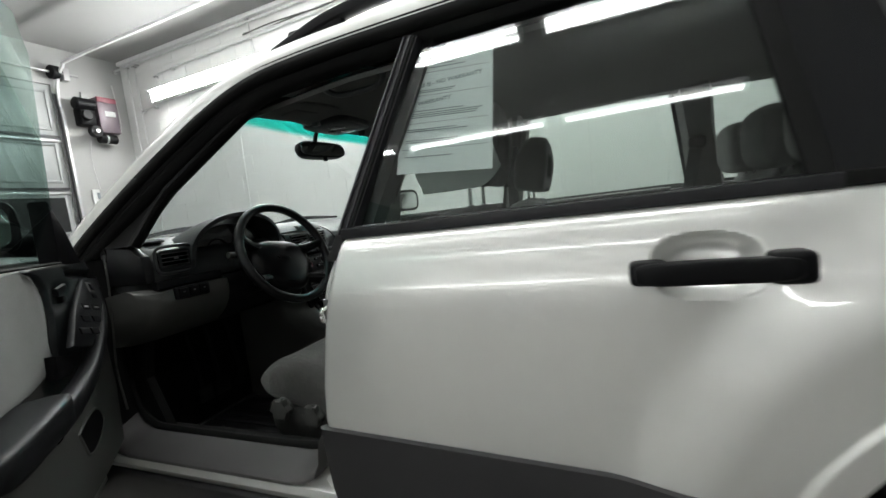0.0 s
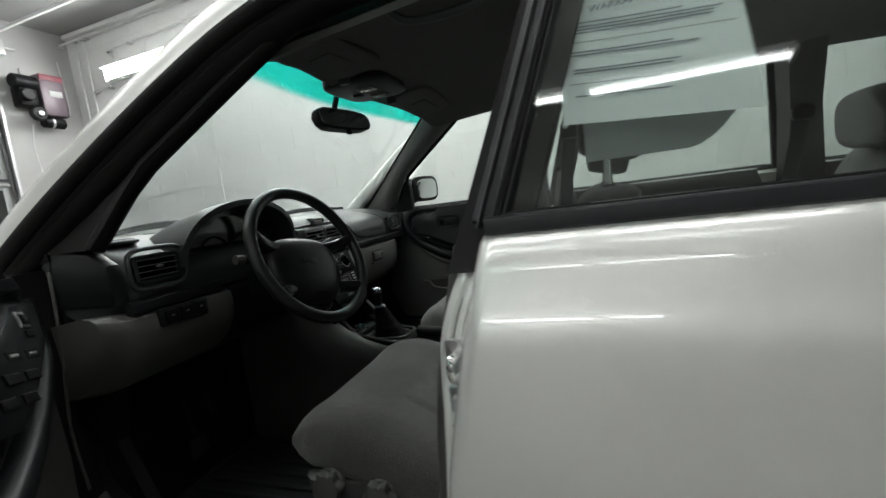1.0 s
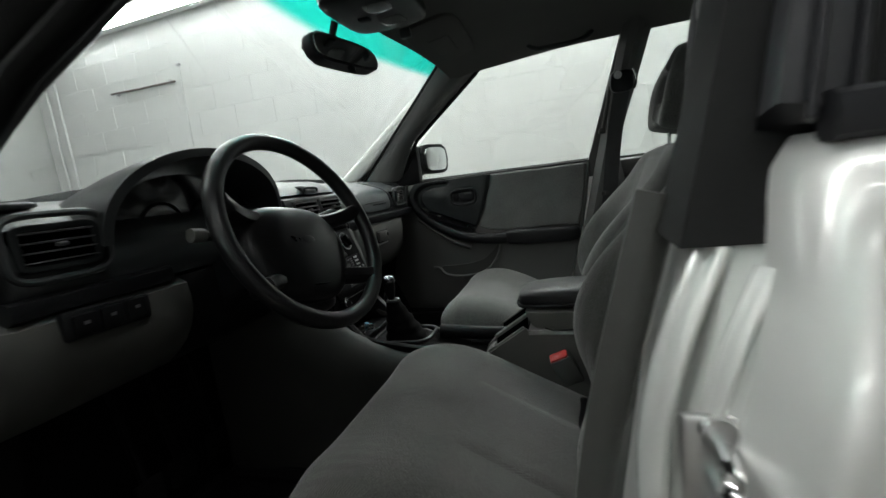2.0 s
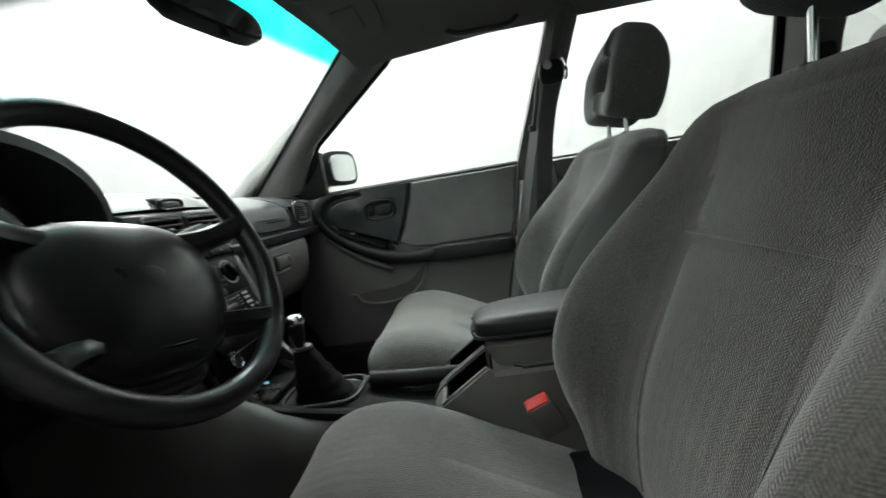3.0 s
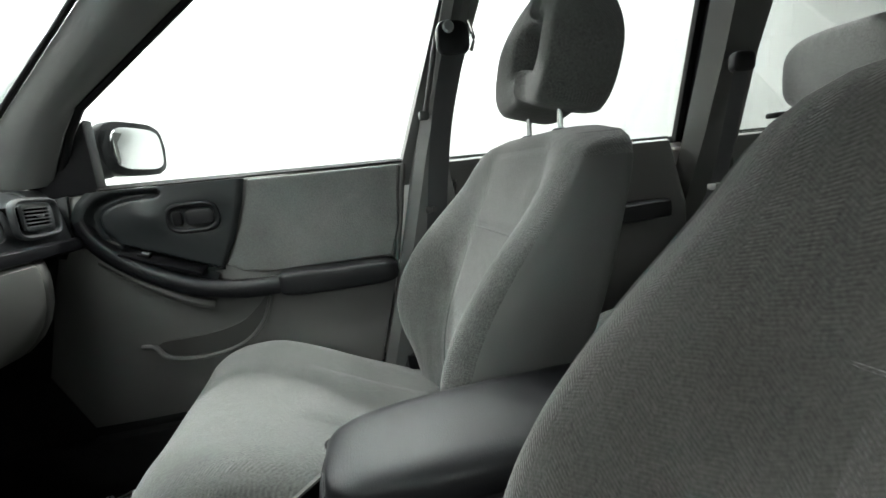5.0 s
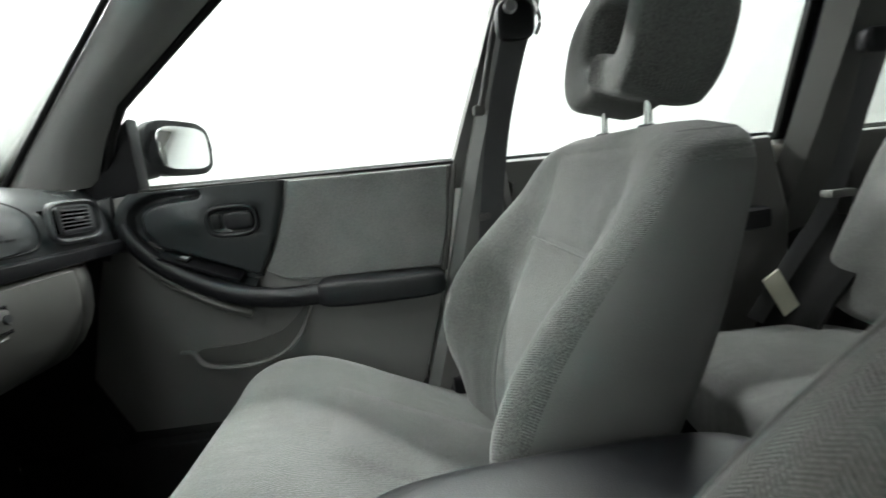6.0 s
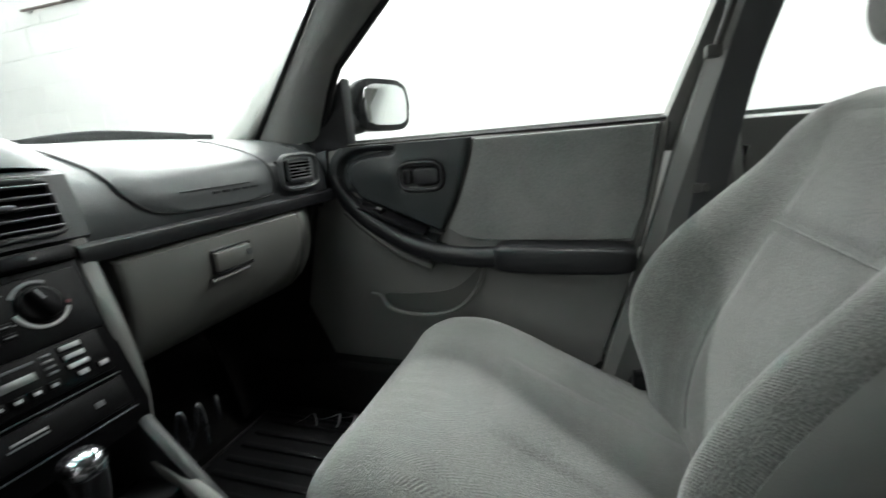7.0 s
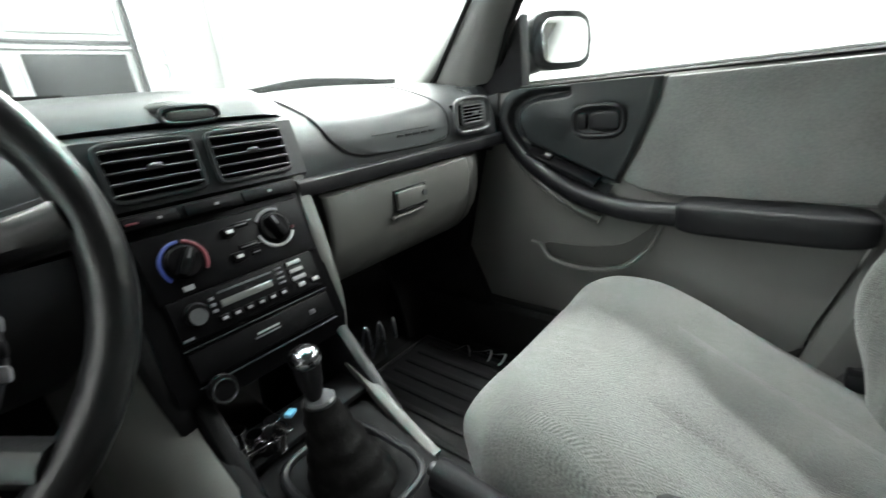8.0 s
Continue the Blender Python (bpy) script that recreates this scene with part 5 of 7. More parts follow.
def vent(x0, x1, z0, z1, y, slats, parent, tilt=0.0, rim=0.010, lean=0.0):
    """An air outlet: rounded rim, black well, level slats, one knob."""
    cx, cz = (x0 + x1) / 2, (z0 + z1) / 2
    hw, hh = (x1 - x0) / 2, (z1 - z0) / 2
    m = Matrix.Translation((cx, y, cz)) @ Matrix.Rotation(radians(tilt), 4, "Z") @ Matrix.Rotation(radians(lean), 4, "X")
    loop = [(hw * math.copysign(abs(math.cos(a)) ** 0.22, math.cos(a)), 0, hh * math.copysign(abs(math.sin(a)) ** 0.22, math.sin(a))) for a in [2 * math.pi * (k + 0.5) / 48 for k in range(48)]]
    v = part("air_vent", turned(sweep(loop, rim, rim * 0.8, 8, up=(0, 1, 0), closed=True), m), DASHMID, parent, "black slatted air vent")
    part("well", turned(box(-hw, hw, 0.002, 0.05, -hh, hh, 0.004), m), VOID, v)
    for k in range(slats):
        z = -hh + 2 * hh * (k + 0.6) / (slats + 0.2)
        part("slat", turned(turned(box(-hw + 0.003, hw - 0.003, -0.010, 0.002, -0.0009, 0.0009, 0.0006, 1), Matrix.Rotation(radians(-4), 4, "X")), m @ Matrix.Translation((0, 0.004, z))), KEYGREY, v)
    part("knob", turned(blob(0, -0.008, 0.002, 0.007, 0.005, 0.0030, 3, 8), m), KEYGREY, v)
    return v


vent(0.520, 0.604, 0.938, 0.980, 0.762, 6, car, 6, 0.004)
part("vent_bezel", sweep([(0.562 + 0.060 * math.copysign(abs(math.cos(a)) ** 0.45, math.cos(a)), 0.761, 0.957 + 0.034 * math.copysign(abs(math.sin(a)) ** 0.45, math.sin(a))) for a in [2 * math.pi * k / 36 for k in range(36)]], 0.005, 0.006, 8, up=(0, 1, 0), closed=True), DASH, dash)
vent(-0.672, -0.584, 0.940, 0.992, 0.762, 4, car, -6, 0.005)
part("vent_bezel", sweep([(-0.629 + 0.062 * math.copysign(abs(math.cos(a)) ** 0.45, math.cos(a)), 0.760, 0.966 + 0.042 * math.copysign(abs(math.sin(a)) ** 0.45, math.sin(a))) for a in [2 * math.pi * k / 36 for k in range(36)]], 0.005, 0.006, 8, up=(0, 1, 0), closed=True), DASH, dash)
# centre outlets in their own raised surround
part("centre_surround", loft([[(x, y, z) for y, z in ((0.86, 0.990), (0.800, 0.996), (0.782, 0.990), (0.772, 0.955), (0.764, 0.916), (0.772, 0.909), (0.86, 0.90))] for x in (-0.128, -0.122, -0.05, 0.05, 0.130, 0.138)]), DASHMID, dash, "dark charcoal centre vent surround")
vent(-0.100, -0.003, 0.925, 0.986, 0.7685, 5, car, 0, 0.0035, -13)
vent(0.014, 0.114, 0.925, 0.986, 0.7685, 5, car, 0, 0.0035, -13)
# raised top pad with the clock hood
padm = loft([[(x, y, z + h) for y, z in ((0.97, 1.038), (0.90, 1.040), (0.856, 1.037), (0.828, 1.028), (0.808, 1.014), (0.797, 0.999), (0.806, 0.994), (0.90, 0.99))] for x, h in ((-0.20, -0.012), (-0.16, -0.001), (-0.1, 0.002), (0.0, 0.004), (0.1, 0.002), (0.130, -0.001), (0.152, -0.014))])
pad_top = part("top_pad", padm, DASHMID, car, "dark charcoal top pad")
part("clock_hood", blob(0.014, 0.830, 1.0165, 0.046, 0.034, 0.0105, 3, 14), DASHMID, pad_top)
part("clock_face", blob(0.014, 0.799, 1.0085, 0.028, 0.006, 0.0070, 4, 12), LCD, pad_top, "grey clock window")
part("clock_rim", sweep([(0.014 + 0.034 * math.copysign(abs(math.cos(a)) ** 0.6, math.cos(a)), 0.797, 1.0095 + 0.0095 * math.copysign(abs(math.sin(a)) ** 0.6, math.sin(a))) for a in [2 * math.pi * k / 36 for k in range(36)]], 0.0030, 0.0040, 8, up=(0, 1, 0), closed=True), DASHMID, pad_top)
part("dash_end_cap", prism([(0.800, 0.900), (0.800, 0.985), (0.825, 1.012), (0.95, 1.030), (0.96, 0.90)], lambda y, z, x: (x, y, z), 0.640, 0.712, 0.012), DASHMID, dash, "charcoal dash corner")
part("dash_end_cap", prism([(0.772, 0.905), (0.768, 0.95), (0.778, 0.985), (0.82, 1.012), (0.93, 1.026), (0.96, 0.90)], lambda y, z, x: (x, y, z), -0.722, -0.690, 0.010), DASHDARK, dash, "black dash end cap")
# instrument hood
def hood(u, v):
    a = math.pi * u
    r = 1 - 0.10 * v
    return (-0.385 - 0.185 * math.cos(a) * r, 0.745 + 0.17 * v - 0.03 * math.sin(a), 0.955 + (0.126 * math.sin(a) ** 0.82 if math.sin(a) > 0 else 0) * (1 - 0.25 * v * v))


hd = part("instrument_hood", sheet(hood, 26, 8, 0.014), DASH, car, "arched charcoal instrument hood")
part("instrument_face", prism([(-0.385 + 0.165 * math.cos(a), 0.955 + 0.105 * max(0, math.sin(a)) - (0.06 if math.sin(a) < -0.01 else 0)) for a in [math.pi * k / 14 for k in range(15)]] + [(-0.55, 0.89), (-0.22, 0.89)], lambda x, z, y: (x, y, z), 0.80, 0.83), GLOSSBLACK, hd, "black unlit gauges")
for x, r in ((-0.44, 0.045), (-0.34, 0.045), (-0.50, 0.024), (-0.275, 0.024)):
    part("gauge_ring", sweep([(x + r * math.cos(a), 0.797, 0.965 + r * math.sin(a)) for a in [2 * math.pi * k / 24 for k in range(24)]], 0.002, n=6, up=(0, 1, 0), closed=True), DASHDARK, hd)
part("defrost_vent", blob(-0.62, 0.875, 1.026, 0.042, 0.022, 0.006, 3, 12), DASH, dash)
part("defrost_slot", blob(-0.615, 0.873, 1.030, 0.030, 0.012, 0.004, 3, 12), BLACK, dash)
part("defrost_grille", box(-0.42, 0.42, 1.05, 1.07, 1.030, 1.0405, 0.002), BLACK, dash)
# lower panels
def lower(x0, x1, bulge, ends=0.006, left=0.0, deep=0.0, away=0.0):
    """A padded lower panel, rounded under and at its ends; left: metres by which its outer end turns away; away: the same along its whole run to x1."""
    prof = [(0.80, 0.886), (0.774, 0.883), (0.766 - bulge, 0.872), (0.762 - bulge, 0.850), (0.764 - bulge, 0.825), (0.772 - bulge * 0.8, 0.798), (0.786 - bulge * 0.5, 0.772), (0.806, 0.748), (0.834, 0.728), (0.87, 0.716), (0.94, 0.712), (1.05, 0.72), (1.05, 0.86)]
    prof = [(y - deep * 1.1 * max(0, min(1, (0.83 - z) / 0.10)) * (1 if y < 1 else 0), z - deep * max(0, min(1, (0.84 - z) / 0.10))) for y, z in prof]
    steps = [(x0, ends + left), (x0 + 0.003 + left * 0.25, ends * 0.4 + left * 0.42), (x0 + 0.008 + left * 0.6, left * 0.08), (x0 + 0.02 + left, 0)]
    steps += [(x0 + 0.02 + left + (x1 - x0 - 0.04 - left) * k / 6, 0) for k in range(1, 7)]
    steps += [(x1 - 0.008, 0), (x1 - 0.003, ends * 0.4), (x1, ends)]
    return loft([[(x, min(y + d + away * ((x - x0) / (x1 - x0)) ** 1.5, 1.05), z) for y, z in prof] for x, d in steps])


glove = part("glove_box", lower(0.152, 0.526, 0.010, deep=0.018), GREY, car, "grey glove box lid")
part("dash_end", lower(0.530, 0.690, 0.006, deep=0.018, away=0.10), GREY, dash, "grey dash end panel")
part("latch", box(0.293, 0.371, 0.742, 0.757, 0.817, 0.850, 0.006), GREY, glove)
part("latch_gap", sweep([(0.291, 0.7505, 0.815), (0.291, 0.7505, 0.852), (0.373, 0.7505, 0.852), (0.373, 0.7505, 0.815)], 0.0022, n=6), BLACK, glove)
part("latch_gap", box(0.292, 0.371, 0.744, 0.7505, 0.813, 0.817, 0.001, 1), BLACK, glove)
part("latch_lip", sweep([(0.282, 0.750, 0.806), (0.362, 0.750, 0.807)], 0.0045, 0.004, 8), GREY, glove)
part("lock", disc((0.361, 0.743, 0.836), (0, -1, 0), 0.006, 0.004, 14), DASH, glove)
knee = part("knee_panel", lower(-0.735, -0.455, 0.012, 0.006, 0.05), GREY, car, "grey knee panel")
part("column_panel", lower(-0.462, -0.140, -0.004), DASHDARK, dash)
sp = part("switch_bank", turned(box(-0.060, 0.060, -0.006, 0.010, -0.020, 0.020, 0.006), Matrix.Translation((-0.598, 0.750, 0.859)) @ Matrix.Rotation(radians(2), 4, "Y")), DASHDARK, knee, "black switch bank")
for k in range(3):
    part("switch", box(-0.648 + 0.035 * k, -0.618 + 0.035 * k, 0.738, 0.75, 0.844, 0.874, 0.004), BLACK, sp)
    part("switch_mark", box(-0.637 + 0.035 * k, -0.630 + 0.035 * k, 0.7372, 0.739, 0.860, 0.864), KEYGREY, sp)


# ---- centre stack and console ----
def stack_m(x, a, z):
    """A place on the leaning face of the centre stack; a: metres out of the face."""
    k = (0.890 - z) / 0.17
    return Vector((x, 0.757 - 0.062 * k - a, z))


stk = part("control_panel", loft([[(x, y, z) for y, z in ((0.80, 0.915), (0.768, 0.908), (0.757, 0.890), (0.695, 0.720), (0.70, 0.690), (0.85, 0.66), (0.95, 0.9))] for x in (-0.122, -0.116, 0.103, 0.108)]), STACK, car, "black centre stack")
LEAN_S = Matrix.Rotation(-math.atan2(0.062, 0.17), 4, "X")


def on_stack(x0, x1, z0, z1, out, mat, name, parent, r=0.003, label=""):
    c = stack_m((x0 + x1) / 2, out / 2, (z0 + z1) / 2)
    bm = turned(box(-(x1 - x0) / 2, (x1 - x0) / 2, -out / 2 - 0.002, out / 2, -(z1 - z0) / 2, (z1 - z0) / 2, r), Matrix.Translation(c) @ LEAN_S)
    return part(name, bm, mat, parent, label)


ax_out = (LEAN_S @ Vector((0, -1, 0)))
# switch strip between vents and heater
on_stack(-0.110, 0.110, 0.893, 0.912, 0.006, STACK, "switch_strip", stk)
for x in (-0.075, -0.012, 0.058):
    on_stack(x - 0.028, x + 0.028, 0.895, 0.910, 0.010, STACK, "switch", stk)
    on_stack(x + 0.006, x + 0.011, 0.901, 0.904, 0.0112, PALEKEY, "mark", stk, 0.0005)
on_stack(-0.100, -0.088, 0.901, 0.9035, 0.0112, DULLRED, "hazard_mark", stk, 0.0005)
heater = on_stack(-0.103, 0.103, 0.812, 0.888, 0.004, STACK, "heater_panel", car, 0.004, "black heater control panel")
for x, zc in ((-0.062, 0.850), (0.055, 0.857)):
    c = stack_m(x, 0.003, zc)
    dial = part("dial", disc(c, ax_out, 0.020, 0.010, 28, bevel=0.003), STACK, heater)
    part("dial_grip", turned(box(-0.006, 0.006, -0.019, 0.0, -0.017, 0.017, 0.003), Matrix.Translation(c) @ LEAN_S @ Matrix.Rotation(radians(35 if x < 0 else -20), 4, "Y")), STACK, dial)
    part("dial_mark", turned(box(-0.0012, 0.0012, -0.0196, -0.018, 0.003, 0.015), Matrix.Translation(c) @ LEAN_S @ Matrix.Rotation(radians(35 if x < 0 else -20), 4, "Y")), KEYGREY, dial)
    for lo, hi, mat in ((85, 225, NAVY), (-35, 78, DULLRED)) if x < 0 else ((190, 335, PALEKEY), (-18, -2, DULLRED), (60, 150, KEYGREY)):
        arc = [c + LEAN_S @ Vector((0.0245 * math.cos(radians(a)), -0.005, 0.0245 * math.sin(radians(a)))) for a in range(lo, hi, 8)]
        part("scale_arc", sweep(arc, 0.0022, 0.0010, 6, up=tuple(ax_out)), mat, heater)
for z in (0.868, 0.838):
    on_stack(-0.018, 0.034, z - 0.004, z + 0.004, 0.002, STACK, "slider_slot", heater, 0.001)
    sl = on_stack(-0.012, 0.004, z - 0.006, z + 0.006, 0.012, STACK, "slider", heater)
    on_stack(-0.008, 0.000, z - 0.0020, z + 0.0020, 0.0135, PALE, "slider_mark", sl, 0.0005)
    on_stack(0.008, 0.030, z + 0.006, z + 0.0075, 0.0045, KEYGREY, "slider_scale", heater, 0.0003)
for x, z, w in ((0.014, 0.872, 0.010), (0.014, 0.846, 0.012), (0.020, 0.836, 0.006)):
    on_stack(x - w, x + w, z - 0.0035, z + 0.0035, 0.006, STACK, "key", heater, 0.001)
    on_stack(x - w * 0.8, x + w * 0.8, z - 0.0007, z + 0.0007, 0.0066, KEYGREY, "key_print", heater, 0.0003)
part("dial_tag", turned(box(-0.006, 0.006, -0.0012, 0.0, -0.003, 0.003, 0.0005, 1), Matrix.Translation(stack_m(-0.068, 0.006, 0.824)) @ LEAN_S), PALEKEY, heater)
radio = on_stack(-0.098, 0.090, 0.766, 0.817, 0.006, STACK, "radio", car, 0.003, "black car radio with grey keys")
part("volume_knob", disc(stack_m(-0.074, 0.006, 0.796), ax_out, 0.013, 0.012, 20, bevel=0.003), STACK, radio)
part("knob_line", disc(stack_m(-0.074, 0.0175, 0.796), ax_out, 0.0095, 0.0015, 18), DASH, radio)
on_stack(-0.044, 0.022, 0.790, 0.799, 0.0068, LCD, "display", radio, 0.001)
on_stack(-0.044, 0.026, 0.806, 0.8085, 0.0068, DASH, "tape_slot", radio, 0.0005)
for k in range(6):
    on_stack(-0.052 + 0.0155 * k, -0.041 + 0.0155 * k, 0.7755, 0.7835, 0.009, STACK, "key", radio, 0.001)
    on_stack(-0.050 + 0.0155 * k, -0.044 + 0.0155 * k, 0.7775, 0.7808, 0.0094, PALEKEY, "key_print", radio, 0.0003)
for k in range(4):
    wide = 0.010 if k else 0.005
    for x in ((0.058, 0.079) if k == 0 else (0.058,)):
        on_stack(x - wide - 0.001, x + wide + 0.001, 0.7755 + 0.0098 * k, 0.7830 + 0.0098 * k, 0.008, STACK, "key", radio, 0.001)
        on_stack(x - wide, x + wide, 0.7765 + 0.0098 * k, 0.7818 + 0.0098 * k, 0.0094, PALEKEY, "key_print", radio, 0.0008)
for k in range(3):
    on_stack(-0.056, -0.050, 0.788 + 0.007 * k, 0.7915 + 0.007 * k, 0.008, KEYGREY, "key", radio, 0.0006)
for k in range(4):
    on_stack(0.030, 0.040, 0.789 + 0.006 * k, 0.7915 + 0.006 * k, 0.0075, KEYGREY, "key", radio, 0.0006)
on_stack(-0.096, -0.084, 0.771, 0.774, 0.0075, KEYGREY, "key", radio, 0.0006)
on_stack(-0.098, 0.090, 0.7612, 0.7625, 0.007, DASHMID, "unit_edge", stk, 0.0004)
ash = on_stack(-0.098, 0.090, 0.724, 0.760, 0.005, STACK, "pocket_lid", car, 0.003, "black lidded stack pocket")
on_stack(-0.020, 0.010, 0.7450, 0.7475, 0.0056, PALEKEY, "print", ash, 0.0004)
on_stack(-0.024, 0.010, 0.7410, 0.7430, 0.0056, KEYGREY, "print", ash, 0.0004)
on_stack(0.053, 0.062, 0.738, 0.744, 0.0056, KEYGREY, "print", ash, 0.0004)
on_stack(-0.098, 0.090, 0.7195, 0.7207, 0.006, DASHMID, "unit_edge", stk, 0.0004)
lt = part("lighter_socket", disc(stack_m(-0.080, 0.004, 0.712), ax_out, 0.016, 0.010, 22, bevel=0.002), STACK, stk)
part("socket_ring", sweep([stack_m(-0.080, 0.015, 0.712) + LEAN_S @ Vector((0.013 * math.cos(a), 0, 0.013 * math.sin(a))) for a in [2 * math.pi * k / 20 for k in range(20)]], 0.0013, n=6, up=tuple(ax_out), closed=True), WORNCHROME, lt)
for s in (-1, 1):
    edge = spline([(-0.128, 0.772, 0.905), (-0.132, 0.745, 0.84), (-0.130, 0.715, 0.75), (-0.118, 0.700, 0.675), (-0.112, 0.700, 0.64)] if s < 0 else [(0.124, 0.775, 0.910), (0.119, 0.752, 0.86), (0.1145, 0.727, 0.79), (0.1135, 0.718, 0.72), (0.1125, 0.728, 0.655)], 6)
    part("side_trim", sweep(edge, 0.007 if s < 0 else (lambda f: 0.0095 - 0.0055 * f), 0.012, 10, up=(1, 0, 0), power=3), MIDCOVER if s > 0 else CONSOLE, dash, "slim stack side trim")
    part("console_side", prism([(0.70, 0.70), (0.98, 0.74), (1.05, 0.30), (0.62, 0.30), (0.60, 0.59)], lambda y, z, x: (s * x, y, z), 0.088, 0.110, 0.008), CONSOLE if s < 0 else DASHDARK, dash)

con = part("centre_console", loft([[(-w, y, 0.30), (-w, y, h - 0.015), (-w + 0.012, y, h), (e - 0.012, y, h), (e, y, h - 0.015), (e, y, 0.30)] for y, w, e, h in ((0.72, 0.112, 0.098, 0.615), (0.60, 0.112, 0.084, 0.600), (0.50, 0.108, 0.078, 0.580), (0.45, 0.108, 0.084, 0.568), (0.38, 0.105, 0.100, 0.556), (0.33, 0.104, 0.104, 0.552), (0.22, 0.104, 0.104, 0.56), (0.18, 0.104, 0.104, 0.62), (-0.10, 0.104, 0.104, 0.62), (-0.16, 0.10, 0.10, 0.60))]), CONSOLE, car, "black centre console")
# armrest box over the grey rear body; an open sloping tray with a pale rim ahead of it
rear_bin = part("storage_bin", loft([[(-0.1065, y, 0.40), (-0.1065, y, z1 - 0.008), (-0.100, y, z1), (0.100, y, z1), (0.1065, y, z1 - 0.008), (0.1065, y, 0.40)] for y, z1 in ((0.232, 0.640), (-0.12, 0.640), (-0.16, 0.62))]), GREY, con, "grey console body")
part("armrest_box", loft([[(-w, y, z0), (-w - 0.004, y, 0.676), (w + 0.004, y, 0.676), (w, y, z0)] for y, w, z0 in ((0.238, 0.070, 0.668), (0.226, 0.078, 0.646), (0.205, 0.084, 0.632), (-0.12, 0.084, 0.630), (-0.14, 0.080, 0.64))]), GREY, con, "grey box under the armrest lid")
part("box_joint", sweep([(-0.089, 0.196, 0.6405), (-0.1005, 0.18, 0.6400), (-0.1005, -0.10, 0.6400)], 0.0022, n=6), BLACK, rear_bin)
def tray_z(y):
    return 0.590 + (0.325 - y) * 0.66
wall_yz = [(0.352, 0.40), (0.352, 0.560), (0.343, 0.574), (0.325, tray_z(0.325)), (0.240, tray_z(0.240)), (0.232, 0.640), (0.232, 0.40)]
for x0, x1 in ((-0.1065, -0.095), (-0.010, 0.004), (0.098, 0.1065)):
    part("tray_wall", prism(wall_yz, lambda y, z, x: (x, y, z), x0, x1), GREY, rear_bin)
part("tray_front", prism([(0.351, 0.40), (0.351, 0.556), (0.342, 0.571), (0.330, 0.582), (0.324, 0.582), (0.324, 0.40)], lambda y, z, x: (x, y, z), -0.0955, 0.0985, 0.003), GREY, rear_bin)
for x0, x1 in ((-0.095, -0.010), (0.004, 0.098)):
    part("tray_well", box(x0, x1, 0.236, 0.325, 0.42, 0.540, 0.002), VOID, rear_bin, "open tray, blackened as deep shade")
    # thin black linings give the grey tray walls their deep shade
    part("tray_shade", prism([(0.322, 0.45), (0.322, tray_z(0.322) - 0.003), (0.242, tray_z(0.242) - 0.003), (0.242, 0.45)], lambda y, z, x: (x, y, z), x1 - 0.0015, x1 + 0.0005), VOID, rear_bin)
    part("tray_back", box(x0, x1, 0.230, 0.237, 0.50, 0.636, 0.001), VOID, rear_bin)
for x in (-0.098, -0.008, 0.003):
    part("tray_rim", sweep([(x, 0.326, tray_z(0.326) + 0.002), (x, 0.242, tray_z(0.242) + 0.002)], 0.0030, 0.0035, 8, power=4), DOORGREY, rear_bin)


def lid_shape(u):
    return (u[0] * (1 - 0.10 * max(0, u[1])), u[1], u[2] * (1 if u[2] > 0 else 0.9) + 0.10 * (1 - u[0] ** 2) * max(0, u[2]) - 0.18 * max(0, u[1]) ** 3)


part("armrest_lid", blob(-0.002, 0.065, 0.698, 0.076, 0.192, 0.024, 4.5, 18, lid_shape), DASHDARK, con, "black vinyl armrest lid")
part("lid_piping", sweep(spline([(-0.077, -0.10, 0.688), (-0.077, 0.10, 0.688), (-0.072, 0.22, 0.686), (-0.046, 0.255, 0.685), (0.042, 0.255, 0.685), (0.068, 0.22, 0.686), (0.073, -0.10, 0.688)], 6), 0.004, n=6), BLACK, con)
part("lid_latch", box(-0.03, 0.03, 0.248, 0.260, 0.672, 0.692, 0.004), BLACK, con)
# hand brake on the passenger's half
hb = part("hand_brake", sweep(spline([(0.052, 0.18, 0.580), (0.050, 0.30, 0.580), (0.048, 0.40, 0.584), (0.046, 0.485, 0.592)], 6), lambda f: 0.011 + 0.007 * min(1, f * 2), None, 12), BLACK, con, "black hand brake lever")
part("button", disc((0.046, 0.485, 0.592), (0, 1, 0.08), 0.008, 0.012, 12, bevel=0.002), DASH, hb)
part("brake_slot", box(0.026, 0.078, 0.20, 0.40, 0.558, 0.570, 0.004), BLACK, con)
# gear lever with boot
part("boot_frame", sweep([(-0.016 + 0.058 * math.copysign(abs(math.cos(a)) ** 0.5, math.cos(a)), 0.560 + 0.075 * math.copysign(abs(math.sin(a)) ** 0.5, math.sin(a)), 0.606) for a in [2 * math.pi * k / 32 for k in range(32)]], 0.005, 0.005, 8, closed=True), DASHDARK, con)
rings = []
for f in [k / 14 for k in range(15)]:
    z = 0.600 + 0.100 * f
    wob = 1 + 0.05 * math.sin(f * 26)
    rings.append([(-0.016 - 0.008 * f + (0.024 * (1 - f) ** 1.1 + 0.018) * wob * math.copysign(abs(math.cos(a)) ** 0.8, math.cos(a)), 0.560 + 0.022 * f + (0.036 * (1 - f) ** 1.1 + 0.018) * wob * math.copysign(abs(math.sin(a)) ** 0.8, math.sin(a)), z) for a in [2 * math.pi * k / 20 for k in range(20)]])
part("gear_boot", loft(rings), shader("boot_leather", (0.003, 0.003, 0.003), 0.6, 0, 0.2, 30, 0.6, 200, spec=0.10), con, "black leather gear boot")
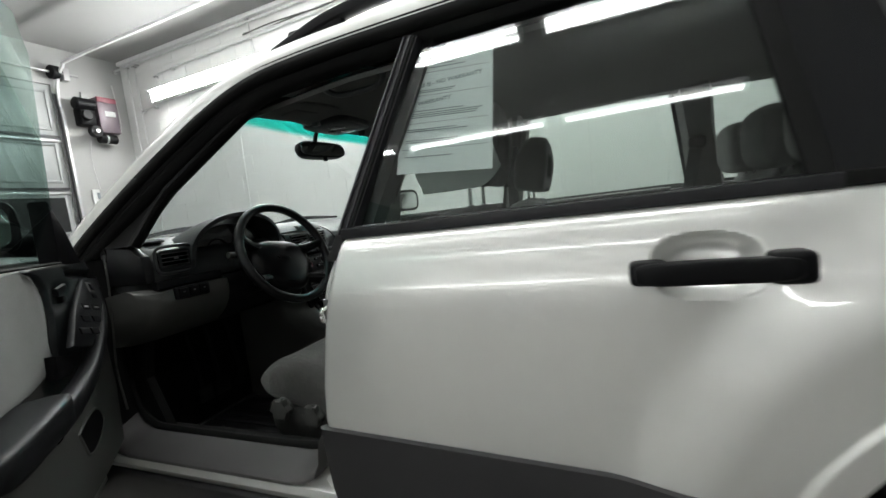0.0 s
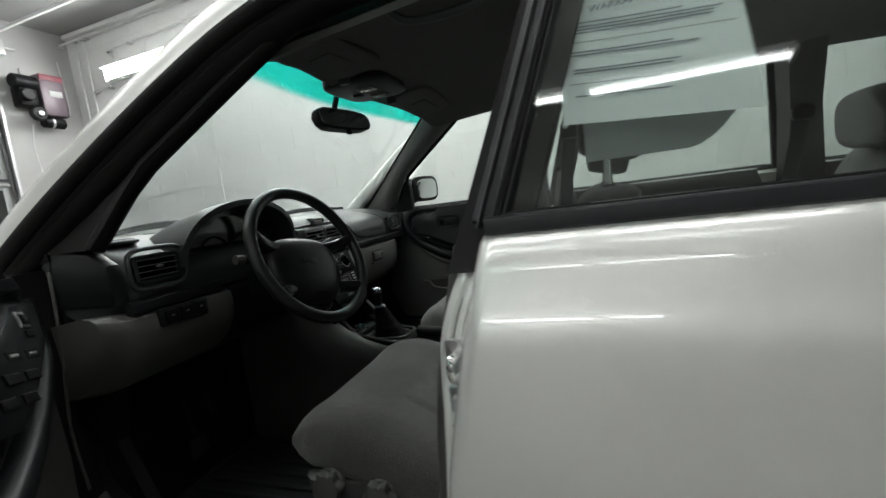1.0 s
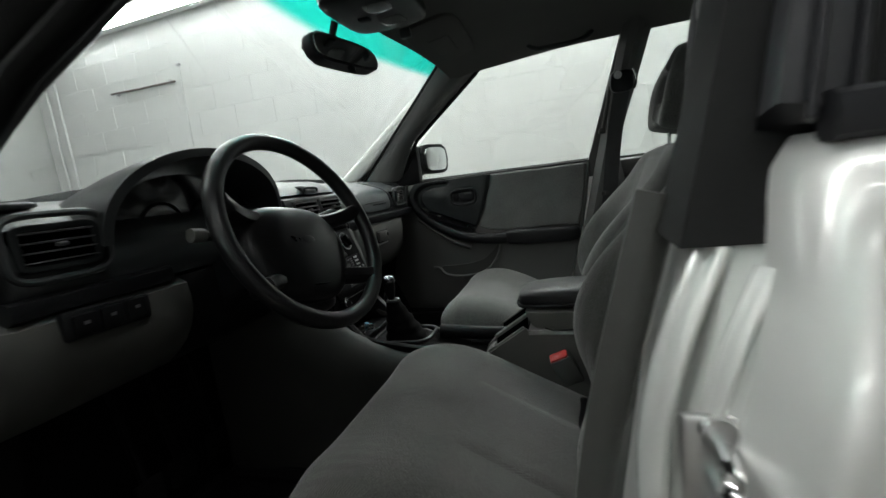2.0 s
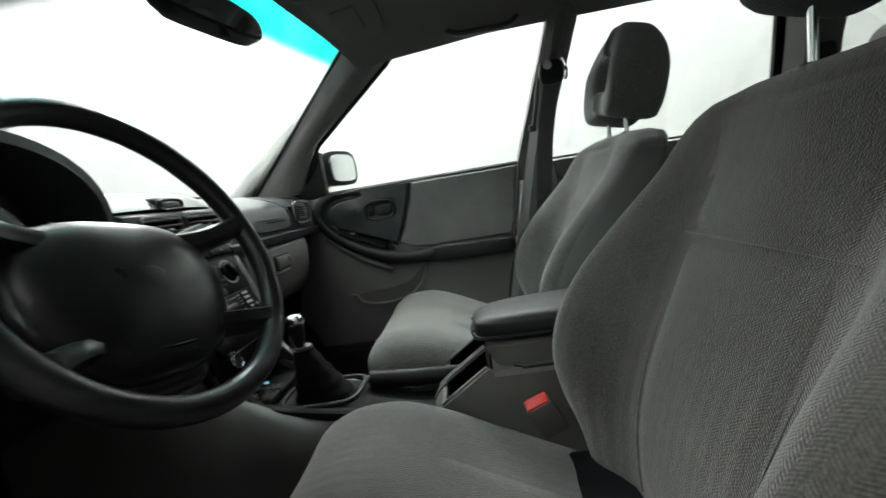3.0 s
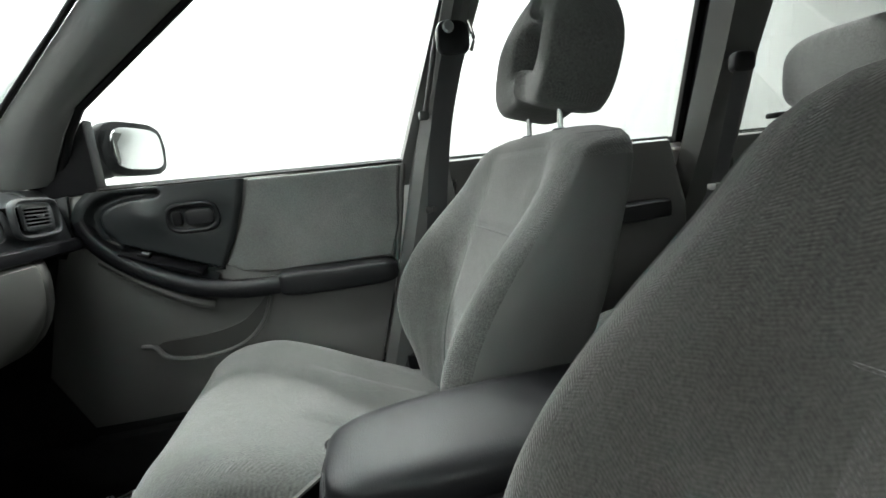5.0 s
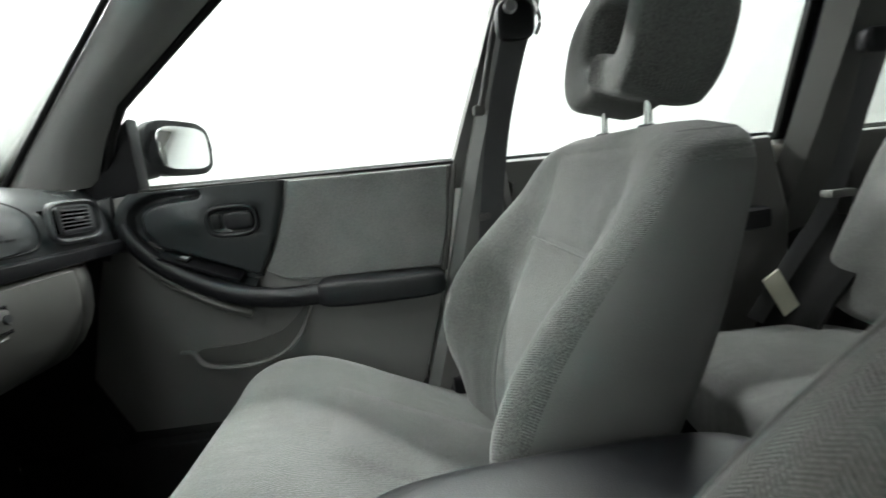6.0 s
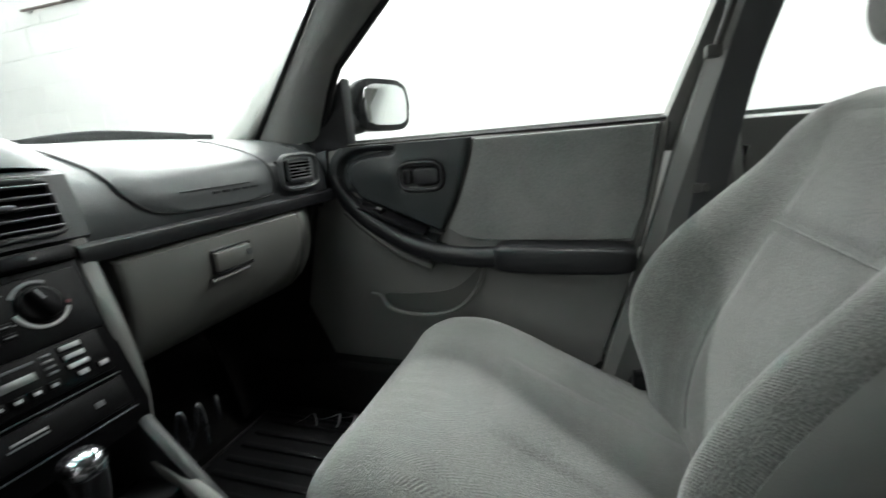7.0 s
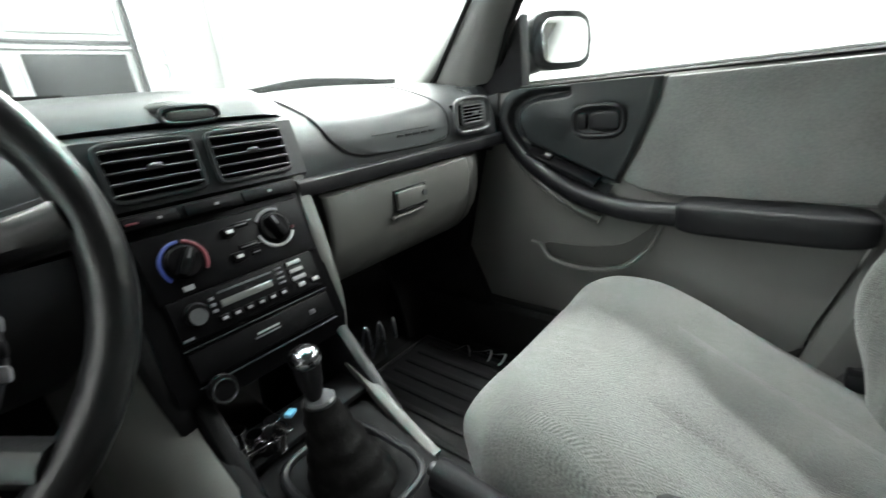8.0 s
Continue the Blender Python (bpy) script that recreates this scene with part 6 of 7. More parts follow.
gk = part("gear_knob", blob(-0.028, 0.584, 0.735, 0.0160, 0.0170, 0.034, 2.6, 14, lambda u: (u[0] * (0.80 + 0.2 * u[2]), u[1] * (0.80 + 0.2 * u[2]), u[2])), BLACK, con, "black gear knob")
part("knob_cap", blob(-0.028, 0.584, 0.757, 0.0165, 0.0172, 0.0125, 2.4, 14), WORNCHROME, gk, "worn metal knob cap")
part("knob_collar", disc((-0.024, 0.580, 0.698), (0, 0, 1), 0.017, 0.008, 18, bevel=0.002), DASH, gk)
part("console_rail", sweep(spline([(0.100, 0.735, 0.664), (0.094, 0.665, 0.630), (0.087, 0.600, 0.600), (0.080, 0.520, 0.566)], 6), 0.0085, 0.0095, 10, power=4), GREY, con, "grey console edge rail")
part("console_rail", sweep(spline([(-0.108, 0.705, 0.650), (-0.108, 0.60, 0.618), (-0.106, 0.46, 0.594), (-0.102, 0.36, 0.576)], 6), 0.010, 0.010, 10, power=3), CONSOLE, con)
def knee_side(u, v):
    y = 0.30 + 0.72 * u
    top = lerp_table(y, [(0.30, 0.576), (0.42, 0.586), (0.53, 0.598), (0.60, 0.622), (0.66, 0.652), (0.71, 0.690), (0.75, 0.745), (0.79, 0.815), (0.83, 0.855), (1.02, 0.865)])
    out = lerp_table(y, [(0.30, 0.022), (0.50, 0.030), (0.62, 0.050), (0.70, 0.070), (0.80, 0.080), (1.02, 0.090)])
    a = min(1, v / 0.6) * math.pi / 2
    drop = lerp_table(y, [(0.30, 0.03), (0.60, 0.06), (0.72, 0.16), (1.02, 0.22)])
    z = top - drop * (1 - math.cos(a))
    if v > 0.6:
        z -= (z - 0.31) * (v - 0.6) / 0.4
    return (-0.114 - out * math.sin(a), y, z)
part("side_panel", sheet(knee_side, 36, 20, -0.006), SIDECOVER, con, "grey console side panel")
br = part("side_bracket", sweep(spline([(0.128, 0.722, 0.604), (0.140, 0.716, 0.625), (0.146, 0.706, 0.668), (0.152, 0.704, 0.640), (0.150, 0.704, 0.612)], 6), 0.0032, n=8), WORNCHROME, con, "bright metal hook beside the console")
part("hook_tip", sweep(spline([(0.150, 0.704, 0.612), (0.160, 0.698, 0.640), (0.166, 0.694, 0.672), (0.170, 0.692, 0.640), (0.168, 0.692, 0.608)], 6), 0.0030, n=8), WORNCHROME, br)
part("hook_tip", blob(0.192, 0.690, 0.650, 0.004, 0.004, 0.020, 3, 8), WORNCHROME, br)
part("tray_floor", box(-0.098, 0.094, 0.645, 0.705, 0.612, 0.622, 0.003), CONSOLE, con)


# ---- steering wheel ----
def steering_wheel():
    c = Vector((-0.338, 0.585, 0.934))
    m = Matrix.Translation(c) @ Matrix.Rotation(radians(-5), 4, "Z") @ Matrix.Rotation(radians(-23), 4, "X")
    R = 0.1795
    ring = [(R * math.cos(a), 0, R * math.sin(a)) for a in [2 * math.pi * k / 56 for k in range(56)]]
    leather = shader("wheel_leather", (0.010, 0.010, 0.011), 0.30, 0, 0.2, 25, 0.25, 350, spec=0.42)
    w = part("steering_wheel", turned(sweep(ring, 0.0148, 0.0155, 12, up=(0, 1, 0), closed=True), m), leather, car, "black leather steering wheel")
    # turned a little to the right
    hub = m @ Matrix.Rotation(radians(10), 4, "Y")
    def pad(u):
        k = 1.0 - 0.34 * max(0, -u[2]) ** 1.4 - 0.10 * max(0, u[2]) ** 2
        return (u[0] * k, u[1] - 0.30 * (1 - u[0] ** 2) * (1 - 0.5 * u[2] ** 2), u[2])
    part("airbag_pad", turned(blob(0, 0.050, -0.036, 0.122, 0.034, 0.096, 3.4, 26, pad), hub), leather, w, "black airbag pad")
    part("badge", turned(blob(0, 0.007, -0.020, 0.016, 0.0015, 0.010, 2, 10), hub), leather, w)
    for s in (-1, 1):
        # upper and lower arms round an open hand hole
        sp = spline([(s * 0.070, 0.044, 0.030), (s * 0.112, 0.034, 0.034), (s * 0.148, 0.014, 0.040), (s * 0.168, 0.0, 0.046)], 6)
        part("spoke", turned(sweep(sp, lambda f: 0.015, lambda f: 0.024 - 0.009 * f, 12, up=(0, 1, 0), power=2.6), hub), leather, w)
        sp = spline([(s * 0.060, 0.046, -0.082), (s * 0.100, 0.034, -0.090), (s * 0.130, 0.014, -0.100), (s * 0.143, 0.0, -0.104)], 6)
        part("spoke", turned(sweep(sp, lambda f: 0.014, lambda f: 0.027 - 0.009 * f, 12, up=(0, 1, 0), power=2.6), hub), leather, w)
        part("pad_gap", turned(sweep(spline([(s * 0.096, 0.032, 0.030), (s * 0.108, 0.036, -0.015), (s * 0.098, 0.034, -0.070)], 5), 0.002, n=6), hub), BLACK, w)
    part("lower_cover", turned(blob(0, 0.058, -0.118, 0.062, 0.020, 0.030, 3, 14), hub), leather, w)
    for k, z in enumerate((-0.012, -0.028, -0.044)):
        part("cruise_button", turned(box(0.104, 0.124, 0.030, 0.040, z - 0.006, z + 0.006, 0.003), hub), KEYGREY if k != 1 else BLACK, w)
    part("pad_seam", turned(sweep(spline([(-0.056, 0.022, -0.098), (0, 0.012, -0.106), (0.056, 0.022, -0.098)], 6), 0.0018, n=6), hub), BLACK, w)
    part("column_shroud", turned(sweep([(0, 0.075, 0), (0, 0.22, -0.005)], 0.062, 0.055, 16, up=(0, 0, 1), power=3), m), DASHDARK, w)
    part("stalk", turned(sweep([(-0.05, 0.055, 0.02), (-0.13, 0.055, 0.035), (-0.175, 0.05, 0.040)], lambda f: 0.006 + 0.004 * f, None, 8), m), BLACK, w)
    part("stalk_tip", turned(sweep([(-0.165, 0.05, 0.039), (-0.186, 0.05, 0.042)], 0.011, n=10), m), GREY, w)
    part("stalk", turned(sweep([(0.05, 0.055, 0.02), (0.13, 0.055, 0.035), (0.17, 0.05, 0.040)], lambda f: 0.006 + 0.004 * f, None, 8), m), BLACK, w)
    return w


steering_wheel()
for x in (-0.26, -0.36, -0.44):
    pd = part("pedal", box(x - 0.03, x + 0.03, 0.985, 1.0, 0.40, 0.46, 0.006), RUBBER, car, "black foot pedal")
    part("pedal_arm", sweep([(x, 1.0, 0.45), (x, 1.05, 0.70)], 0.008, n=8), BLACK, pd)


for s in (-1, 1):
    part("kick_panel", prism([(0.76, 0.30), (1.22, 0.30), (1.22, 0.92), (0.80, 0.92), (0.90, 0.60)], lambda y, z, x: (s * x, y, z), 0.672, 0.698, 0.006), CARPET, car, "dark footwell side panel")


# ---- overhead: mirror, visors, map lights ----
mm = Matrix.Translation((0.0, 0.625, 1.326)) @ Matrix.Rotation(radians(-13), 4, "Z") @ Matrix.Rotation(radians(-10), 4, "X")
prof = [(0.122 * math.copysign(abs(math.cos(a)) ** 0.55, math.cos(a)), 0.034 * math.copysign(abs(math.sin(a)) ** 0.55, math.sin(a)) * (1 - 0.12 * math.cos(a))) for a in [2 * math.pi * k / 36 for k in range(36)]]
rv = part("rear_view_mirror", turned(prism(prof, lambda x, z, y: (x, y, z), -0.010, 0.022, 0.008), mm), BLACK, car, "black rear view mirror")
part("mirror_glass", turned(prism([(x * 0.93, z * 0.82) for x, z in prof], lambda x, z, y: (x, y, z), -0.013, -0.006, 0.001), mm), MIRROR, rv)
part("dip_lever", turned(box(-0.010, 0.010, -0.012, -0.002, -0.050, -0.030, 0.003), mm), BLACK, rv)
part("stem", sweep(spline([(0, 0.64, 1.325), (0, 0.655, 1.36), (0, 0.64, 1.405)], 5), 0.009, n=8), BLACK, rv)
oc = part("overhead_console", blob(0.0, 0.53, 1.418, 0.125, 0.105, 0.024, 4.5, 14), DASHDARK, car, "dark overhead lamp console")
for s in (-1, 1):
    part("map_lamp", blob(s * 0.045, 0.505, 1.396, 0.028, 0.032, 0.006, 4, 8), LCD, oc)
part("lamp_switch", box(-0.012, 0.012, 0.545, 0.575, 1.388, 1.40, 0.004), BLACK, oc)
for s in (-1, 1):
    v = part("sun_visor", turned(blob(0, 0, 0, 0.165, 0.078, 0.011, 5, 14), Matrix.Translation((s * 0.32, 0.455, 1.405)) @ Matrix.Rotation(radians(-8), 4, "X") @ Matrix.Rotation(radians(s * 4), 4, "Y")), LINER, car, "grey folded sun visor")
    part("vanity_cover", turned(box(-0.06, 0.06, -0.03, 0.03, -0.0145, -0.008, 0.003), Matrix.Translation((s * 0.32, 0.455, 1.405)) @ Matrix.Rotation(radians(-8), 4, "X") @ Matrix.Rotation(radians(s * 4), 4, "Y")), LINER, v)
    part("visor_clip", box(s * 0.15, s * 0.17, 0.50, 0.53, 1.385, 1.41, 0.004), DASH, v)
    gh = part("grab_handle", sweep(spline([(s * 0.505, 0.22, 1.395), (s * 0.480, 0.18, 1.370), (s * 0.480, 0.06, 1.370), (s * 0.505, 0.02, 1.395)], 6), 0.010, 0.008, 10), DASH, car, "grey roof grab handle")


# ---- seats ----
# height of the cushion's crown, its underside and its half width, from back to front
CUSHION = {
    1: ([(-0.06, 0.451), (0.044, 0.491), (0.138, 0.534), (0.233, 0.580), (0.308, 0.619), (0.374, 0.645), (0.431, 0.649), (0.469, 0.642), (0.492, 0.630), (0.507, 0.615), (0.513, 0.604)],
        [(-0.06, 0.431), (0.422, 0.445), (0.469, 0.455), (0.492, 0.472), (0.507, 0.500), (0.513, 0.535)],
        [(-0.06, 0.234), (0.091, 0.254), (0.280, 0.263), (0.393, 0.265), (0.459, 0.258), (0.513, 0.225)]),
    -1: ([(-0.06, 0.438), (0.046, 0.470), (0.142, 0.516), (0.238, 0.564), (0.315, 0.603), (0.382, 0.627), (0.440, 0.629), (0.479, 0.621), (0.503, 0.610), (0.517, 0.596), (0.524, 0.583)],
         [(-0.06, 0.37), (0.19, 0.43), (0.431, 0.498), (0.479, 0.506), (0.503, 0.516), (0.517, 0.530), (0.524, 0.545)],
         [(-0.06, 0.239), (0.094, 0.259), (0.286, 0.267), (0.402, 0.268), (0.469, 0.262), (0.524, 0.240)]),
}
# backrest: height, bolster front, centre front, rear and half width
LEVELS = [(0.41, 0.075, 0.028, 0.003, 0.212), (0.47, 0.081, 0.032, -0.002, 0.224), (0.501, 0.090, 0.039, -0.019, 0.238), (0.561, 0.105, 0.040, -0.038, 0.252), (0.622, 0.129, 0.033, -0.059, 0.265), (0.682, 0.135, 0.016, -0.084, 0.274), (0.743, 0.116, -0.009, -0.110, 0.275), (0.803, 0.075, -0.036, -0.135, 0.271), (0.864, 0.014, -0.064, -0.160, 0.260), (0.924, -0.050, -0.095, -0.186, 0.245), (0.965, -0.081, -0.111, -0.204, 0.232), (0.990, -0.100, -0.119, -0.214, 0.210), (1.005, -0.118, -0.126, -0.215, 0.179), (1.013, -0.140, -0.140, -0.206, 0.138)]


def car_seat(s):
    cx, dy = s * 0.357, (0.021 if s < 0 else 0.0)
    main, middle = (CLOTH_WORN_SHADED, CLOTH_WORN_SHADED_IN) if s < 0 else (CLOTH, CLOTH_IN)
    ZT, ZB, HW = CUSHION[s]
    ys, ye = ZT[0][0], ZT[-1][0]
    zt_curve = [(q.x, q.y) for q in spline([(a, b, 0) for a, b in ZT], 5)]
    def cush_top(x, y):
        return lerp_table(y, zt_curve) + 0.010 * ease((abs(x) / 0.26 - 0.42) / 0.40) * (0.55 + 0.45 * ease(y / 0.35)) - 0.004
    rings = []
    for k in range(45):
        y = ys + (ye - ys) * (k / 44) ** 0.85
        hw, zb = lerp_table(y, HW), lerp_table(y, ZB)
        ring = []
        for j in range(56):
            a = 2 * math.pi * j / 56
            ca, sa = math.cos(a), math.sin(a)
            x = hw * math.copysign(abs(ca) ** 0.42, ca)
            zt = cush_top(x * 0.26 / hw, y)
            mid = zb + (zt - zb) * 0.45
            z = mid + (zt - mid) * abs(sa) ** 0.55 if sa > 0 else mid - (mid - zb) * abs(sa) ** 0.5
            ring.append((cx + x, y, z))
        rings.append(ring)
    st = part("front_seat", loft(rings), main, car, "worn grey cloth driver's seat, darkened as shade, with open headrest" if s < 0 else "grey cloth passenger seat with open headrest")
    def ins(u, v):
        x, y = (u * 2 - 1) * 0.104, 0.02 + 0.305 * v
        lift = 0.0045 * ease(9 * min(u, 1 - u, v, 1 - v)) - 0.0008
        return (cx + x, y, cush_top(x, y) + lift)
    part("cushion_insert", sheet(ins, 20, 26, -0.008), middle, st, "lighter woven centre panel")
    tabs = [[(q.x, q.y) for q in spline([(l[0], l[k], 0) for l in LEVELS], 5)] for k in (1, 2, 3, 4)]
    def level(z):
        fb, fc, r, hw = [lerp_table(z, t) for t in tabs]
        return fb + dy, fc + dy, r + dy, hw
    def back_front(x, z):
        fb, fc, r, hw = level(z)
        return fc + (fb - fc) * ease((abs(x) / hw - 0.44) / 0.42)
    def around(z, a):
        fb, fc, r, hw = level(z)
        ca, sa = math.cos(a), math.sin(a)
        x = hw * math.copysign(abs(ca) ** 0.40, ca)
        mid = (fc + r) / 2
        return x, mid + (back_front(x, z) - mid) * abs(sa) ** 0.5 if sa > 0 else mid - (mid - r) * abs(sa) ** 0.5
    rings = []
    for k in range(53):
        z = 0.41 + 0.603 * (k / 52)
        rings.append([(cx + x, y, z) for x, y in [around(z, 2 * math.pi * j / 72) for j in range(72)]])
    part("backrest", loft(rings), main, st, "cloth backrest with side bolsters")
    for sx in (-1, 1):
        def flank(u, v):
            z = 0.45 + 0.550 * v
            x, y = around(z, radians(-62 + 92 * u))
            return (cx + sx * (x + 0.0035 * ease((1 - v) * 7) - 0.0005), y, z)
        part("side_panel", sheet(flank, 26, 26, -0.003 * sx), FLANK, st, "plain grey side panel")
    def panel(w0, w1, z0, z1):
        def f(u, v):
            z = z0 + (z1 - z0) * v
            x = (u * 2 - 1) * (w0 + (w1 - w0) * v)
            lift = 0.0045 * ease(9 * min(u, 1 - u, v, 1 - v)) - 0.0008
            return (cx + x, back_front(x, z) + lift, z)
        return sheet(f, 20, 26, 0.007)
    part("back_insert", panel(0.096, 0.120, 0.52, 0.846), middle, st, "lighter woven back panel")
    part("shoulder_panel", panel(0.121, 0.130, 0.853, 0.992), middle, st)
    for sx in (-1, 1):
        part("bolster_seam", sweep([(cx + sx * (0.098 + 0.024 * k / 14), back_front(0.098 + 0.024 * k / 14, 0.52 + 0.33 * k / 14) + 0.001, 0.52 + 0.33 * k / 14) for k in range(15)], 0.0015, n=6), main, st)
    part("cross_seam", sweep([(cx + x, back_front(x, 0.8495) + 0.0015, 0.8495) for x in [-0.120 + 0.24 * k / 10 for k in range(11)]], 0.0013, n=6), main, st)
    # headrest: two limbs joined above and below an open window
    for x in (-0.062, 0.062):
        part("headrest_post", sweep([(cx + x, -0.168 + dy, 0.995), (cx + x, -0.172 + dy, 1.11)], 0.0052, n=10), CHROME, st, "chrome headrest post")
        part("post_collar", disc((cx + x, -0.167 + dy, 1.002), (0, 0, 1), 0.013, 0.016, 14, bevel=0.003), DASH, st)
    rings = []
    n, m = 56, 24
    hz = HEAD_Z[s]
    for k in range(n):
        a = 2 * math.pi * k / n
        ca, sa = math.cos(a), math.sin(a)
        def sup(wd, ht, p):
            return (abs(ca / wd) ** p + abs(sa / ht) ** p) ** (-1 / p)
        ro = sup(0.126 - 0.042 * max(0, sa) ** 1.5, 0.122, 3.0)
        ri = sup(0.054, 0.046, 3.4)
        ring = []
        for j in range(m):
            b = 2 * math.pi * j / m
            cb, sb = math.cos(b), math.sin(b)
            r = (ro + ri) / 2 + (ro - ri) / 2 * math.copysign(abs(cb) ** 0.42, cb)
            d = 0.066 * math.copysign(abs(sb) ** 0.42, sb)
            x, t = r * ca, r * sa
            if sb > 0:
                d -= 0.014 * (1 - abs(x) / 0.126) * (1 if abs(ca) > 0.2 else abs(ca) / 0.2)
            d *= 1 - 0.42 * max(0, t / 0.122) ** 1.6
            if sa < -0.5 and abs(ca) < 0.62:
                t += 0.030 * (1 - abs(ca) / 0.62) ** 0.8 * (r / ro)
            tilt = radians(13)
            ring.append((cx + x, -0.196 + dy + d * math.cos(tilt) - t * math.sin(tilt), hz + t * math.cos(tilt) + d * math.sin(tilt)))
        rings.append(ring)
    bm = bmesh.new()
    rows = [[bm.verts.new(p) for p in r] for r in rings]
    for i in range(n):
        for j in range(m):
            bm.faces.new((rows[i][j], rows[i][(j + 1) % m], rows[(i + 1) % n][(j + 1) % m], rows[(i + 1) % n][j]))
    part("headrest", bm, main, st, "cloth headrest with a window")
    # plastic base, rails and levers
    up = 0.055 if s < 0 else 0.0
    part("base", box(cx - 0.225, cx + 0.225, -0.02, 0.45, 0.385, 0.455 + up, 0.02), DASHDARK, st)
    part("side_cover", prism([(-0.10, 0.47), (-0.08, 0.38), (0.30, 0.375), (0.44, 0.395), (0.478, 0.44), (0.485, 0.455 + up), (0.30, 0.465 + up * 0.7), (0.05, 0.480)], lambda y, z, x: (cx + s * x, y, z), 0.232, 0.262, 0.010), MIDCOVER if s < 0 else DASH, st, "grey plastic side cover" if s < 0 else "dark plastic side cover")
    for y, z in ((0.420, 0.450 + up), (0.310, 0.437 + up)):
        kn = part("height_knob", disc((cx + s * 0.260, y, z), (s, 0, 0), 0.030, 0.012, 20, bevel=0.003), MIDCOVER, st)
        star = [(y + (0.028 + 0.006 * math.cos(6 * a)) * math.cos(a), z + (0.028 + 0.006 * math.cos(6 * a)) * math.sin(a)) for a in [2 * math.pi * k / 48 for k in range(48)]]
        part("knob_grip", prism(star, lambda p, q, w: (cx + s * w, p, q), 0.270, 0.290, 0.004), MIDCOVER, kn)
    for x in (-0.18, 0.18):
        part("rail", box(cx + x - 0.02, cx + x + 0.02, -0.10, 0.48, 0.312, 0.385, 0.006), STEEL if s < 0 else BLACK, st)
    part("slide_bar", sweep(spline([(cx - 0.17, 0.42, 0.40), (cx - 0.16, 0.50, 0.405), (cx + 0.16, 0.50, 0.405), (cx + 0.17, 0.42, 0.40)], 6), 0.007, n=8), BLACK, st)
    # belt catch beside the console
    if s < 0:
        m = Matrix.Translation((-0.128, 0.171, 0.592)) @ Matrix.Rotation(radians(-22), 4, "X") @ Matrix.Rotation(radians(-24), 4, "Y")
        part("belt_catch", turned(box(-0.013, 0.013, -0.023, 0.023, -0.085, 0.0, 0.005), m), FLANK, st)
        part("catch_button", turned(box(-0.0105, 0.0105, -0.0195, 0.0195, -0.004, 0.0035, 0.003), m), RED, st, "red release button")
    else:
        part("lap_strap", sweep([(0.625, 0.10, 0.47), (0.60, 0.085, 0.52), (0.592, 0.03, 0.56)], 0.002, 0.022, 8, up=(0, 1, 0), power=6), BELT, st)
        part("strap_anchor", box(0.575, 0.605, 0.065, 0.105, 0.505, 0.535, 0.005), BLACK, st)


HEAD_Z = {1: 1.152, -1: 1.176}
car_seat(-1)
car_seat(1)


def rear_bench():
    def cs(u):
        return (u[0], u[1], u[2] + (0.10 * u[1] if u[2] > 0 else 0) - 0.12 * (1 - abs(u[0]) ** 2) * max(0, u[2]) * 0.5)
    b = part("rear_seat", blob(0, -0.62, 0.475, 0.66, 0.27, 0.090, 5, 24, cs), CLOTH, car, "grey cloth rear bench seat")
    part("base", box(-0.62, 0.62, -0.82, -0.40, 0.312, 0.40, 0.02), CARPET, b)
    L = radians(24)
    for x0, x1 in ((-0.645, 0.10), (0.11, 0.645)):
        cx, w = (x0 + x1) / 2, (x1 - x0) / 2
        def sh(u):
            x, d, t = u
            dd = d + (0.35 * (1 - (x) ** 2) * -0.3 if d > 0 else 0)
            hh = 0.26 + t * 0.26
            return (cx + x * w, -0.83 + dd * 0.07 * math.cos(L) - hh * math.sin(L), 0.555 + hh * math.cos(L) + dd * 0.07 * math.sin(L))
        part("backrest", blob(0, 0, 0, 1, 1, 1, 5, 20, sh), CLOTH, b, "grey cloth rear backrest")
    for x in (-0.38, 0.01, 0.38):
        hr = part("headrest", blob(x, -0.945, 1.108, 0.145, 0.065, 0.090, 3.4, 16), CLOTH, b, "dark grey rear headrest")
        for dx in (-0.05, 0.05):
            part("post", sweep([(x + dx, -0.98, 0.97), (x + dx, -0.96, 1.07)], 0.005, n=8), CHROME, hr)
    part("release_knob", box(0.60, 0.64, -1.03, -1.00, 1.02, 1.035, 0.004), BLACK, b)


rear_bench()


def rear_belt():
    b = part("seat_belt", sweep(spline([(0.56, -0.83, 1.155), (0.565, -0.80, 1.00), (0.585, -0.775, 0.84), (0.600, -0.70, 0.70), (0.605, -0.62, 0.57)], 6), 0.0012, 0.023, 8, up=(0, 1, 0.4), power=6), BELT, car, "dark rear seat belt webbing")
    part("guide_ring", blob(0.565, -0.835, 1.165, 0.016, 0.034, 0.026, 3.5, 12), BLACK, b)
    part("tongue", box(0.562, 0.592, -0.815, -0.755, 0.845, 0.862, 0.004), GREY, b)
    part("tag", turned(box(-0.002, 0.002, -0.022, 0.022, -0.055, 0.055, 0.001, 1), Matrix.Translation((0.588, -0.668, 0.635)) @ Matrix.Rotation(radians(-32), 4, "X")), shader("pale_tag", (0.5, 0.5, 0.4), 0.7), b, "pale paper tag")


rear_belt()


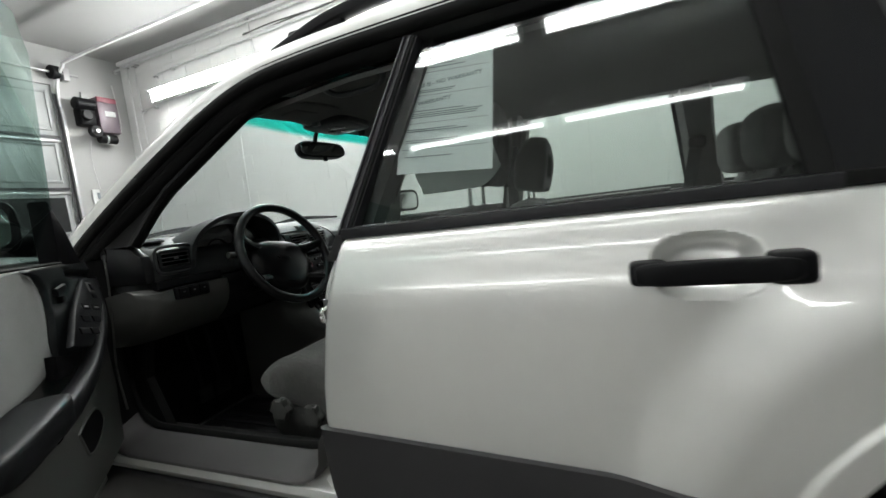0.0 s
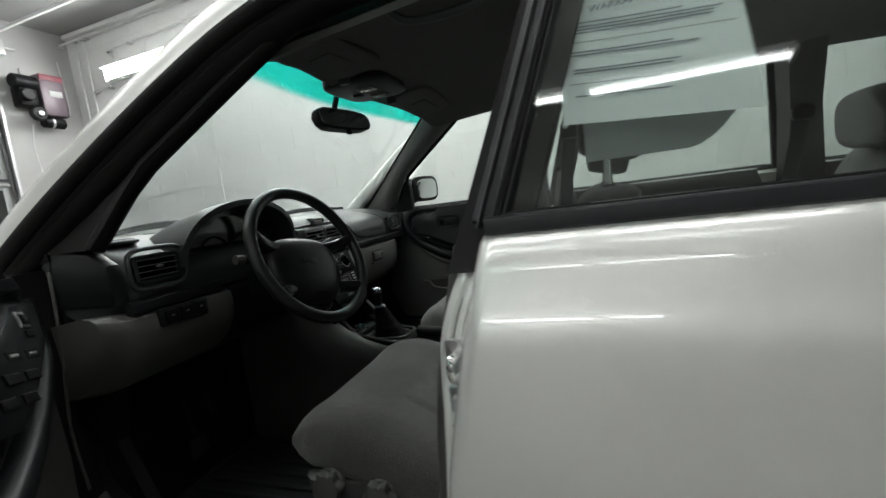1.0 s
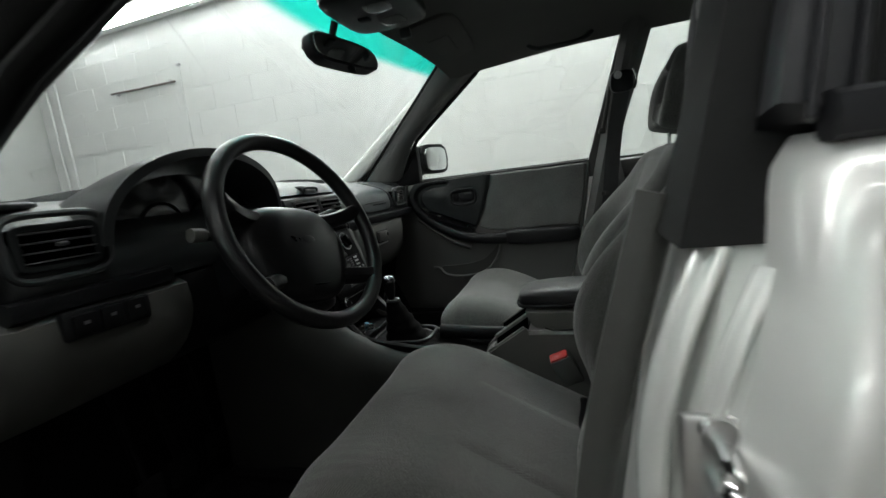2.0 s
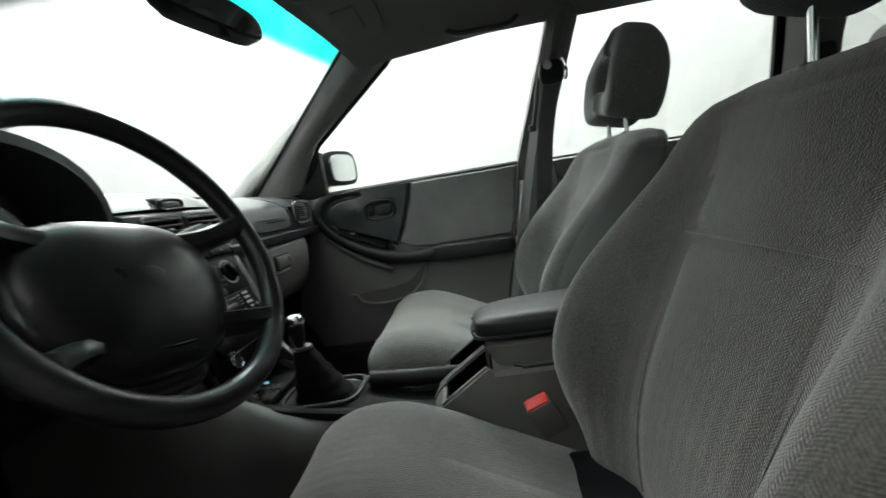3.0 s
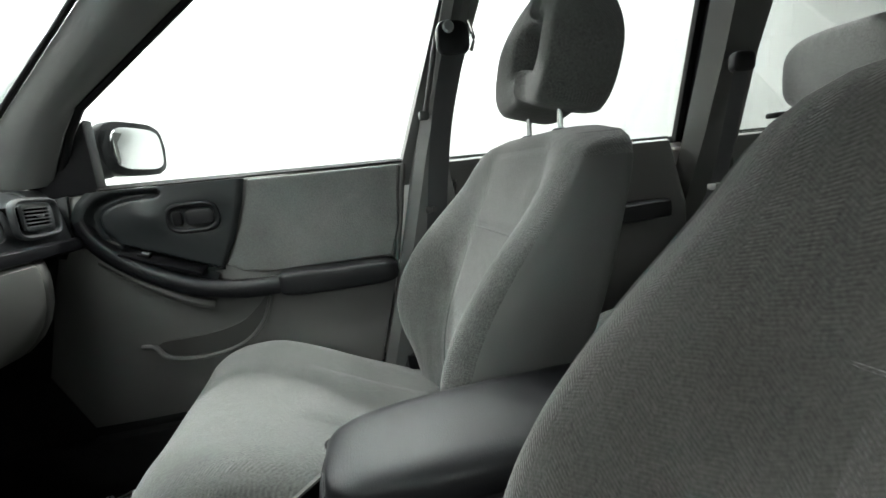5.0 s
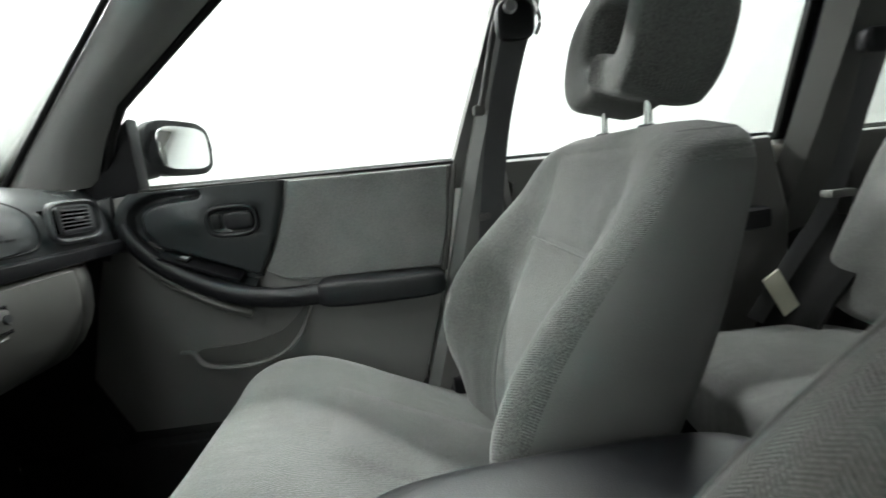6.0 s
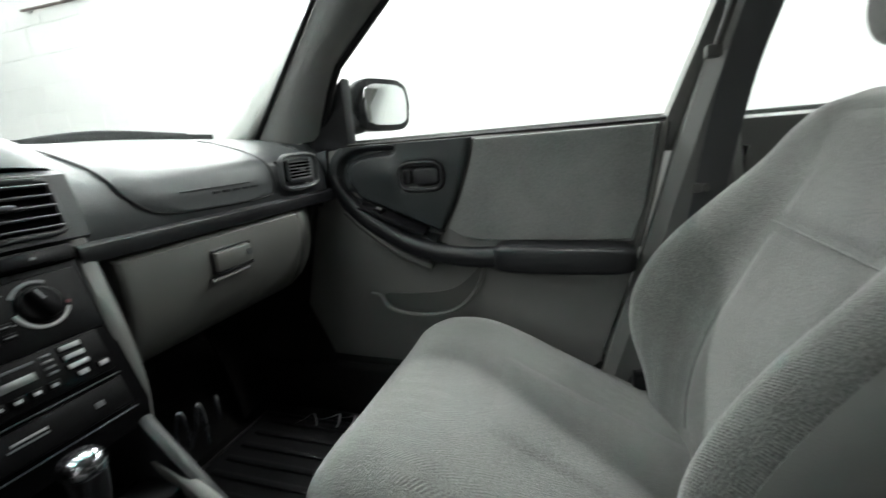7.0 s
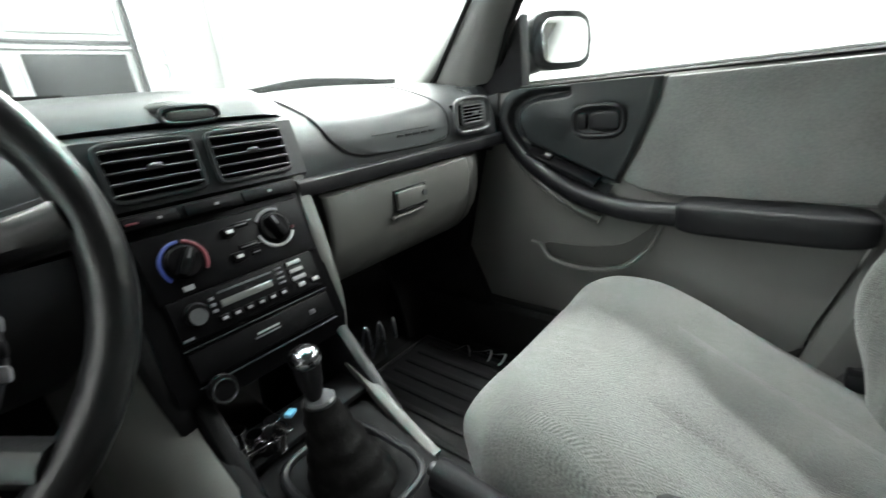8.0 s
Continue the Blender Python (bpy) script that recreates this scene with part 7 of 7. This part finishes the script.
# ---- loose things ----
def leaf(f, nu, nv):
    """One sheet of paper, a single skin that light shines through once."""
    bm = bmesh.new()
    P = [[bm.verts.new(Vector(f(i / nu, j / nv))) for j in range(nv + 1)] for i in range(nu + 1)]
    for i in range(nu):
        for j in range(nv):
            bm.faces.new((P[i][j], P[i + 1][j], P[i + 1][j + 1], P[i][j + 1]))
    return bm


def notice():
    """The printed sheet taped inside the rear door glass."""
    o = thing("notice_sheet", -0.68, -0.2, 1.09, "white printed warranty notice taped inside window", "notice")
    def at(u, v):
        z = 1.102 - 0.018 * u + 0.290 * v - 0.004 * u * v
        return Vector((-(glass_x(z) - 0.020), -0.085 - 0.214 * u, z))
    part("sheet", leaf(lambda u, v: at(u, v) + Vector((0.002 * math.sin(u * 5), 0, 0)), 10, 10), PAPER, o)
    def page(u, v):
        low = 1.055 + 0.040 * max(0, (u - 0.68) / 0.32) ** 2
        z = low + (1.15 - low) * v
        return (-0.628 - 0.052 * v - 0.010 * math.sin(math.pi * v), -0.108 - 0.187 * u, z)
    part("back_page", leaf(page, 14, 6), PAPER, o, "shaded second page curling inwards")
    rnd = random.Random(4)
    def bar(u0, u1, v, hgt, mat):
        f = lambda u, w: at(u0 + (u1 - u0) * u, v + hgt * w) + Vector((-0.0022 + 0.002 * math.sin((u0 + (u1 - u0) * u) * 5), 0, 0))
        part("print_line", sheet(f, 4, 1, -0.0003), mat, o)
    bar(0.30, 0.68, 0.945, 0.012, INK)
    bar(0.06, 0.94, 0.905, 0.004, INK)
    for v in (0.875, 0.850, 0.825, 0.640, 0.625, 0.475, 0.455, 0.440, 0.425, 0.330, 0.315, 0.245, 0.230, 0.12):
        bar(0.08, 0.55 + 0.38 * rnd.random(), v, 0.0065, INK)
    for v in (0.79, 0.60, 0.38, 0.18):
        bar(0.05, 0.95, v, 0.003, INK)
    sl = math.atan(0.43)
    m = Matrix(((0, math.sin(sl), -math.cos(sl)), (-1, 0, 0), (0, math.cos(sl), math.sin(sl)))).to_4x4()
    for word, u, v, size in (("AS IS - NO WARRANTY", 0.20, 0.665, 0.0142), ("WARRANTY", 0.20, 0.520, 0.0142)):
        cur = bpy.data.curves.new("notice_text", "FONT")
        cur.body = word
        cur.size = size
        cur.offset = 0.0004
        ob = new("print_word", cur)
        me = bpy.data.meshes.new_from_object(ob)
        bpy.data.objects.remove(ob)
        me.name = "print_word"
        me.materials.append(INK)
        w = new("print_word", me)
        w.parent = o
        w.matrix_parent_inverse = o.matrix_basis.inverted()
        w.matrix_basis = Matrix.Translation(at(u, v) + Vector((-0.005, 0, 0))) @ m


notice()


def keys():
    o = thing("key_ring", -0.06, 0.67, 0.62, "bunch of keys with blue fob in console tray", "keys")
    part("ring", sweep([(-0.045 + 0.016 * math.cos(a), 0.672 + 0.016 * math.sin(a), 0.630) for a in [2 * math.pi * k / 20 for k in range(20)]], 0.0015, n=6, closed=True), CHROME, o)
    for k, (dx, dy, an) in enumerate(((-0.030, -0.012, 20), (-0.022, 0.006, 50), (-0.012, -0.022, -10), (-0.002, -0.030, 62), (0.004, -0.006, 95), (-0.036, 0.008, 74))):
        m = Matrix.Translation((-0.045 + dx, 0.672 + dy, 0.628 + 0.004 * k)) @ Matrix.Rotation(radians(an), 4, "Z")
        bm = turned(box(-0.030, 0.0, -0.003, 0.003, -0.001, 0.001, 0.0005, 1), m)
        disc(m @ Vector((0.008, 0, -0.0012)), (0, 0, 1), 0.010, 0.0024, 14, bm=bm)
        part("key", bm, CHROME, o)
    part("fob", turned(box(-0.007, 0.007, -0.0055, 0.0055, -0.003, 0.003, 0.002), Matrix.Translation((-0.018, 0.672, 0.638)) @ Matrix.Rotation(radians(25), 4, "Z")), BLUE, o, "blue key fob")


keys()


def floor_mat(s):
    o = thing("floor_mat", s * 0.38, 0.75, 0.31, "black ribbed rubber floor mat", "floor mat", "floor mats")
    part("sheet", box(s * 0.38 - 0.22, s * 0.38 + 0.22, 0.42, 1.02, 0.311, 0.319, 0.004), MAT, o)
    for k in range(9):
        part("rib", box(s * 0.38 - 0.19 + 0.0475 * k - 0.008, s * 0.38 - 0.19 + 0.0475 * k + 0.008, 0.50, 0.98, 0.319, 0.326, 0.003), MAT, o)
    part("edge", sweep([(s * 0.38 - 0.215, 0.43, 0.321), (s * 0.38 - 0.215, 1.01, 0.321), (s * 0.38 + 0.215, 1.01, 0.321), (s * 0.38 + 0.215, 0.43, 0.321)], 0.006, n=8, closed=True), MAT, o)


floor_mat(-1)
floor_mat(1)


def plastic_scrap(x, y, turn):
    """A curled scrap of clear protective film on the mat, coloured pale for its glints."""
    o = thing("plastic_scrap", x, y, 0.328, "shiny curled plastic scrap on the mat", "plastic scrap", "scraps on the mat")
    m = Matrix.Translation((x, y, 0.328)) @ Matrix.Rotation(radians(turn), 4, "Z")
    part("film", turned(sheet(lambda u, v: (0.055 * (u - 0.5), 0.018 * (u - 0.5) ** 2 * 8 + 0.007 * (v - 0.5), 0.003 + 0.009 * math.sin(4 * u) ** 2 + 0.004 * v), 10, 4, 0.0006), m), FILM, o)


for x, y, turn in ((0.592, 0.861, 100), (0.606, 0.790, 75), (0.609, 0.745, 60), (0.520, 0.690, 20)):
    plastic_scrap(x, y, turn)


# ---- painted block courses on the wall beside the car ----
BW, BH = 0.405, 0.2115
bm = box(0.0, 0.004, 0.0012, BW - 0.0012, 0.0010, BH - 0.0010, 0.0015, 1)
finish(bm)
block_mesh = bpy.data.meshes.new("block")
bm.to_mesh(block_mesh)
bm.free()
block_mesh.materials.append(WALL)
wall_e = bpy.data.objects["wall_east"]
rest = bmesh.new()
made = 0
for j in range(16):
    y = YB + (0.2 if j % 2 else 0.0)
    while y + BW < YF:
        if -0.3 < y and made < 300 and j > 1:
            o = new("block", block_mesh)
            o.parent = wall_e
            o.location = (XW, y, j * BH)
            made += 1
        else:
            box(XW, XW + 0.004, y + 0.0012, y + BW - 0.0012, j * BH + 0.001, (j + 1) * BH - 0.001, bm=rest)
        y += BW
tagged(part("block_courses", rest, WALL, wall_e), kind="stuff")
